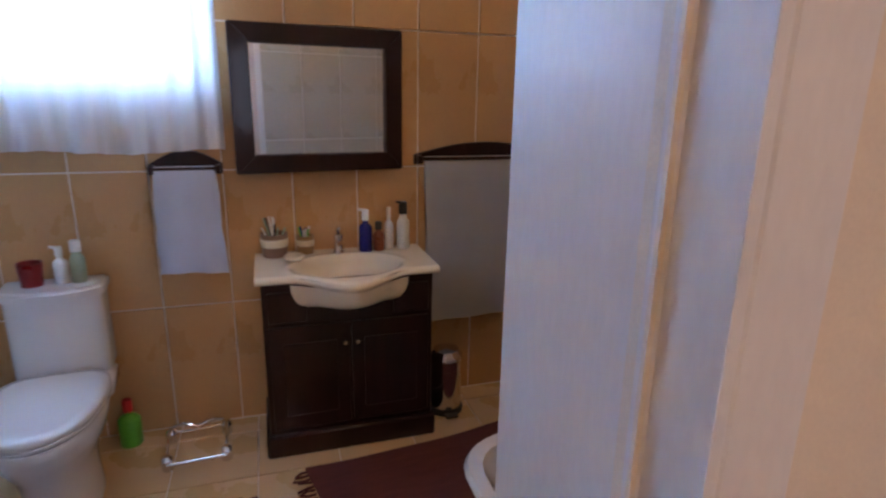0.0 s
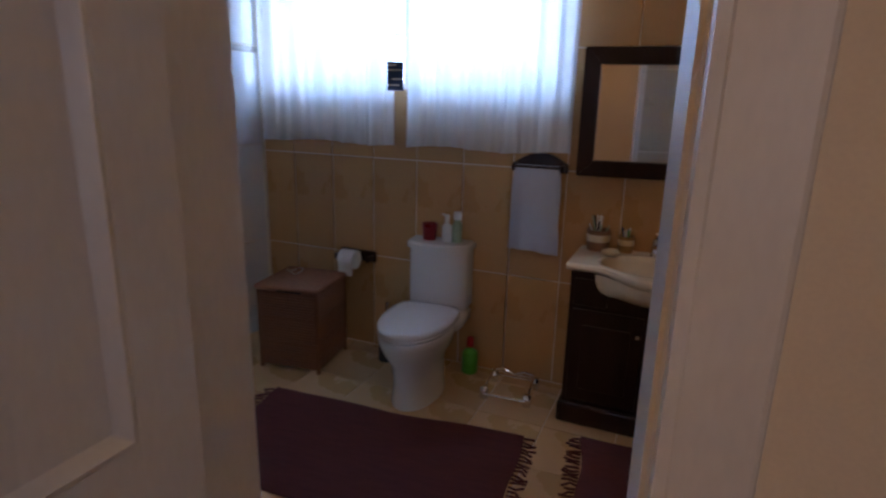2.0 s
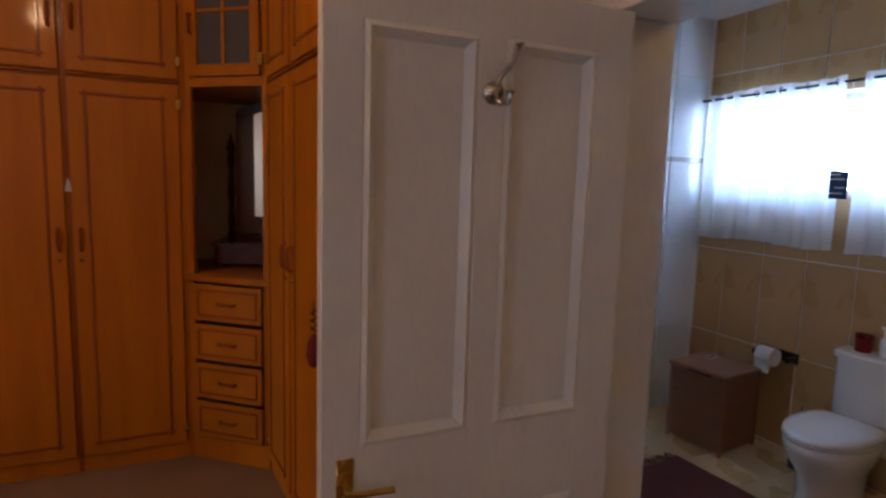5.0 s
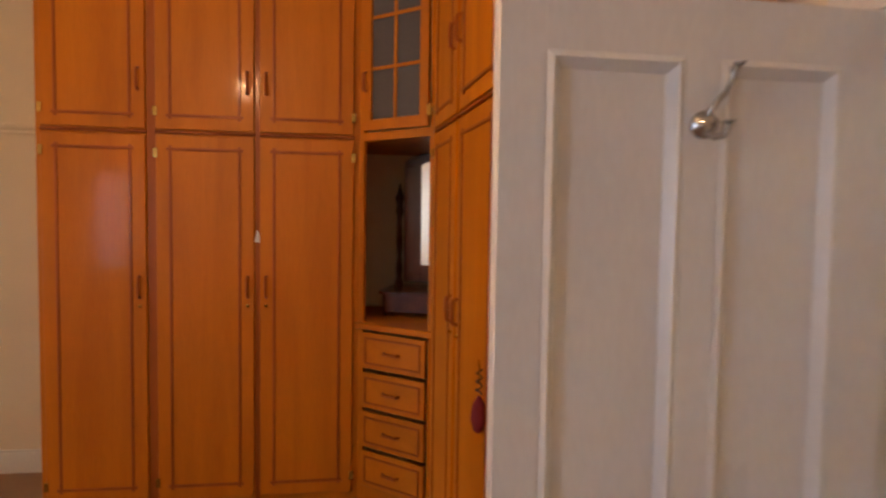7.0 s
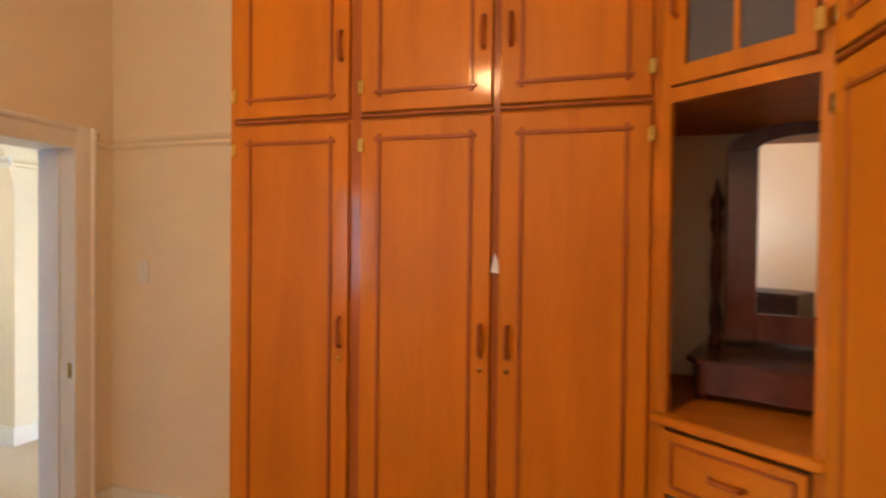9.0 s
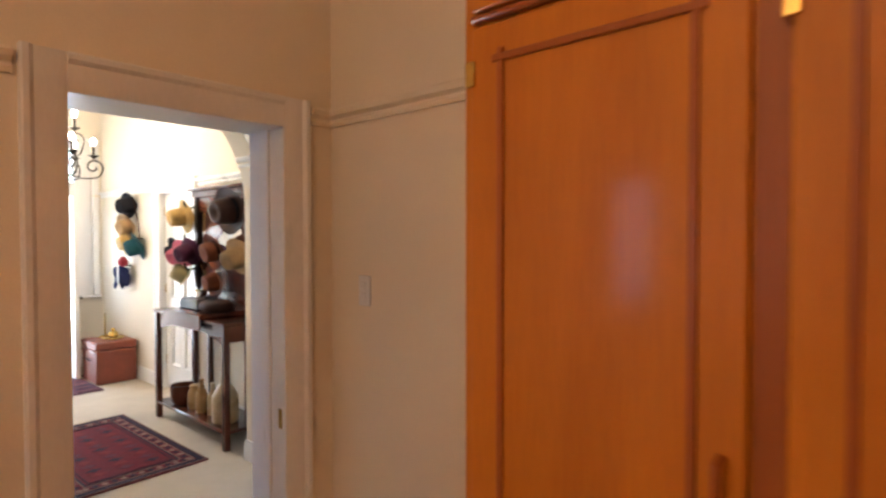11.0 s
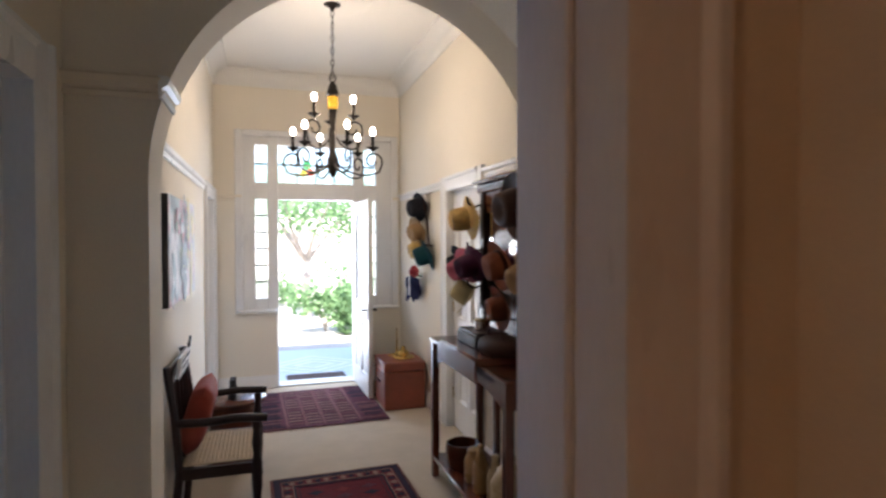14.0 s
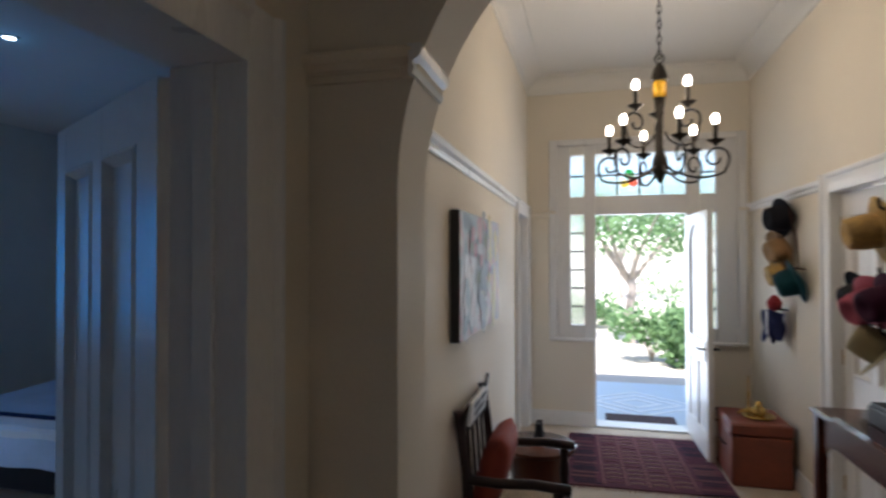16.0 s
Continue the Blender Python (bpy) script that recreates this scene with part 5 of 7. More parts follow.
for s, x in ((1, 0.12), (-1, DW - 0.12)):
    part("corner_bracket", prism([(x, 1.93), (x + s * 0.16, 1.93), (x + s * 0.10, 1.90), (x + s * 0.045, 1.85), (x, 1.77)], 0.004, 0.041, 'y'), WHITE, fd)
gl = part("glass", box(0.12, DW - 0.12, 0.02, 0.025, 0.95, 1.93), PANE, fd, "obscured door glass")
gl.visible_shadow = False
for s, y in ((-1, 0), (1, 0.045)):
    h = part("handle_plate", box(DW - 0.08, DW - 0.04, min(y, y + s * 0.005), max(y, y + s * 0.005), 0.80, 0.96, 0.002), IRON, fd)
    part("lever", tube([(DW - 0.06, y, 0.9), (DW - 0.06, y + s * 0.05, 0.9), (DW - 0.17, y + s * 0.052, 0.9)], 0.009), IRON, h)
hall_door = panel_door("hall_door", "white painted panel door closed in the hall wall", 0.752, 2.02, pose(HX1 + 0.10, -9.196, 0, 0, 0, 90))

# ---------------- chandelier ----------------
BULB = glow("lit_candle_bulb", (1.0, 0.88, 0.70), 5.0)
AMBERG = mat("amber_glass_column", (0.75, 0.42, 0.03), 0.25, vary=0.3, scale=30)
ch = thing("chandelier", "black wrought-iron chandelier with lit candle bulbs on a chain", "chandelier", pose(-2.70, -7.25, 0))
structure("trim_ceiling_rose", lathe([(0.30, HZ - 0.001), (0.295, HZ - 0.010), (0.27, HZ - 0.012), (0.25, HZ - 0.020), (0.12, HZ - 0.022), (0.10, HZ - 0.032), (0.02, HZ - 0.034)], (-2.70, -7.25, 0), 48), CEILING, "round moulded plaster ceiling rose over the chandelier", "ceiling rose", 40)
part("canopy", lathe([(0.065, HZ - 0.034), (0.06, HZ - 0.03), (0.02, HZ - 0.06), (0.012, HZ - 0.08)]), IRON, ch)
for k in range(11):
    z = HZ - 0.075 - k * 0.046
    bm = bmesh.new()
    a = (k % 2) * math.pi / 2
    add_tube(bm, [(0.011 * math.cos(t) * math.cos(a), 0.011 * math.cos(t) * math.sin(a), z - 0.026 + 0.028 * math.sin(t)) for t in [i * math.pi / 6 for i in range(13)]], 0.004, 6)
    part("chain_link", bm, IRON, ch)
part("top_ring", tube([(0.025 * math.cos(t), 0, 2.835 + 0.028 * math.sin(t)) for t in [i * math.pi / 8 for i in range(17)]], 0.005), IRON, ch)
part("column", lathe([(0.012, 2.81), (0.03, 2.78), (0.045, 2.73), (0.05, 2.705), (0.03, 2.70)]), IRON, ch)
part("glass_column", lathe([(0.034, 2.60), (0.04, 2.61), (0.04, 2.69), (0.034, 2.70)]), AMBERG, ch, "amber glass column")
part("stem", lathe([(0.034, 2.60), (0.028, 2.57), (0.018, 2.5), (0.018, 2.3), (0.03, 2.26), (0.045, 2.22), (0.045, 2.16), (0.025, 2.12), (0.012, 2.09)]), IRON, ch)


def candle(r, z, a, drop):
    """A scrolled arm with a dish, candle tube and bulb."""
    d = Vector((math.cos(a), math.sin(a), 0))
    pts = [d * 0.03 + Vector((0, 0, z - drop + 0.02))]
    # sweep out and up, then curl into a spiral under the dish
    for k in range(1, 9):
        u = k / 8
        pts.append(d * (0.03 + (r + 0.045 - 0.03) * u) + Vector((0, 0, z - drop - 0.075 * math.sin(math.pi * u * 0.75))))
    c = d * (r + 0.0) + Vector((0, 0, z - 0.09))
    for k in range(0, 20):
        t = -0.5 + k * 0.36
        rad = 0.075 * (1 - k / 26)
        pts.append(c + d * rad * math.cos(t) + Vector((0, 0, rad * math.sin(t))))
    arm = part("arm", tube(pts, 0.0075, 7), IRON, ch)
    part("dish", lathe([(0.008, z - 0.02), (0.012, z - 0.01), (0.045, z + 0.012), (0.047, z + 0.016), (0.01, z + 0.004)], (d.x * r, d.y * r, 0), 16), IRON, arm)
    part("candle_tube", lathe([(0.0125, z + 0.004), (0.0125, z + 0.105)], (d.x * r, d.y * r, 0), 12), IRON, arm)
    part("bulb", lathe([(0.009, z + 0.105), (0.016, z + 0.115), (0.020, z + 0.130), (0.020, z + 0.142), (0.015, z + 0.158), (0.009, z + 0.167), (0.002, z + 0.170)], (d.x * r, d.y * r, 0), 14), BULB, arm, "lit frosted bulb")


for k in range(6):
    candle(0.30, 2.30, math.radians(43 + 60 * k), 0.12)
for k in range(3):
    candle(0.165, 2.53, math.radians(30 + 120 * k), 0.16)

# ---------------- hall rugs ----------------
RED_RUG = mat("dark_red_wool", (0.13, 0.02, 0.026), 0.95, vary=0.35, scale=18, fine=260, bump=0.7, spec=0.05)
NAVY_RUG = mat("dark_navy_wool", (0.035, 0.025, 0.04), 0.95, vary=0.3, scale=20, fine=260, bump=0.7, spec=0.05)
CREAM_RUG = mat("cream_wool", (0.27, 0.17, 0.13), 0.95, vary=0.3, scale=22, fine=260, bump=0.7, spec=0.05)
DEEP_RUG = mat("deep_crimson_wool", (0.19, 0.03, 0.03), 0.95, vary=0.35, scale=18, fine=260, bump=0.7, spec=0.05)
PLUM_RUG = mat("plum_wool", (0.10, 0.035, 0.05), 0.95, vary=0.4, scale=16, fine=260, bump=0.7, spec=0.05)


def flat(x0, x1, y0, y1, z):
    return box(x0, x1, y0, y1, z - 0.003, z)


r1 = thing("persian_rug", "dark red persian rug with a patterned border on the carpet", "rug", pose(-2.685, -6.08, 0.0, 0, 0, 1.5))
part("field", box(-0.44, 0.44, -0.77, 0.77, 0.001, 0.012, 0.003), RED_RUG, r1)
for x0, x1, y0, y1, m_ in ((-0.42, 0.42, 0.71, 0.75, NAVY_RUG), (-0.42, 0.42, -0.75, -0.71, NAVY_RUG), (-0.42, -0.38, -0.71, 0.71, NAVY_RUG), (0.38, 0.42, -0.71, 0.71, NAVY_RUG),
                           (-0.30, 0.30, 0.605, 0.62, NAVY_RUG), (-0.30, 0.30, -0.62, -0.605, NAVY_RUG), (-0.30, -0.285, -0.605, 0.605, NAVY_RUG), (0.285, 0.30, -0.605, 0.605, NAVY_RUG)):
    part("band", flat(x0, x1, y0, y1, 0.0148), m_, r1)
for s in (-1, 1):
    for k in range(22):
        y = -0.67 + k * 0.0635
        part("motif", prism([(s * 0.34 - 0.03, y), (s * 0.34, y + 0.024), (s * 0.34 + 0.03, y), (s * 0.34, y - 0.024)], 0.0121, 0.0146, 'z'), CREAM_RUG if k % 2 else NAVY_RUG, r1)
    for k in range(12):
        x = -0.31 + k * 0.056
        part("motif", prism([(x - 0.022, s * 0.665), (x, s * 0.665 + 0.03), (x + 0.022, s * 0.665), (x, s * 0.665 - 0.03)], 0.0121, 0.0146, 'z'), CREAM_RUG if k % 2 else NAVY_RUG, r1)
for w, d in ((0.432, 0.762), (0.372, 0.702), (0.305, 0.63), (0.268, 0.588)):
    for x0, x1, y0, y1 in ((-w, w, d - 0.006, d), (-w, w, -d, -d + 0.006), (-w, -w + 0.006, -d + 0.006, d - 0.006), (w - 0.006, w, -d + 0.006, d - 0.006)):
        part("border_line", flat(x0, x1, y0, y1, 0.0152), CREAM_RUG if w > 0.3 else NAVY_RUG, r1)
for k in range(33):
    x, y = -0.17 + (k % 3) * 0.17, -0.48 + (k // 3) * 0.096
    part("motif", prism([(x - 0.055, y), (x - 0.02, y + 0.018), (x, y + 0.038), (x + 0.02, y + 0.018), (x + 0.055, y), (x + 0.02, y - 0.018), (x, y - 0.038), (x - 0.02, y - 0.018)], 0.0121, 0.0136, 'z'), (PLUM_RUG, NAVY_RUG, DEEP_RUG)[(k * 5 + k // 3) % 3], r1)
r2 = thing("kilim_rug", "faded plum kilim with pale barred motifs by the door", "rug", pose(-2.68, -8.48, 0.0, 0, 0, 2))
part("field", box(-0.57, 0.57, -0.62, 0.60, 0.001, 0.010, 0.003), PLUM_RUG, r2)
FADED_RUG = mat("faded_rose_wool", (0.17, 0.075, 0.075), 0.95, vary=0.4, scale=20, fine=260, bump=0.7, spec=0.05)
rk = random.Random(31)
for k in range(30):
    y = -0.60 + k * 0.041
    for a, b in ((-0.565, -0.33), (0.33, 0.565)):
        w0, w1 = a + rk.uniform(0, 0.05), b - rk.uniform(0, 0.05)
        part("band", flat(w0, w1, y - rk.uniform(0.006, 0.016), y + rk.uniform(0.004, 0.012), 0.0125), rk.choice((NAVY_RUG, PLUM_RUG, FADED_RUG, NAVY_RUG)), r2)
for x in (-0.315, -0.155, 0.0, 0.155, 0.315):
    part("band", flat(x - 0.012, x + 0.012, -0.58, 0.56, 0.0128), FADED_RUG, r2)
for j in range(4):
    x = -0.235 + j * 0.157
    for k in range(13):
        y = -0.52 + k * 0.085
        part("motif", prism([(x - 0.055, y - 0.006), (x - 0.02, y - 0.016), (x + 0.02, y - 0.016), (x + 0.055, y - 0.006), (x + 0.055, y + 0.010), (x + 0.02, y), (x - 0.02, y), (x - 0.055, y + 0.010)], 0.0101, 0.0132, 'z'), CREAM_RUG if (k + j) % 5 else FADED_RUG, r2)
for s_ in (-1, 1):
    fringe = bmesh.new()
    for k in range(60):
        x = -0.56 + k * 0.019
        yb = 0.60 if s_ > 0 else -0.62
        add_tube(fringe, [(x, yb, 0.006), (x + rk.uniform(-0.01, 0.01), yb + s_ * rk.uniform(0.03, 0.06), 0.004)], 0.003, 4)
    part("fringe", fringe, FADED_RUG, r2)

# ---------------- hall stand ----------------
st = thing("hall_stand", "dark mahogany hall stand with a mirror, hooks and a low shelf", "hall stand")
TX0, TX1, TY0, TY1 = -3.665, -3.29, -6.64, -5.36
part("tabletop", box(TX0, TX1 + 0.01, TY0 - 0.01, TY1 + 0.01, 0.925, 0.95, 0.005), MAHOG_X, st)
for y in (TY0 + 0.03, TY1 - 0.03):
    for x in (TX1 - 0.02, TX0 + 0.03):
        part("leg", prism([(x - 0.022, y - 0.022), (x + 0.022, y - 0.022), (x + 0.022, y + 0.022), (x - 0.022, y + 0.022)], 0, 0.925, 'z'), MAHOG, st)
n = 20
arch = [(TY0 + 0.05, 0.925), (TY0 + 0.05, 0.74)] + [(TY0 + 0.05 + (TY1 - TY0 - 0.1) * k / n, 0.76 + 0.10 * math.sin(math.pi * k / n) ** 0.6) for k in range(1, n)] + [(TY1 - 0.05, 0.74), (TY1 - 0.05, 0.925)]
part("apron", prism(arch, TX1 - 0.035, TX1 - 0.015, 'x'), MAHOG_X, st)
for y in (TY0 + 0.025, TY1 - 0.035):
    part("side_apron", box(TX0 + 0.05, TX1 - 0.04, y, y + 0.015, 0.80, 0.925), MAHOG, st)
part("shelf", box(TX0, TX1, TY0 + 0.01, TY1 - 0.01, 0.12, 0.145, 0.004), MAHOG_X, st)
BY0, BYE = -6.58, -5.42
for y in (BY0, BYE):
    part("back_post", box(-3.69, -3.64, y - 0.03, y + 0.03, 0.95, 1.97, 0.005), DARK, st)
part("top_rail", box(-3.69, -3.63, BY0 - 0.06, BYE + 0.06, 1.94, 2.0, 0.008), MAHOG_X, st)
part("top_cornice", box(-3.70, -3.60, BY0 - 0.09, BYE + 0.09, 2.0, 2.025, 0.008), MAHOG_X, st)
for z0, z1 in ((0.95, 1.12), (1.28, 1.36), (1.80, 1.94)):
    part("back_rail", box(-3.685, -3.655, BY0 + 0.03, BYE - 0.03, z0, z1), MAHOG_X, st)
part("back_panel", box(-3.69, -3.675, BY0 + 0.03, BYE - 0.03, 1.12, 1.80), MAHOG, st)
crest = [(-6.20, 1.37), (-5.72, 1.37), (-5.72, 1.56), (-5.76, 1.60), (-5.80, 1.61), (-5.82, 1.70), (-5.88, 1.75), (-5.96, 1.78), (-6.04, 1.75), (-6.10, 1.70), (-6.12, 1.61), (-6.16, 1.60), (-6.20, 1.56)]
part("mirror_glass", prism(crest, -3.674, -3.668, 'x'), MIRROR, st, "mirror with a stepped arched top")
part("slim_mirror", box(-3.674, -3.668, BY0 + 0.045, BY0 + 0.13, 1.14, 1.92), MIRROR, st)
for y, z in ((BY0, 1.86), (BY0, 1.55), (BY0, 1.30), (BYE, 1.86), (BYE, 1.55), (BYE, 1.30), ((BY0 + BYE) / 2, 1.88), ((BY0 + BYE) / 2 + 0.1, 1.33)):
    part("hook", tube([(-3.64, y, z), (-3.58, y, z - 0.02), (-3.54, y, z + 0.01), (-3.535, y, z + 0.05)], 0.008), IRON, st)

# hats
def hat(name, label, m, crown_r, crown_h, brim, material, band=None, droop=0.0, crease=True):
    h = thing(name, label, "hat", m, "hats on hooks")
    part("crown", lathe([(crown_r, 0.0), (crown_r * 0.97, crown_h * 0.5), (crown_r * 0.85, crown_h * 0.92), (crown_r * 0.6, crown_h), (crown_r * 0.25, crown_h * (0.82 if crease else 1.0))], seg=24, scale=(1.0, 1.18)), material, h, smooth=70)
    def f(u, v):
        a = 2 * math.pi * u
        r = crown_r * 0.98 + brim * v
        return Vector((r * math.cos(a), r * 1.15 * math.sin(a), 0.004 + 0.035 * v * v * abs(math.cos(a)) - droop * v * v))
    part("brim", thick(grid(36, 4, f), 0.003), material, h, smooth=70)
    if band:
        part("band", lathe([(crown_r * 1.01, 0.006), (crown_r * 1.02, 0.03)], seg=24, scale=(1.0, 1.18)), band, h, smooth=70)
    return h


STRAW = mat("golden_straw", (0.50, 0.32, 0.10), 0.8, vary=0.35, scale=30, fine=150, bump=1.0)
BLACKF = mat("black_felt", (0.015, 0.015, 0.02), 0.9, vary=0.2, scale=12, fine=200, bump=0.4, spec=0.12)
BROWNF = mat("dark_brown_leather", (0.035, 0.014, 0.010), 0.6, vary=0.3, scale=10, fine=90, bump=0.4, spec=0.12)
RUSTF = mat("rust_brown_felt", (0.16, 0.05, 0.025), 0.8, vary=0.25, scale=10, fine=150, bump=0.4, spec=0.12)
PINKF = mat("dusty_pink_cotton", (0.42, 0.10, 0.15), 0.85, vary=0.2, scale=12, fine=200, bump=0.4, spec=0.12)
OLIVEF = mat("pale_olive_cotton", (0.36, 0.31, 0.18), 0.9, vary=0.15, scale=10, fine=200, bump=0.4, spec=0.12)
TANF = mat("tan_suede", (0.32, 0.20, 0.10), 0.9, vary=0.25, scale=10, fine=180, bump=0.4, spec=0.12)
TEALF = mat("dark_teal_cotton", (0.01, 0.05, 0.06), 0.85, vary=0.2, scale=12, fine=200, bump=0.3, spec=0.12)
NAVYF = mat("navy_cotton", (0.02, 0.025, 0.08), 0.85, vary=0.2, scale=12, fine=200, bump=0.3, spec=0.12)


def hung(x, y, z, yaw=0, tilt=82, roll=0):
    """A hat hung with its crown away from the wall (+x)."""
    return pose(x, y, z, 0, 0, yaw) @ pose(0, 0, 0, roll, tilt, 0)


hat("straw_hat", "golden woven straw hat hung on the stand", hung(-3.58, -6.70, 1.77, 12, 100, 20), 0.085, 0.13, 0.075, STRAW, None, 0.05)
hat("black_hat", "black felt hat hung on the stand", hung(-3.60, -6.86, 1.45, 15, 105, 14), 0.08, 0.11, 0.06, BLACKF)
hat("pink_hat", "dusty pink cotton sun hat hung on the stand", hung(-3.56, -6.70, 1.43, 5, 110, -8), 0.08, 0.12, 0.055, PINKF, None, 0.05)
hat("dark_cap", "dark plum cotton hat hung on the stand", hung(-3.55, -6.53, 1.45, 0, 105, -6), 0.08, 0.11, 0.05, mat("plum_cotton", (0.06, 0.015, 0.04), 0.85, spec=0.12), None, 0.05)
hat("olive_hat", "pale olive cotton hat hung low on the stand", hung(-3.58, -6.66, 1.22, -5, 60, 15), 0.08, 0.13, 0.07, OLIVEF, None, 0.02)
hat("leather_hat", "large dark brown leather hat hung on the stand", hung(-3.57, -5.78, 1.80, 8, 98, 6), 0.11, 0.15, 0.085, BROWNF, BLACKF)
hat("brown_felt_hat", "rust brown felt hat hung on the stand", hung(-3.57, -6.06, 1.47, 5, 104, 8), 0.09, 0.11, 0.065, RUSTF, BROWNF)
hat("tan_hat", "tan suede hat hung on the stand", hung(-3.57, -5.66, 1.43, 0, 108, -6), 0.09, 0.13, 0.065, TANF, None, 0.03)
hat("russet_hat", "russet felt hat resting against the back", hung(-3.60, -6.12, 1.20, 10, 100, 15), 0.08, 0.10, 0.06, RUSTF)
scarf = thing("patterned_scarf", "dark patterned scarf hanging beside the stand", "scarf")
part("cloth", thick(grid(8, 24, lambda u, v: Vector((-3.60 + 0.015 * math.sin(u * 9 + v * 2), -5.40 + 0.12 * u + 0.01 * math.sin(v * 6), 0.52 + 0.85 * v))), 0.004), mat("navy_patterned_cloth", (0.05, 0.05, 0.09), 0.9, vary=0.9, scale=25, fine=60), scarf)

# hats on the wall near the door
pegs = thing("hat_pegs", "row of dark wooden hat pegs on the hall wall", "hat pegs")
for y, z in ((-8.22, 1.96), (-8.30, 1.72), (-8.28, 1.54), (-8.0, 1.56), (-8.36, 1.25)):
    part("peg", tube([(HX0 + 0.001, y, z), (HX0 + 0.10, y, z + 0.01)], 0.009), DARK, pegs)
part("strap", tube([(HX0 + 0.06, -8.12, 2.0), (HX0 + 0.05, -8.02, 1.75), (HX0 + 0.06, -7.95, 1.56)], 0.008), BROWNF, pegs)
hat("bowler_hat", "black hat hung on a wall peg", hung(-3.66, -8.24, 1.93, 8, 96), 0.095, 0.13, 0.05, BLACKF)
hat("tan_bush_hat", "tan suede bush hat hung on a wall peg", hung(-3.66, -8.34, 1.70, 10, 104), 0.09, 0.10, 0.06, TANF)
hat("straw_sun_hat", "golden straw sun hat hung on a wall peg", hung(-3.66, -8.34, 1.52, 0, 104), 0.085, 0.10, 0.06, STRAW)
hat("teal_hat", "dark teal cotton hat hung on a wall peg", hung(-3.66, -8.06, 1.48, 10, 112, 20), 0.095, 0.12, 0.07, TEALF, None, 0.04)
cloths = thing("navy_bandana", "navy and red cloth hanging in points from a peg", "cloth")
part("cloth", thick(grid(22, 12, lambda u, v: Vector((-3.62 + 0.035 * math.sin(u * 12) + 0.01 * math.sin(v * 7), -8.60 + 0.36 * u, 1.27 - 0.10 * abs(u - 0.5) - v * (0.10 + 0.20 * abs(math.sin(u * 9.4)) * (1 - abs(u - 0.4)))))), 0.004), NAVYF, cloths)
part("red_fold", lathe([(0.01, 0), (0.05, 0.03), (0.055, 0.07), (0.02, 0.12)], (-3.62, -8.36, 1.24), 12), mat("red_cotton", (0.3, 0.02, 0.03), 0.85), cloths)
part("white_ribbon", box(-3.58, -3.575, -8.42, -8.39, 1.06, 1.25), PAPER, cloths)

# things on the stand
STONE1 = mat("honey_stoneware", (0.38, 0.24, 0.10), 0.3, vary=0.15, scale=8)
STONE2 = mat("pale_stoneware", (0.48, 0.37, 0.22), 0.3, vary=0.15, scale=8)
BROWNP = mat("brown_glazed_pot", (0.10, 0.03, 0.015), 0.2, vary=0.2, scale=8)
pot = thing("glazed_pot", "squat brown glazed pot on the low shelf", "pot", pose(-3.42, -6.36, 0.1455))
part("bowl", lathe([(0.08, 0), (0.105, 0.03), (0.11, 0.12), (0.105, 0.16), (0.095, 0.16), (0.09, 0.04)], seg=24), BROWNP, pot)
for nm, lb, y, x, prof, m_ in (("stoneware_jar", "honey coloured stoneware jar on the low shelf", -6.13, -3.42, [(0.06, 0), (0.065, 0.01), (0.065, 0.13), (0.045, 0.17), (0.05, 0.19), (0.04, 0.20)], STONE1),
                               ("stoneware_bottle", "slim honey stoneware bottle on the low shelf", -5.98, -3.40, [(0.045, 0), (0.048, 0.01), (0.048, 0.15), (0.025, 0.21), (0.018, 0.25), (0.022, 0.27), (0.018, 0.275)], STONE1),
                               ("stoneware_bottle", "slim pale stoneware bottle on the low shelf", -5.86, -3.44, [(0.045, 0), (0.048, 0.01), (0.048, 0.13), (0.025, 0.19), (0.018, 0.23), (0.022, 0.25), (0.018, 0.255)], STONE2),
                               ("stoneware_flagon", "large pale stoneware flagon on the low shelf", -5.62, -3.42, [(0.09, 0), (0.10, 0.015), (0.10, 0.20), (0.06, 0.27), (0.03, 0.30), (0.036, 0.33), (0.03, 0.34)], STONE2)):
    j = thing(nm, lb, "stoneware", pose(x, y, 0.1455))
    part("body", lathe(prof, seg=24), m_, j, smooth=60)
    part("handle", tube([(0.0, prof[3][0] * 0.9, prof[3][1]), (0, prof[1][0] * 1.25, prof[3][1] * 1.02), (0, prof[1][0] * 1.1, prof[2][1] * 0.75)], 0.008), m_, j)
bx = thing("writing_box", "black box with a bright lid edge on the stand", "box", pose(-3.47, -6.1, 0.9905))
part("box", box(-0.10, 0.12, -0.16, 0.16, 0, 0.07, 0.006), RUBBER, bx)
part("lid", box(-0.09, 0.11, -0.15, 0.15, 0.07, 0.085, 0.004), DARK, bx)
vb = thing("glass_jar", "small clear glass jar with a brass rim on the box", "jar", pose(-3.44, -6.06, 1.076))
part("glass", lathe([(0.045, 0), (0.05, 0.06), (0.046, 0.06), (0.04, 0.006)], seg=20), CHROME, vb)
part("rim", lathe([(0.05, 0.06), (0.052, 0.07), (0.046, 0.07)], seg=20), BRASS, vb)
bag = thing("leather_bag", "dark brown leather bag lying on the stand", "bag", pose(-3.45, -5.80, 0.9905))
part("body", lathe([(0.10, 0), (0.12, 0.02), (0.115, 0.06), (0.08, 0.085), (0.02, 0.09)], seg=20, scale=(1.0, 1.6)), BROWNF, bag, smooth=70)
part("strap", tube([(0.05, -0.15, 0.05), (0.03, -0.08, 0.12), (0.02, 0.05, 0.13), (0.04, 0.15, 0.05)], 0.008), BROWNF, bag)

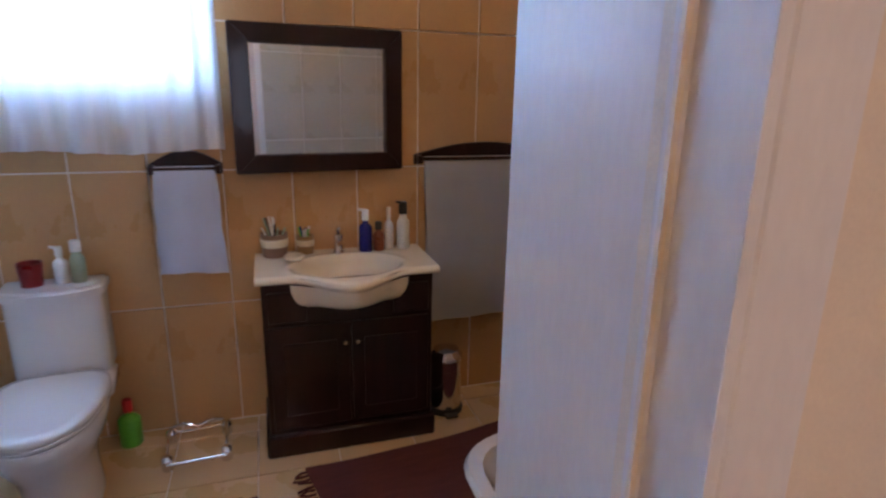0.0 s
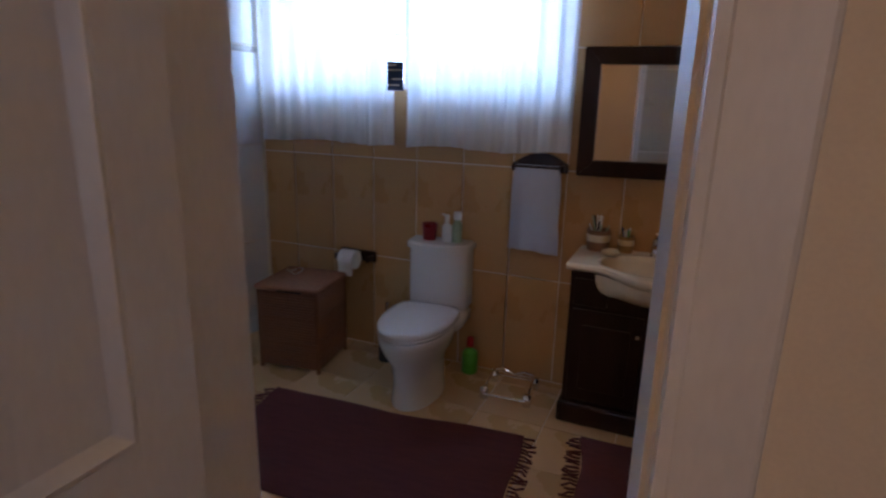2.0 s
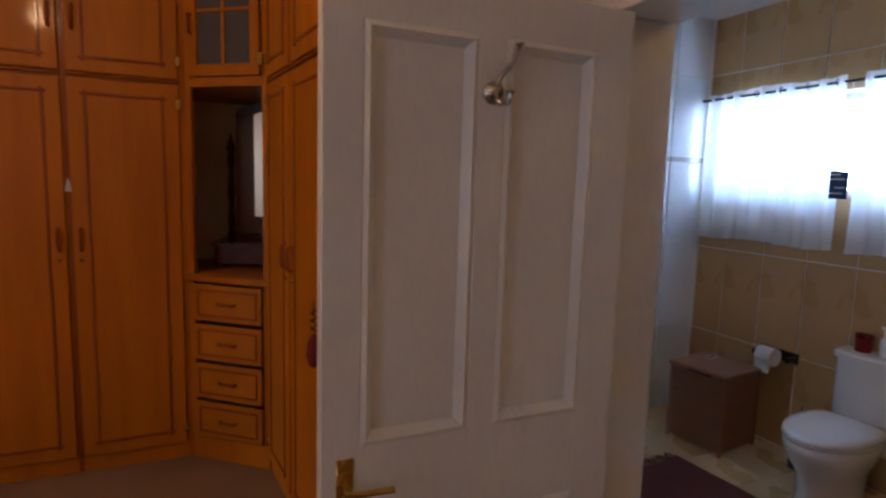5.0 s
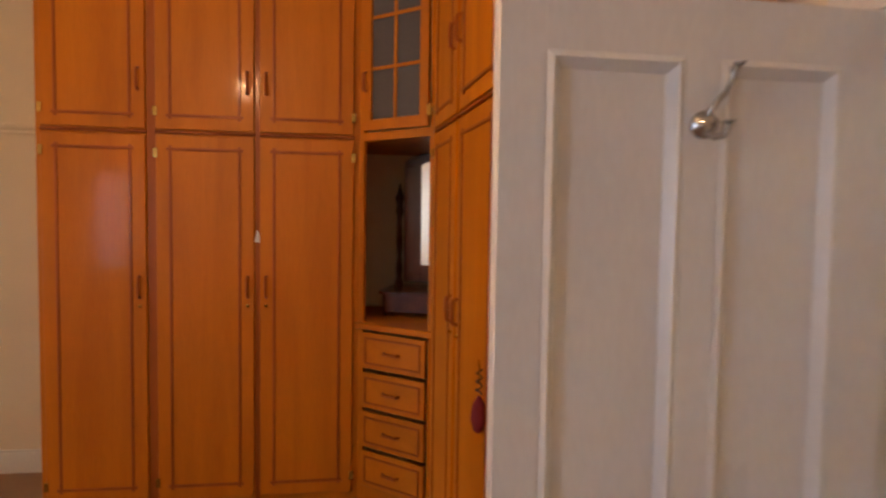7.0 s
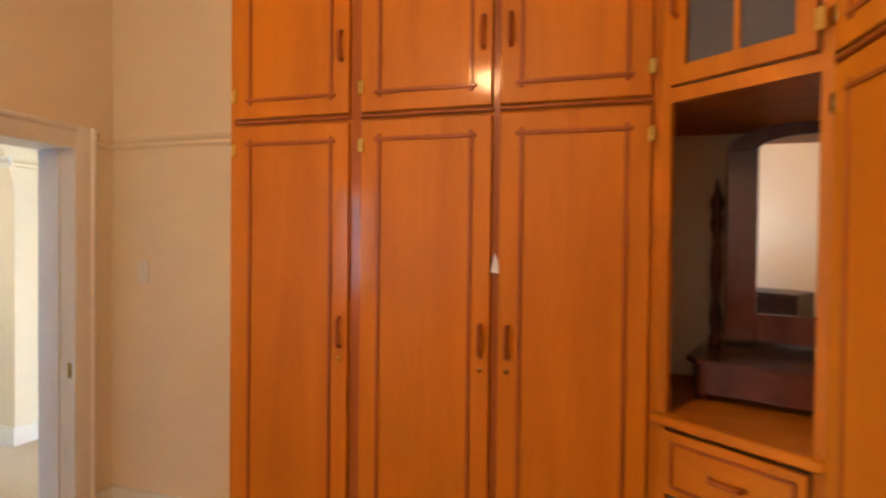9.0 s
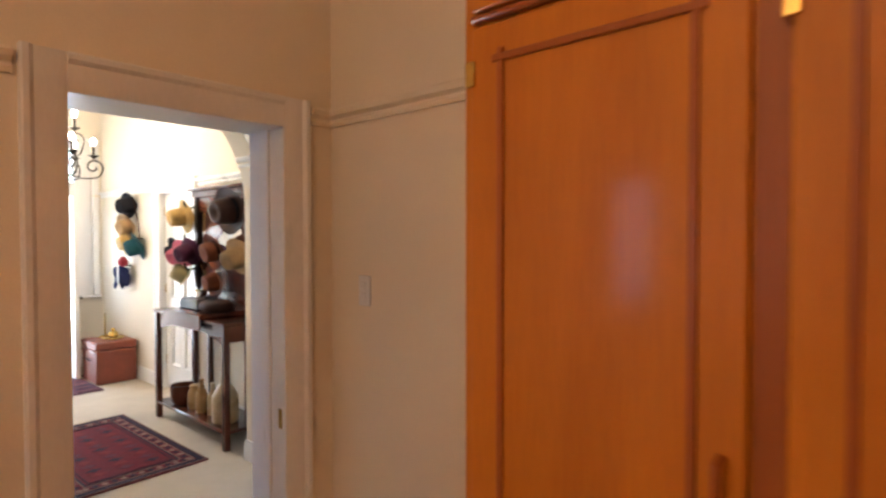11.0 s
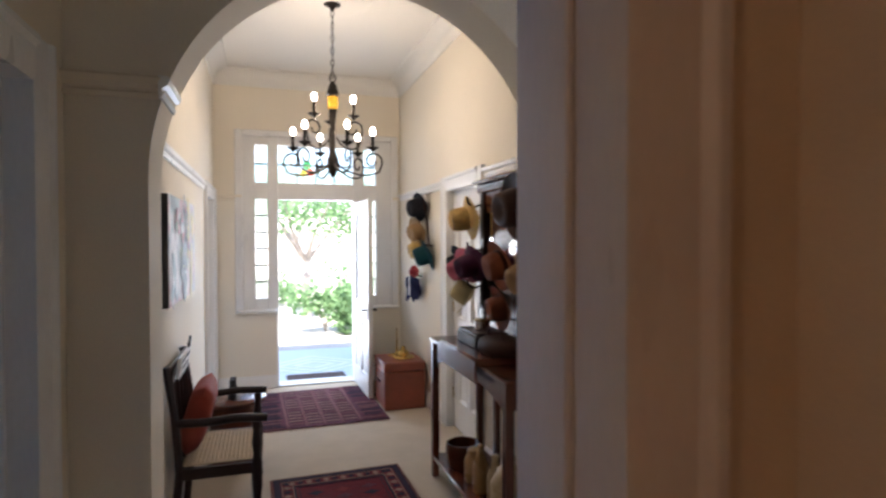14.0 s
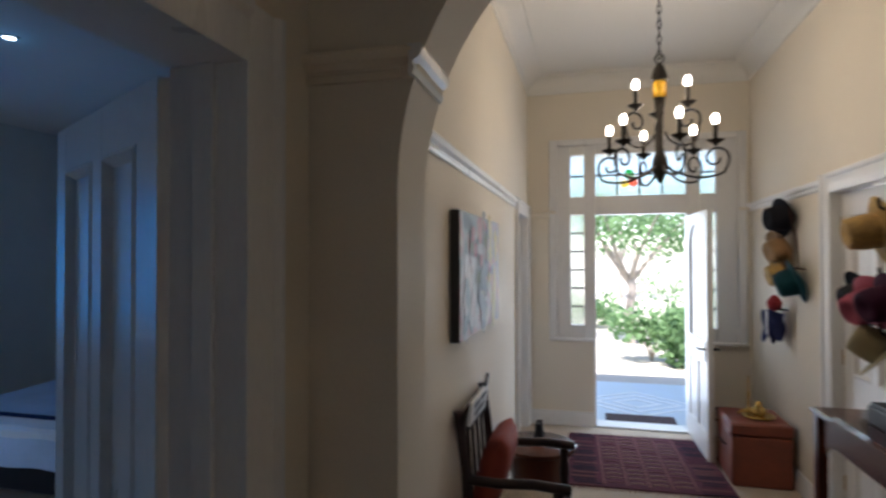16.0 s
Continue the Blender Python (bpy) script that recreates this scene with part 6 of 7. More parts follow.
part("glove_box", box(-3.66, -3.262, -6.32, -5.68, 0.951, 0.99, 0.004), MAHOG_X, st)
part("glove_box_front", box(-3.262, -3.25, -6.32, -5.68, 0.86, 0.985, 0.004), MAHOG_X, st)
for y in (-6.32, -5.68):
    part("middle_leg", box(-3.66, -3.625, y - 0.02, y + 0.02, 0.0, 0.925), MAHOG, st)
panel_door("store_door", "white panel door closed behind the hall stand", 0.742, 2.02, pose(HX0 - 0.05, -7.546, 0, 0, 0, 90))

# trunk with brass
TRUNK = mat("red_brown_leather", (0.22, 0.055, 0.03), 0.5, vary=0.3, scale=7, fine=70, bump=0.4)
tr = thing("storage_trunk", "red-brown leather trunk with worn edges", "trunk", pose(-3.47, -8.37, 0))
part("body", box(-0.20, 0.20, -0.24, 0.24, 0.0, 0.36, 0.012), TRUNK, tr)
part("lid", box(-0.205, 0.205, -0.245, 0.245, 0.365, 0.45, 0.014), TRUNK, tr)
for z in (0.02, 0.33, 0.42):
    part("edge_strip", box(-0.209, 0.209, -0.249, -0.246, z, z + 0.02), BROWNF, tr)
for x in (-0.19, 0.165):
    part("corner_strip", box(x, x + 0.025, -0.2495, -0.2465, 0.04, 0.33), BROWNF, tr)
part("handle", tube([(0.206, -0.06, 0.24), (0.225, -0.05, 0.26), (0.225, 0.05, 0.26), (0.206, 0.06, 0.24)], 0.008), BROWNF, tr)
part("clasp", box(-0.02, 0.02, -0.253, -0.246, 0.34, 0.40, 0.003), BRASS, tr)
orn = thing("brass_ornament", "polished brass lamp base lying among trinkets", "brass ornament", pose(-3.50, -8.34, 0.4505))
part("pan", lathe([(0.09, 0), (0.11, 0.012), (0.105, 0.02), (0.03, 0.012)], seg=24), BRASS, orn)
part("burner", lathe([(0.03, 0.012), (0.055, 0.04), (0.05, 0.07), (0.02, 0.09), (0.028, 0.10), (0.012, 0.12)], seg=20), BRASS, orn)
part("arm", tube([(0.05, 0, 0.03), (0.12, 0.02, 0.05), (0.15, 0.03, 0.03)], 0.008), BRASS, orn)
cst = thing("brass_candlestick", "slender brass candlestick on the trunk", "candlestick", pose(-3.47, -8.50, 0.4505))
part("stick", lathe([(0.05, 0), (0.045, 0.01), (0.012, 0.03), (0.009, 0.12), (0.013, 0.14), (0.007, 0.16), (0.007, 0.26), (0.012, 0.27)], seg=16), BRASS, cst)

# ---------------- painting ----------------
pt = thing("painting", "unframed canvas of loose pale flowers on the wall", "painting")
part("canvas", box(HX1 - 0.045, HX1 - 0.002, -7.16, -6.08, 1.27, 1.86, 0.003), RUBBER, pt, "dark edged stretched canvas")


def art():
    ma = bpy.data.materials.new("painted_canvas")
    ma.use_nodes = True
    nt = ma.node_tree
    p = nt.nodes["Principled BSDF"]
    co = nt.nodes.new("ShaderNodeTexCoord")
    n1 = nt.nodes.new("ShaderNodeTexNoise")
    n1.inputs["Scale"].default_value, n1.inputs["Detail"].default_value, n1.inputs["Distortion"].default_value = 3.2, 5, 1.5
    nt.links.new(co.outputs["Object"], n1.inputs[0])
    ramp = nt.nodes.new("ShaderNodeValToRGB")
    cr = ramp.color_ramp
    cr.elements[0].position, cr.elements[0].color = 0.3, (0.05, 0.07, 0.08, 1)
    cr.elements[1].position, cr.elements[1].color = 0.72, (0.62, 0.55, 0.25, 1)
    for pos, c in ((0.42, (0.22, 0.28, 0.32, 1)), (0.5, (0.40, 0.40, 0.42, 1)), (0.58, (0.45, 0.22, 0.25, 1)), (0.64, (0.45, 0.5, 0.42, 1))):
        e = cr.elements.new(pos)
        e.color = c
    nt.links.new(n1.outputs[0], ramp.inputs[0])
    nt.links.new(ramp.outputs[0], p.inputs["Base Color"])
    p.inputs["Roughness"].default_value = 0.5
    b = nt.nodes.new("ShaderNodeBump")
    b.inputs["Strength"].default_value = 0.2
    nt.links.new(n1.outputs[0], b.inputs["Height"])
    nt.links.new(b.outputs[0], p.inputs["Normal"])
    return ma


part("paint", box(HX1 - 0.048, HX1 - 0.0455, -7.158, -6.082, 1.272, 1.858), art(), pt, "loose painted flowers in grey, pink and yellow")
rp = random.Random(7)
INK = {n: mat("oil_" + n, c, 0.5, vary=0.3, scale=40, bump=0.5) for n, c in (("slate", (0.07, 0.10, 0.14)), ("white", (0.50, 0.48, 0.50)), ("pink", (0.55, 0.25, 0.28)), ("ochre", (0.55, 0.46, 0.16)), ("sage", (0.25, 0.30, 0.19)), ("mist", (0.17, 0.23, 0.28)))}


def stroke(y, z, ry, rz_, colour, lift, lean=0):
    """A dab of paint on the canvas face."""
    pts = [(ry * math.cos(a) * rp.uniform(0.8, 1.1), rz_ * math.sin(a) * rp.uniform(0.8, 1.1)) for a in [i * math.pi / 5 for i in range(10)]]
    part("brush_stroke", move(prism(pts, 0, 0.0012, 'x'), pose(HX1 - 0.0495 - lift, y, z, lean)), INK[colour], pt, smooth=None)


for k in range(12):
    stroke(-7.05 + rp.uniform(0, 0.22), rp.uniform(1.33, 1.8), 0.05, 0.09, rp.choice(("ochre", "ochre", "sage")), 0.0002 * k, rp.uniform(-30, 30))
    stroke(-6.16 - rp.uniform(0, 0.2), rp.uniform(1.33, 1.8), 0.05, 0.09, rp.choice(("mist", "mist", "white")), 0.0002 * k, rp.uniform(-30, 30))
for k in range(9):
    stroke(-6.58 + rp.uniform(-0.11, 0.11), 1.30 + 0.036 * k, 0.07, 0.05, "slate", 0.003 + 0.0002 * k, rp.uniform(-20, 20))
for k in range(22):
    stroke(-6.58 + rp.gauss(0, 0.17), 1.70 + rp.gauss(0, 0.07), rp.uniform(0.025, 0.05), rp.uniform(0.02, 0.04), rp.choice(("white", "pink", "white", "sage", "pink", "mist")), 0.005 + 0.0002 * k, rp.uniform(-60, 60))

# ---------------- armchair and round stool ----------------
CANE = mat("pale_woven_cane", (0.55, 0.43, 0.27), 0.7, vary=0.25, scale=30)
CUSH = mat("rust_red_cushion", (0.30, 0.05, 0.03), 0.9, vary=0.25, scale=8, fine=180, bump=0.4)
ac = thing("armchair", "dark wooden armchair with a woven thong seat", "armchair")
AX0, AX1, AY0, AY1 = -2.18, -1.74, -6.72, -6.13
for y in (AY0, AY1):
    part("front_leg", lathe([(0.018, 0), (0.026, 0.04), (0.018, 0.07), (0.028, 0.12), (0.02, 0.2), (0.028, 0.3), (0.028, 0.42), (0.018, 0.46), (0.026, 0.52), (0.018, 0.58), (0.024, 0.64)], (AX0 + 0.025, y, 0), 14), DARK, ac)
    part("back_leg", tube([(AX1 + 0.01, y, 0), (AX1 - 0.03, y, 0.4), (AX1 - 0.01, y, 0.7), (AX1 + 0.025, y, 0.96)], 0.022, 8), DARK, ac)
    part("arm", tube([(AX1 - 0.015, y, 0.66), (-1.9, y, 0.655), (-2.05, y, 0.665), (AX0 - 0.03, y, 0.655)], 0.022, 10), DARK, ac)
    part("side_rail", box(AX0 + 0.03, AX1 - 0.03, y - 0.014, y + 0.014, 0.36, 0.42, 0.003), DARK, ac)
    part("stretcher", tube([(AX0 + 0.03, y, 0.16), (AX1, y, 0.16)], 0.012), DARK, ac)
for x in (AX0 + 0.025, AX1 - 0.03):
    part("seat_rail", box(x - 0.014, x + 0.014, AY0 + 0.02, AY1 - 0.02, 0.36, 0.42, 0.003), DARK, ac)
for k in range(22):
    y = AY0 + 0.04 + (AY1 - AY0 - 0.08) * k / 21
    part("thong", box(AX0 + 0.03, AX1 - 0.04, y - 0.006, y + 0.006, 0.418, 0.424), CANE, ac, smooth=None)
for k in range(16):
    x = AX0 + 0.05 + (AX1 - AX0 - 0.11) * k / 15
    part("thong", box(x - 0.006, x + 0.006, AY0 + 0.025, AY1 - 0.025, 0.424, 0.428), CANE, ac, smooth=None)
part("crest_rail", box(AX1 - 0.005, AX1 + 0.025, AY0 - 0.02, AY1 + 0.02, 0.86, 0.96, 0.012), DARK, ac)
for k in range(5):
    y = AY0 + 0.08 + (AY1 - AY0 - 0.16) * k / 4
    part("back_slat", tube([(AX1 - 0.03, y, 0.42), (AX1 + 0.0, y, 0.87)], 0.009), DARK, ac)
def pillow(w, h, t):
    """A plump square pad, its thickness along x."""
    bm = bmesh.new()
    n = 12
    for s in (-1, 1):
        vs = [[None] * (n + 1) for _ in range(n + 1)]
        for i in range(n + 1):
            for j in range(n + 1):
                a, b = 2 * i / n - 1, 2 * j / n - 1
                d = ((1 - a ** 4) * (1 - b ** 4)) ** 0.5
                pinch = 1 - 0.06 * (1 - abs(a)) * b * b - 0.06 * (1 - abs(b)) * a * a
                vs[i][j] = bm.verts.new((s * t / 2 * d, w / 2 * a * pinch, h / 2 * b * pinch))
        for i in range(n):
            for j in range(n):
                bm.faces.new((vs[i][j], vs[i + 1][j], vs[i + 1][j + 1], vs[i][j + 1]))
    bmesh.ops.remove_doubles(bm, verts=bm.verts, dist=0.0005)
    return bm


cu = thing("cushion", "rust red cushion leaning on the chair back", "cushion", pose(-1.84, -6.42, 0.635, 0, -16, 0))
part("pad", pillow(0.44, 0.38, 0.14), CUSH, cu, smooth=80)
sgn = thing("painted_plaque", "white painted plaque with dark lettering propped on the chair back", "plaque", pose(AX1 - 0.034, -6.30, 0.955, 0, -8, 0))
part("board", box(-0.008, 0.008, -0.19, 0.19, -0.055, 0.05, 0.002), PAPER, sgn)
for z0, y0, y1 in ((0.012, -0.15, -0.02), (0.012, 0.02, 0.14), (-0.032, -0.12, 0.12)):
    part("lettering", box(-0.0095, -0.0078, y0, y1, z0, z0 + 0.022), RUBBER, sgn)
part("edge", box(-0.01, 0.01, -0.195, 0.195, -0.068, -0.055, 0.002), RUBBER, sgn)
part("silhouette", prism([(-0.20, 0.05), (-0.14, 0.05), (-0.135, 0.075), (-0.15, 0.10), (-0.165, 0.115), (-0.185, 0.105), (-0.19, 0.075)], -0.006, 0.006, 'x'), RUBBER, sgn, "small black cut-out finial")
tb = thing("drum_table", "low round wooden table beyond the chair", "side table", pose(-1.97, -7.22, 0))
part("top", lathe([(0.22, 0.46), (0.235, 0.47), (0.235, 0.49), (0.22, 0.5)], seg=28), MAHOG, tb)
part("drum", lathe([(0.15, 0.0), (0.17, 0.03), (0.16, 0.24), (0.19, 0.46)], seg=28), MAHOG, tb)
bn = thing("binoculars", "pair of black binoculars standing on the round table", "binoculars", pose(-1.98, -7.2, 0.5005))
for y in (-0.035, 0.035):
    part("barrel", lathe([(0.03, 0), (0.03, 0.06), (0.022, 0.08), (0.022, 0.13)], (0, y, 0), 14), RUBBER, bn)
part("bridge", box(-0.01, 0.01, -0.03, 0.03, 0.05, 0.08), RUBBER, bn)

# ---------------- far bedroom through the second doorway ----------------
wall("wall_far_bedroom", [(3.4, 3.6, -8.8, -3.65, 0, 3.0), (-1.47, 3.4, -9.0, -8.8, 0, 3.0)], mat("cool_white_plaster", (0.62, 0.66, 0.66), 0.9, vary=0.05), "pale plastered walls of the far bedroom")
structure("ceiling_far_bedroom", box(-1.47, 3.6, -9.0, -3.65, 3.0, 3.1), CEILING, "white ceiling of the far bedroom", "ceiling")
structure("floor_far_bedroom", box(-1.40, 3.6, -9.0, -3.65, -0.1, -0.001), CARPET, "cream carpet of the far bedroom", "carpet")
strip("trim_rail_far_bedroom", (-1.49, -8.8), (3.4, -8.8), (0, 1), rail_profile(2.09), WHITE, RL, "picture rail")
panel_door("far_bedroom_door", "white panel door standing open into a dim bedroom", 0.765, 2.02, pose(-1.462, -4.655, 0, 0, 0, -28.5) @ pose(0, -0.0, 0))
bed = thing("double_bed", "made bed with a pale blue patterned cover", "bed", pose(1.45, -7.62, 0))
part("base", box(-0.8, 0.8, -1.0, 1.0, 0.08, 0.32, 0.02), DARK, bed)
part("mattress", box(-0.8, 0.8, -1.0, 1.0, 0.32, 0.54, 0.05), PALE, bed)
COVER = mat("pale_blue_bedcover", (0.50, 0.58, 0.66), 0.9, vary=0.25, scale=3, fine=160, bump=0.4)
part("cover", thick(grid(20, 20, lambda u, v: Vector((-0.86 + 1.72 * u, -1.06 + 2.12 * v, 0.575 - 0.30 * (max(0, abs(u - 0.5) - 0.46) / 0.04) - (0.30 * max(0, abs(v - 0.5) - 0.47) / 0.03) + 0.008 * math.sin(u * 21 + v * 13)))), 0.01), COVER, bed, smooth=60)
for x in (-0.4, 0.4):
    part("pillow", move(pillow(0.65, 0.42, 0.16), pose(x, -0.78, 0.66) @ pose(0, 0, 0, 0, 90, 0) @ pose(0, 0, 0, 90, 0, 0)), PALE, bed, smooth=80)
for x in (-0.75, 0.75):
    for y in (-0.95, 0.95):
        part("foot", box(x - 0.04, x + 0.04, y - 0.04, y + 0.04, 0, 0.08), DARK, bed)
thr = thing("bed_runner", "narrow dark runner along the foot of the pale bed", "bed runner")
part("cloth", thick(grid(20, 4, lambda u, v: Vector((0.57 + 1.76 * u, -6.66 + 0.05 * v, 0.597 - (0.26 * max(0, abs(u - 0.5) - 0.44) / 0.06)))), 0.012), NAVYF, thr)
lm = thing("bedside_lamp", "small bedside lamp with a brown shade", "table lamp", pose(2.72, -8.45, 0))
part("stand", lathe([(0.22, 0), (0.22, 0.52), (0.2, 0.55)], seg=20), DARK, lm)
part("stem", lathe([(0.06, 0.55), (0.02, 0.6), (0.02, 0.85)], seg=14), DARK, lm)
part("shade", lathe([(0.19, 0.82), (0.10, 1.05), (0.098, 1.05), (0.188, 0.82)], seg=24), mat("tan_shade", (0.35, 0.22, 0.13), 0.8), lm)

# small lit downlight in the far bedroom's ceiling
dl = thing("downlight", "small round lit downlight in the bedroom ceiling", "downlight", pose(1.13, -6.31, 3.0))
part("ring", lathe([(0.035, 0.0), (0.035, -0.012), (0.05, -0.012), (0.055, 0.0)], seg=24), WHITE, dl)
part("lens", lathe([(0.002, -0.006), (0.034, -0.005), (0.034, -0.001), (0.002, -0.001)], seg=20), glow("lit_downlight_lens", (0.8, 0.92, 1.0), 3.0), dl, "glowing frosted lens")

# ---------------- outside ----------------
SOIL = mat("pale_garden_paving", (0.42, 0.38, 0.31), 0.9, vary=0.2, scale=1.5, fine=40, bump=0.4)
structure("ground", box(-400, 400, -900, -9.6, -0.5, -0.22), SOIL, "pale sunlit garden ground", "ground")
structure("ground_back", box(-400, 400, 3.2, 400, -0.5, -0.22), SOIL, "pale garden ground behind the house", "ground")
PORCH = mat("grey_blue_porch_tile", (0.52, 0.60, 0.66), 0.4, vary=0.10, scale=5, fine=60)
porch = structure("porch", box(-4.6, -1.0, -11.6, -9.58, -0.23, -0.03), PORCH, "grey-blue tiled porch floor with a pale diamond", "porch")
PALET = mat("pale_porch_tile", (0.74, 0.77, 0.78), 0.4, vary=0.1, scale=6)
for k, s in enumerate((0.72, 0.5, 0.28)):
    for q in range(4):
        a = [(s, 0), (0, s), (-s, 0), (0, -s)]
        (xa, ya), (xb, yb) = a[q], a[(q + 1) % 4]
        i = (s - 0.08) / s
        part("diamond_tile", prism([(-2.8 + xa, -10.5 + ya * 0.8), (-2.8 + xb, -10.5 + yb * 0.8), (-2.8 + xb * i, -10.5 + yb * i * 0.8), (-2.8 + xa * i, -10.5 + ya * i * 0.8)], -0.029, -0.026, 'z'), PALET, porch)
# slab out of view, added so the porch floor lies in shade
wall("porch_shade_slab", [(-4.6, -1.0, -11.4, -9.95, 2.95, 3.1)], CEILING, "unseen white slab added to shade the porch")
mt = thing("doormat", "dark brown bristle doormat outside the front door", "doormat", pose(-2.78, -9.78, -0.03))
part("bristles", box(-0.34, 0.34, -0.14, 0.14, 0.0, 0.025, 0.006), mat("dark_bristle", (0.06, 0.03, 0.025), 0.95, vary=0.4, scale=40, fine=300, bump=1.0), mt)
LEAF = cloth("sunlit_leaf", (0.17, 0.28, 0.13), 0.5)
BARK = mat("grey_bark", (0.30, 0.26, 0.22), 0.9, vary=0.35, scale=12, fine=50, bump=1.0)


def leaves(bm, rnd, centre, radius, count, size):
    for _ in range(count):
        d = Vector((rnd.gauss(0, 1), rnd.gauss(0, 1), rnd.gauss(0, 0.8)))
        d = d.normalized() * radius * rnd.random() ** 0.4
        c = Vector(centre) + d
        a = Vector((rnd.uniform(-1, 1), rnd.uniform(-1, 1), rnd.uniform(-0.4, 1))).normalized() * size * rnd.uniform(0.6, 1.3)
        b = a.cross(Vector((rnd.uniform(-1, 1), rnd.uniform(-1, 1), rnd.uniform(-1, 1)))).normalized() * size * 0.35
        vs = [bm.verts.new(p) for p in (c, c + a * 0.5 + b, c + a, c + a * 0.5 - b)]
        bm.faces.new(vs)


def bush(name, label, x, y, r, h, seed):
    rnd = random.Random(seed)
    b = thing(name, label, "shrub", pose(x, y, -0.22))
    bm = bmesh.new()
    for k in range(7):
        leaves(bm, rnd, (rnd.uniform(-r, r) * 0.7, rnd.uniform(-r, r) * 0.7, h * rnd.uniform(0.25, 0.75)), r * 0.5, 230, 0.13)
    part("foliage", bm, LEAF, b, smooth=None)
    for k in range(6):
        part("stem", tube([(0, 0, 0), (rnd.uniform(-r, r) * 0.5, rnd.uniform(-r, r) * 0.5, h * 0.7)], 0.02, 6, 0.006), BARK, b)
    return b


bush("garden_shrub", "bright green leafy shrub in the sun", -3.35, -14.4, 0.75, 1.0, 1)
bush("garden_shrub", "bright green leafy shrub in the sun", -2.2, -19.5, 0.9, 1.0, 2)
bush("garden_shrub", "large green hedge shrub at the garden edge", -5.2, -20.0, 1.6, 1.8, 3)
bush("garden_shrub", "large green hedge shrub at the garden edge", -0.2, -22.0, 1.6, 1.8, 4)


def tree(x, y, h, seed):
    rnd = random.Random(seed)
    t = thing("garden_tree", "slender forked tree with light airy foliage", "tree", pose(x, y, -0.22))
    part("trunk", tube([(0, 0, 0), (0.05, 0, 0.6), (-0.02, 0.05, 1.2), (0.03, 0, 1.5)], 0.12, 10, 0.09), BARK, t)
    bm = bmesh.new()
    for k in range(7):
        a = k * 0.9 + rnd.uniform(-0.3, 0.3)
        p1 = Vector((0.5 * math.cos(a), 0.5 * math.sin(a), h * 0.55))
        p2 = Vector((1.1 * math.cos(a + 0.2), 1.1 * math.sin(a + 0.2), h * rnd.uniform(0.7, 0.95)))
        part("limb", tube([(0.03, 0, 1.3), p1, p2], 0.06, 8, 0.015), BARK, t)
        leaves(bm, rnd, p2, 0.75, 190, 0.14)
        leaves(bm, rnd, (p1 + p2) / 2, 0.55, 100, 0.13)
    part("crown", bm, LEAF, t, smooth=None)
    return t


tree(-3.15, -16.5, 3.6, 5)
tree(-6.5, -24.0, 5.0, 6)
tree(0.5, -27.0, 5.5, 7)
tree(-3.6, -30.0, 6.0, 8)

# ---------------- wall and floor tiles, piece by piece ----------------


def tile_mesh(nm, w, h, material, d=0.008):
    return mesh_of(box(-w / 2, w / 2, -d, 0, -h / 2, h / 2, 0.0015), nm, material)


TW, TH, GAP = 0.28, 0.583, 0.0065
north = bpy.data.objects["wall_bath_north"]
base = tile_mesh("tile", TW - GAP, TH - GAP, TILE)
half = {}


def lay(me, parent, m):
    ob = new("tile", me)
    ob.parent = parent
    ob.matrix_world = m


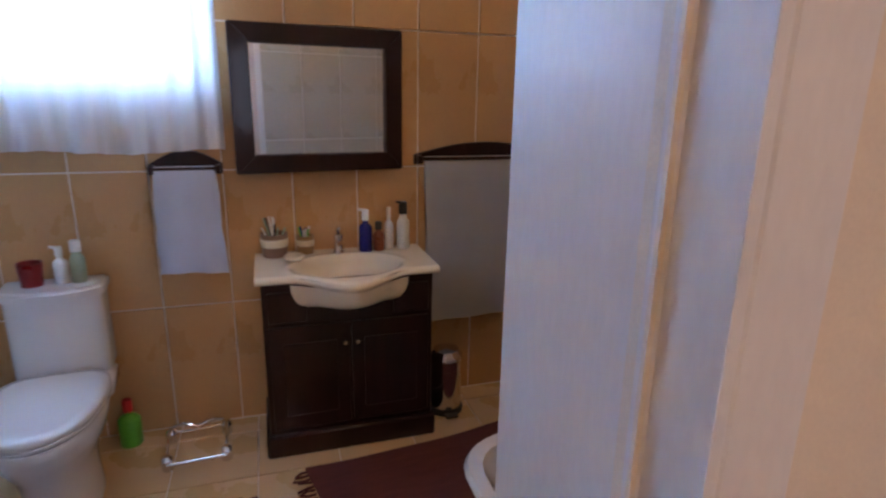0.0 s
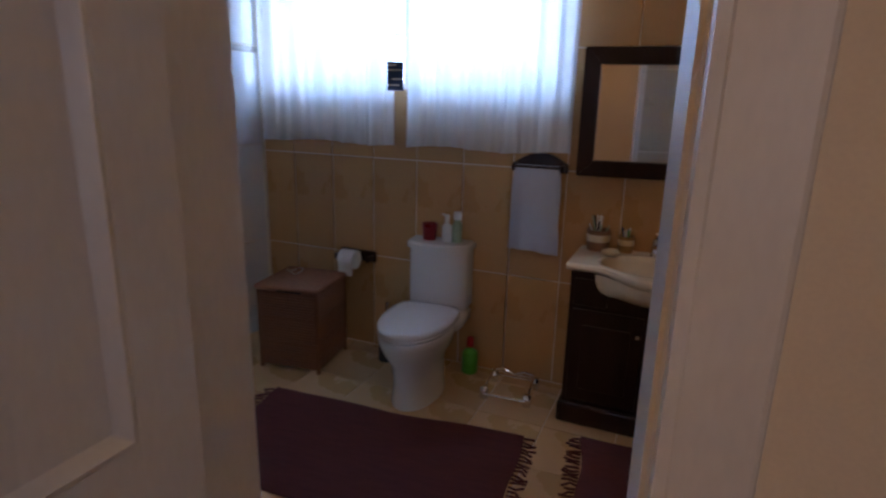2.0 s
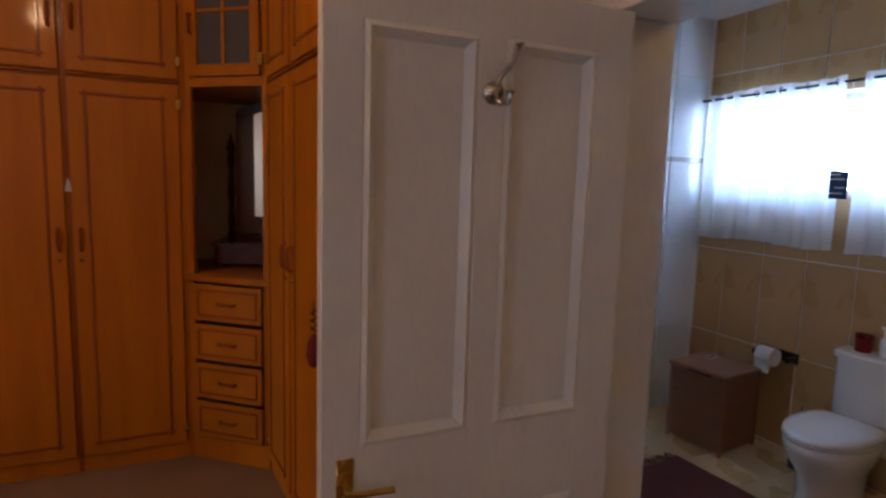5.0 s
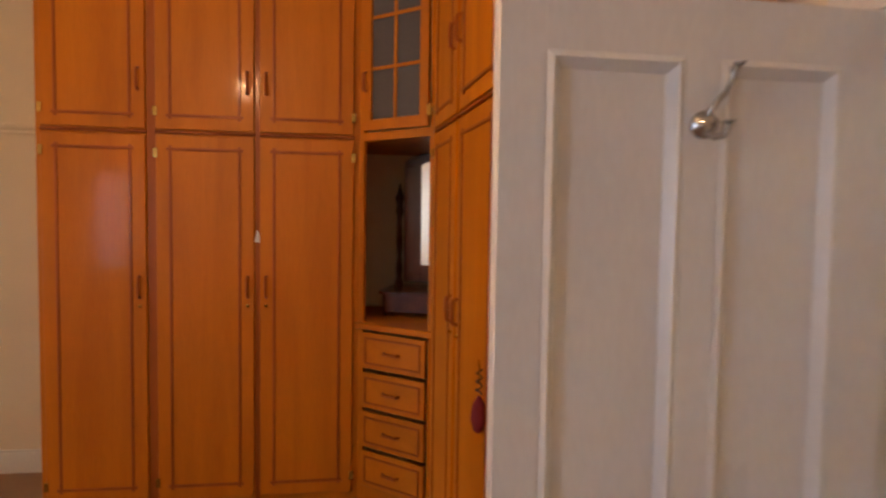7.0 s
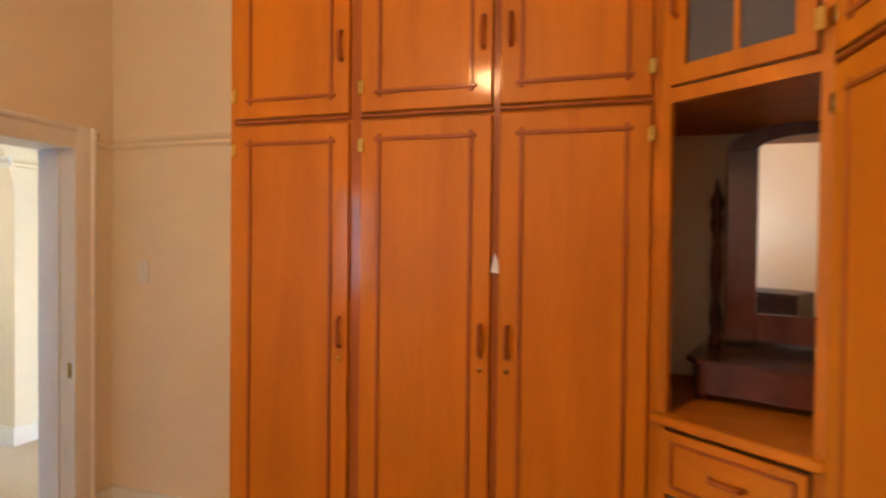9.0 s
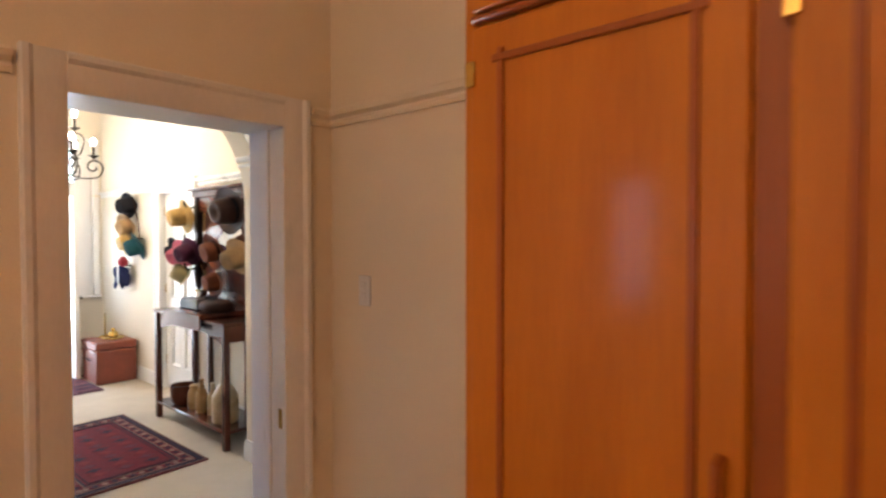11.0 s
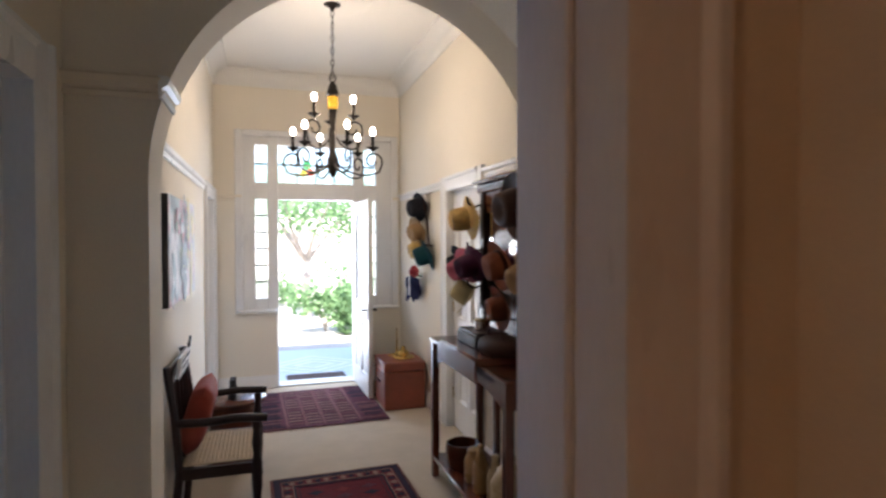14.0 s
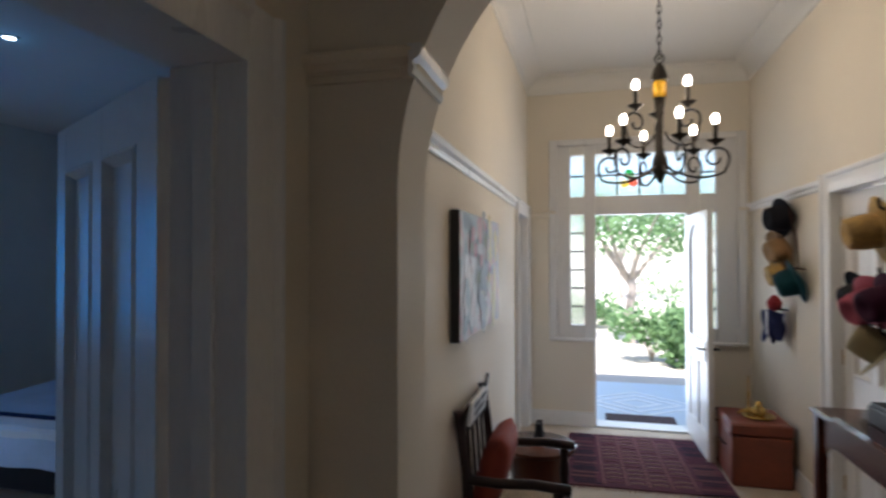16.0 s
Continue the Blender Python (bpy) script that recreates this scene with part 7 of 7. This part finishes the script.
z_rows = [-0.583 / 2 + 0.577 + k * TH for k in range(5)]
for k in range(-7, 9):
    cx = 0.046 + TW * (k + 0.5)
    for zc in z_rows:
        z0, z1, x0, x1 = max(zc - TH / 2, 0.0), min(zc + TH / 2, 2.7), max(cx - TW / 2, BX0), min(cx + TW / 2, BX1)
        if x1 - x0 < 0.03 or z1 - z0 < 0.03:
            continue
        # cut round the window
        pieces = [(x0, x1, z0, z1)]
        if x1 > -1.80 and x0 < 0.0 and z1 > 1.54 and z0 < 2.12:
            pieces = []
            if z0 < 1.54:
                pieces.append((x0, x1, z0, 1.54))
            if z1 > 2.12:
                pieces.append((x0, x1, 2.12, z1))
            if x0 < -1.80 < x1:
                pieces.append((x0, -1.80, max(z0, 1.54), min(z1, 2.12)))
            if x0 < 0.0 < x1:
                pieces.append((0.0, x1, max(z0, 1.54), min(z1, 2.12)))
        for a, b, lo, hi in pieces:
            w, h = round(b - a - GAP, 3), round(hi - lo - GAP, 3)
            if w < 0.02 or h < 0.02:
                continue
            if (w, h) not in half:
                half[(w, h)] = tile_mesh("tile", w, h, TILE)
            lay(half[(w, h)], north, pose((a + b) / 2, BY1 + 0.008, (lo + hi) / 2))
# white tiles of the side wall, with a thin beige border course
west = bpy.data.objects["wall_bath_west"]
BORDER = mat("grey_beige_border_tile", (0.35, 0.32, 0.28), 0.3)
rows = [(0.0, 0.6, WHITE_TILE), (0.6, 1.2, WHITE_TILE), (1.2, 1.735, WHITE_TILE), (1.735, 1.775, BORDER), (1.775, 2.3, WHITE_TILE), (2.3, 2.7, WHITE_TILE)]
meshes = [tile_mesh("tile", 0.3 - GAP, hi - lo - GAP, m_) for lo, hi, m_ in rows]
for j in range(7):
    y = 0.80 + 0.3 * j
    for (lo, hi, _), me in zip(rows, meshes):
        if y + 0.15 < BY1:
            lay(me, west, pose(BX0 - 0.008, y, (lo + hi) / 2, 0, 0, 90))
# thick wall, bathroom side
south = bpy.data.objects["wall_bath_south"]
PALE_TILE = mat("pale_stone_tile", (0.55, 0.50, 0.40), 0.3, vary=0.05, scale=3, fine=60, bump=0.03, per_piece=0.04)
pale = {}
for k in range(5):
    for zc in z_rows:
        z0, z1 = max(zc - TH / 2, 0), min(zc + TH / 2, 2.7)
        h = round(z1 - z0 - GAP, 3)
        if h not in pale:
            pale[h] = tile_mesh("tile", TW - GAP, h, PALE_TILE)
        lay(pale[h], south, pose(0.605 + TW * (k + 0.5), 1.032, (z0 + z1) / 2, 0, 0, 180))
# floor
fme = mesh_of(box(-0.163, 0.163, -0.163, 0.163, -0.006, 0, 0.0015), "tile", FLOOR_TILE)
edge_me = mesh_of(box(-0.163, 0.163, -(BY1 - 2.65) / 2, (BY1 - 2.65) / 2, -0.006, 0, 0.0015), "tile", FLOOR_TILE)
for i in range(13):
    for j in range(7):
        x, y = -1.70 + i * 0.33, 0.83 + j * 0.33
        if x < BX1 - 0.1:
            ob = new("floor_tile", fme if y < BY1 - 0.1 else edge_me)
            ob.parent = floor_bath
            ob.location = (x, y if y < BY1 - 0.1 else (2.649 + BY1) / 2, 0.0)
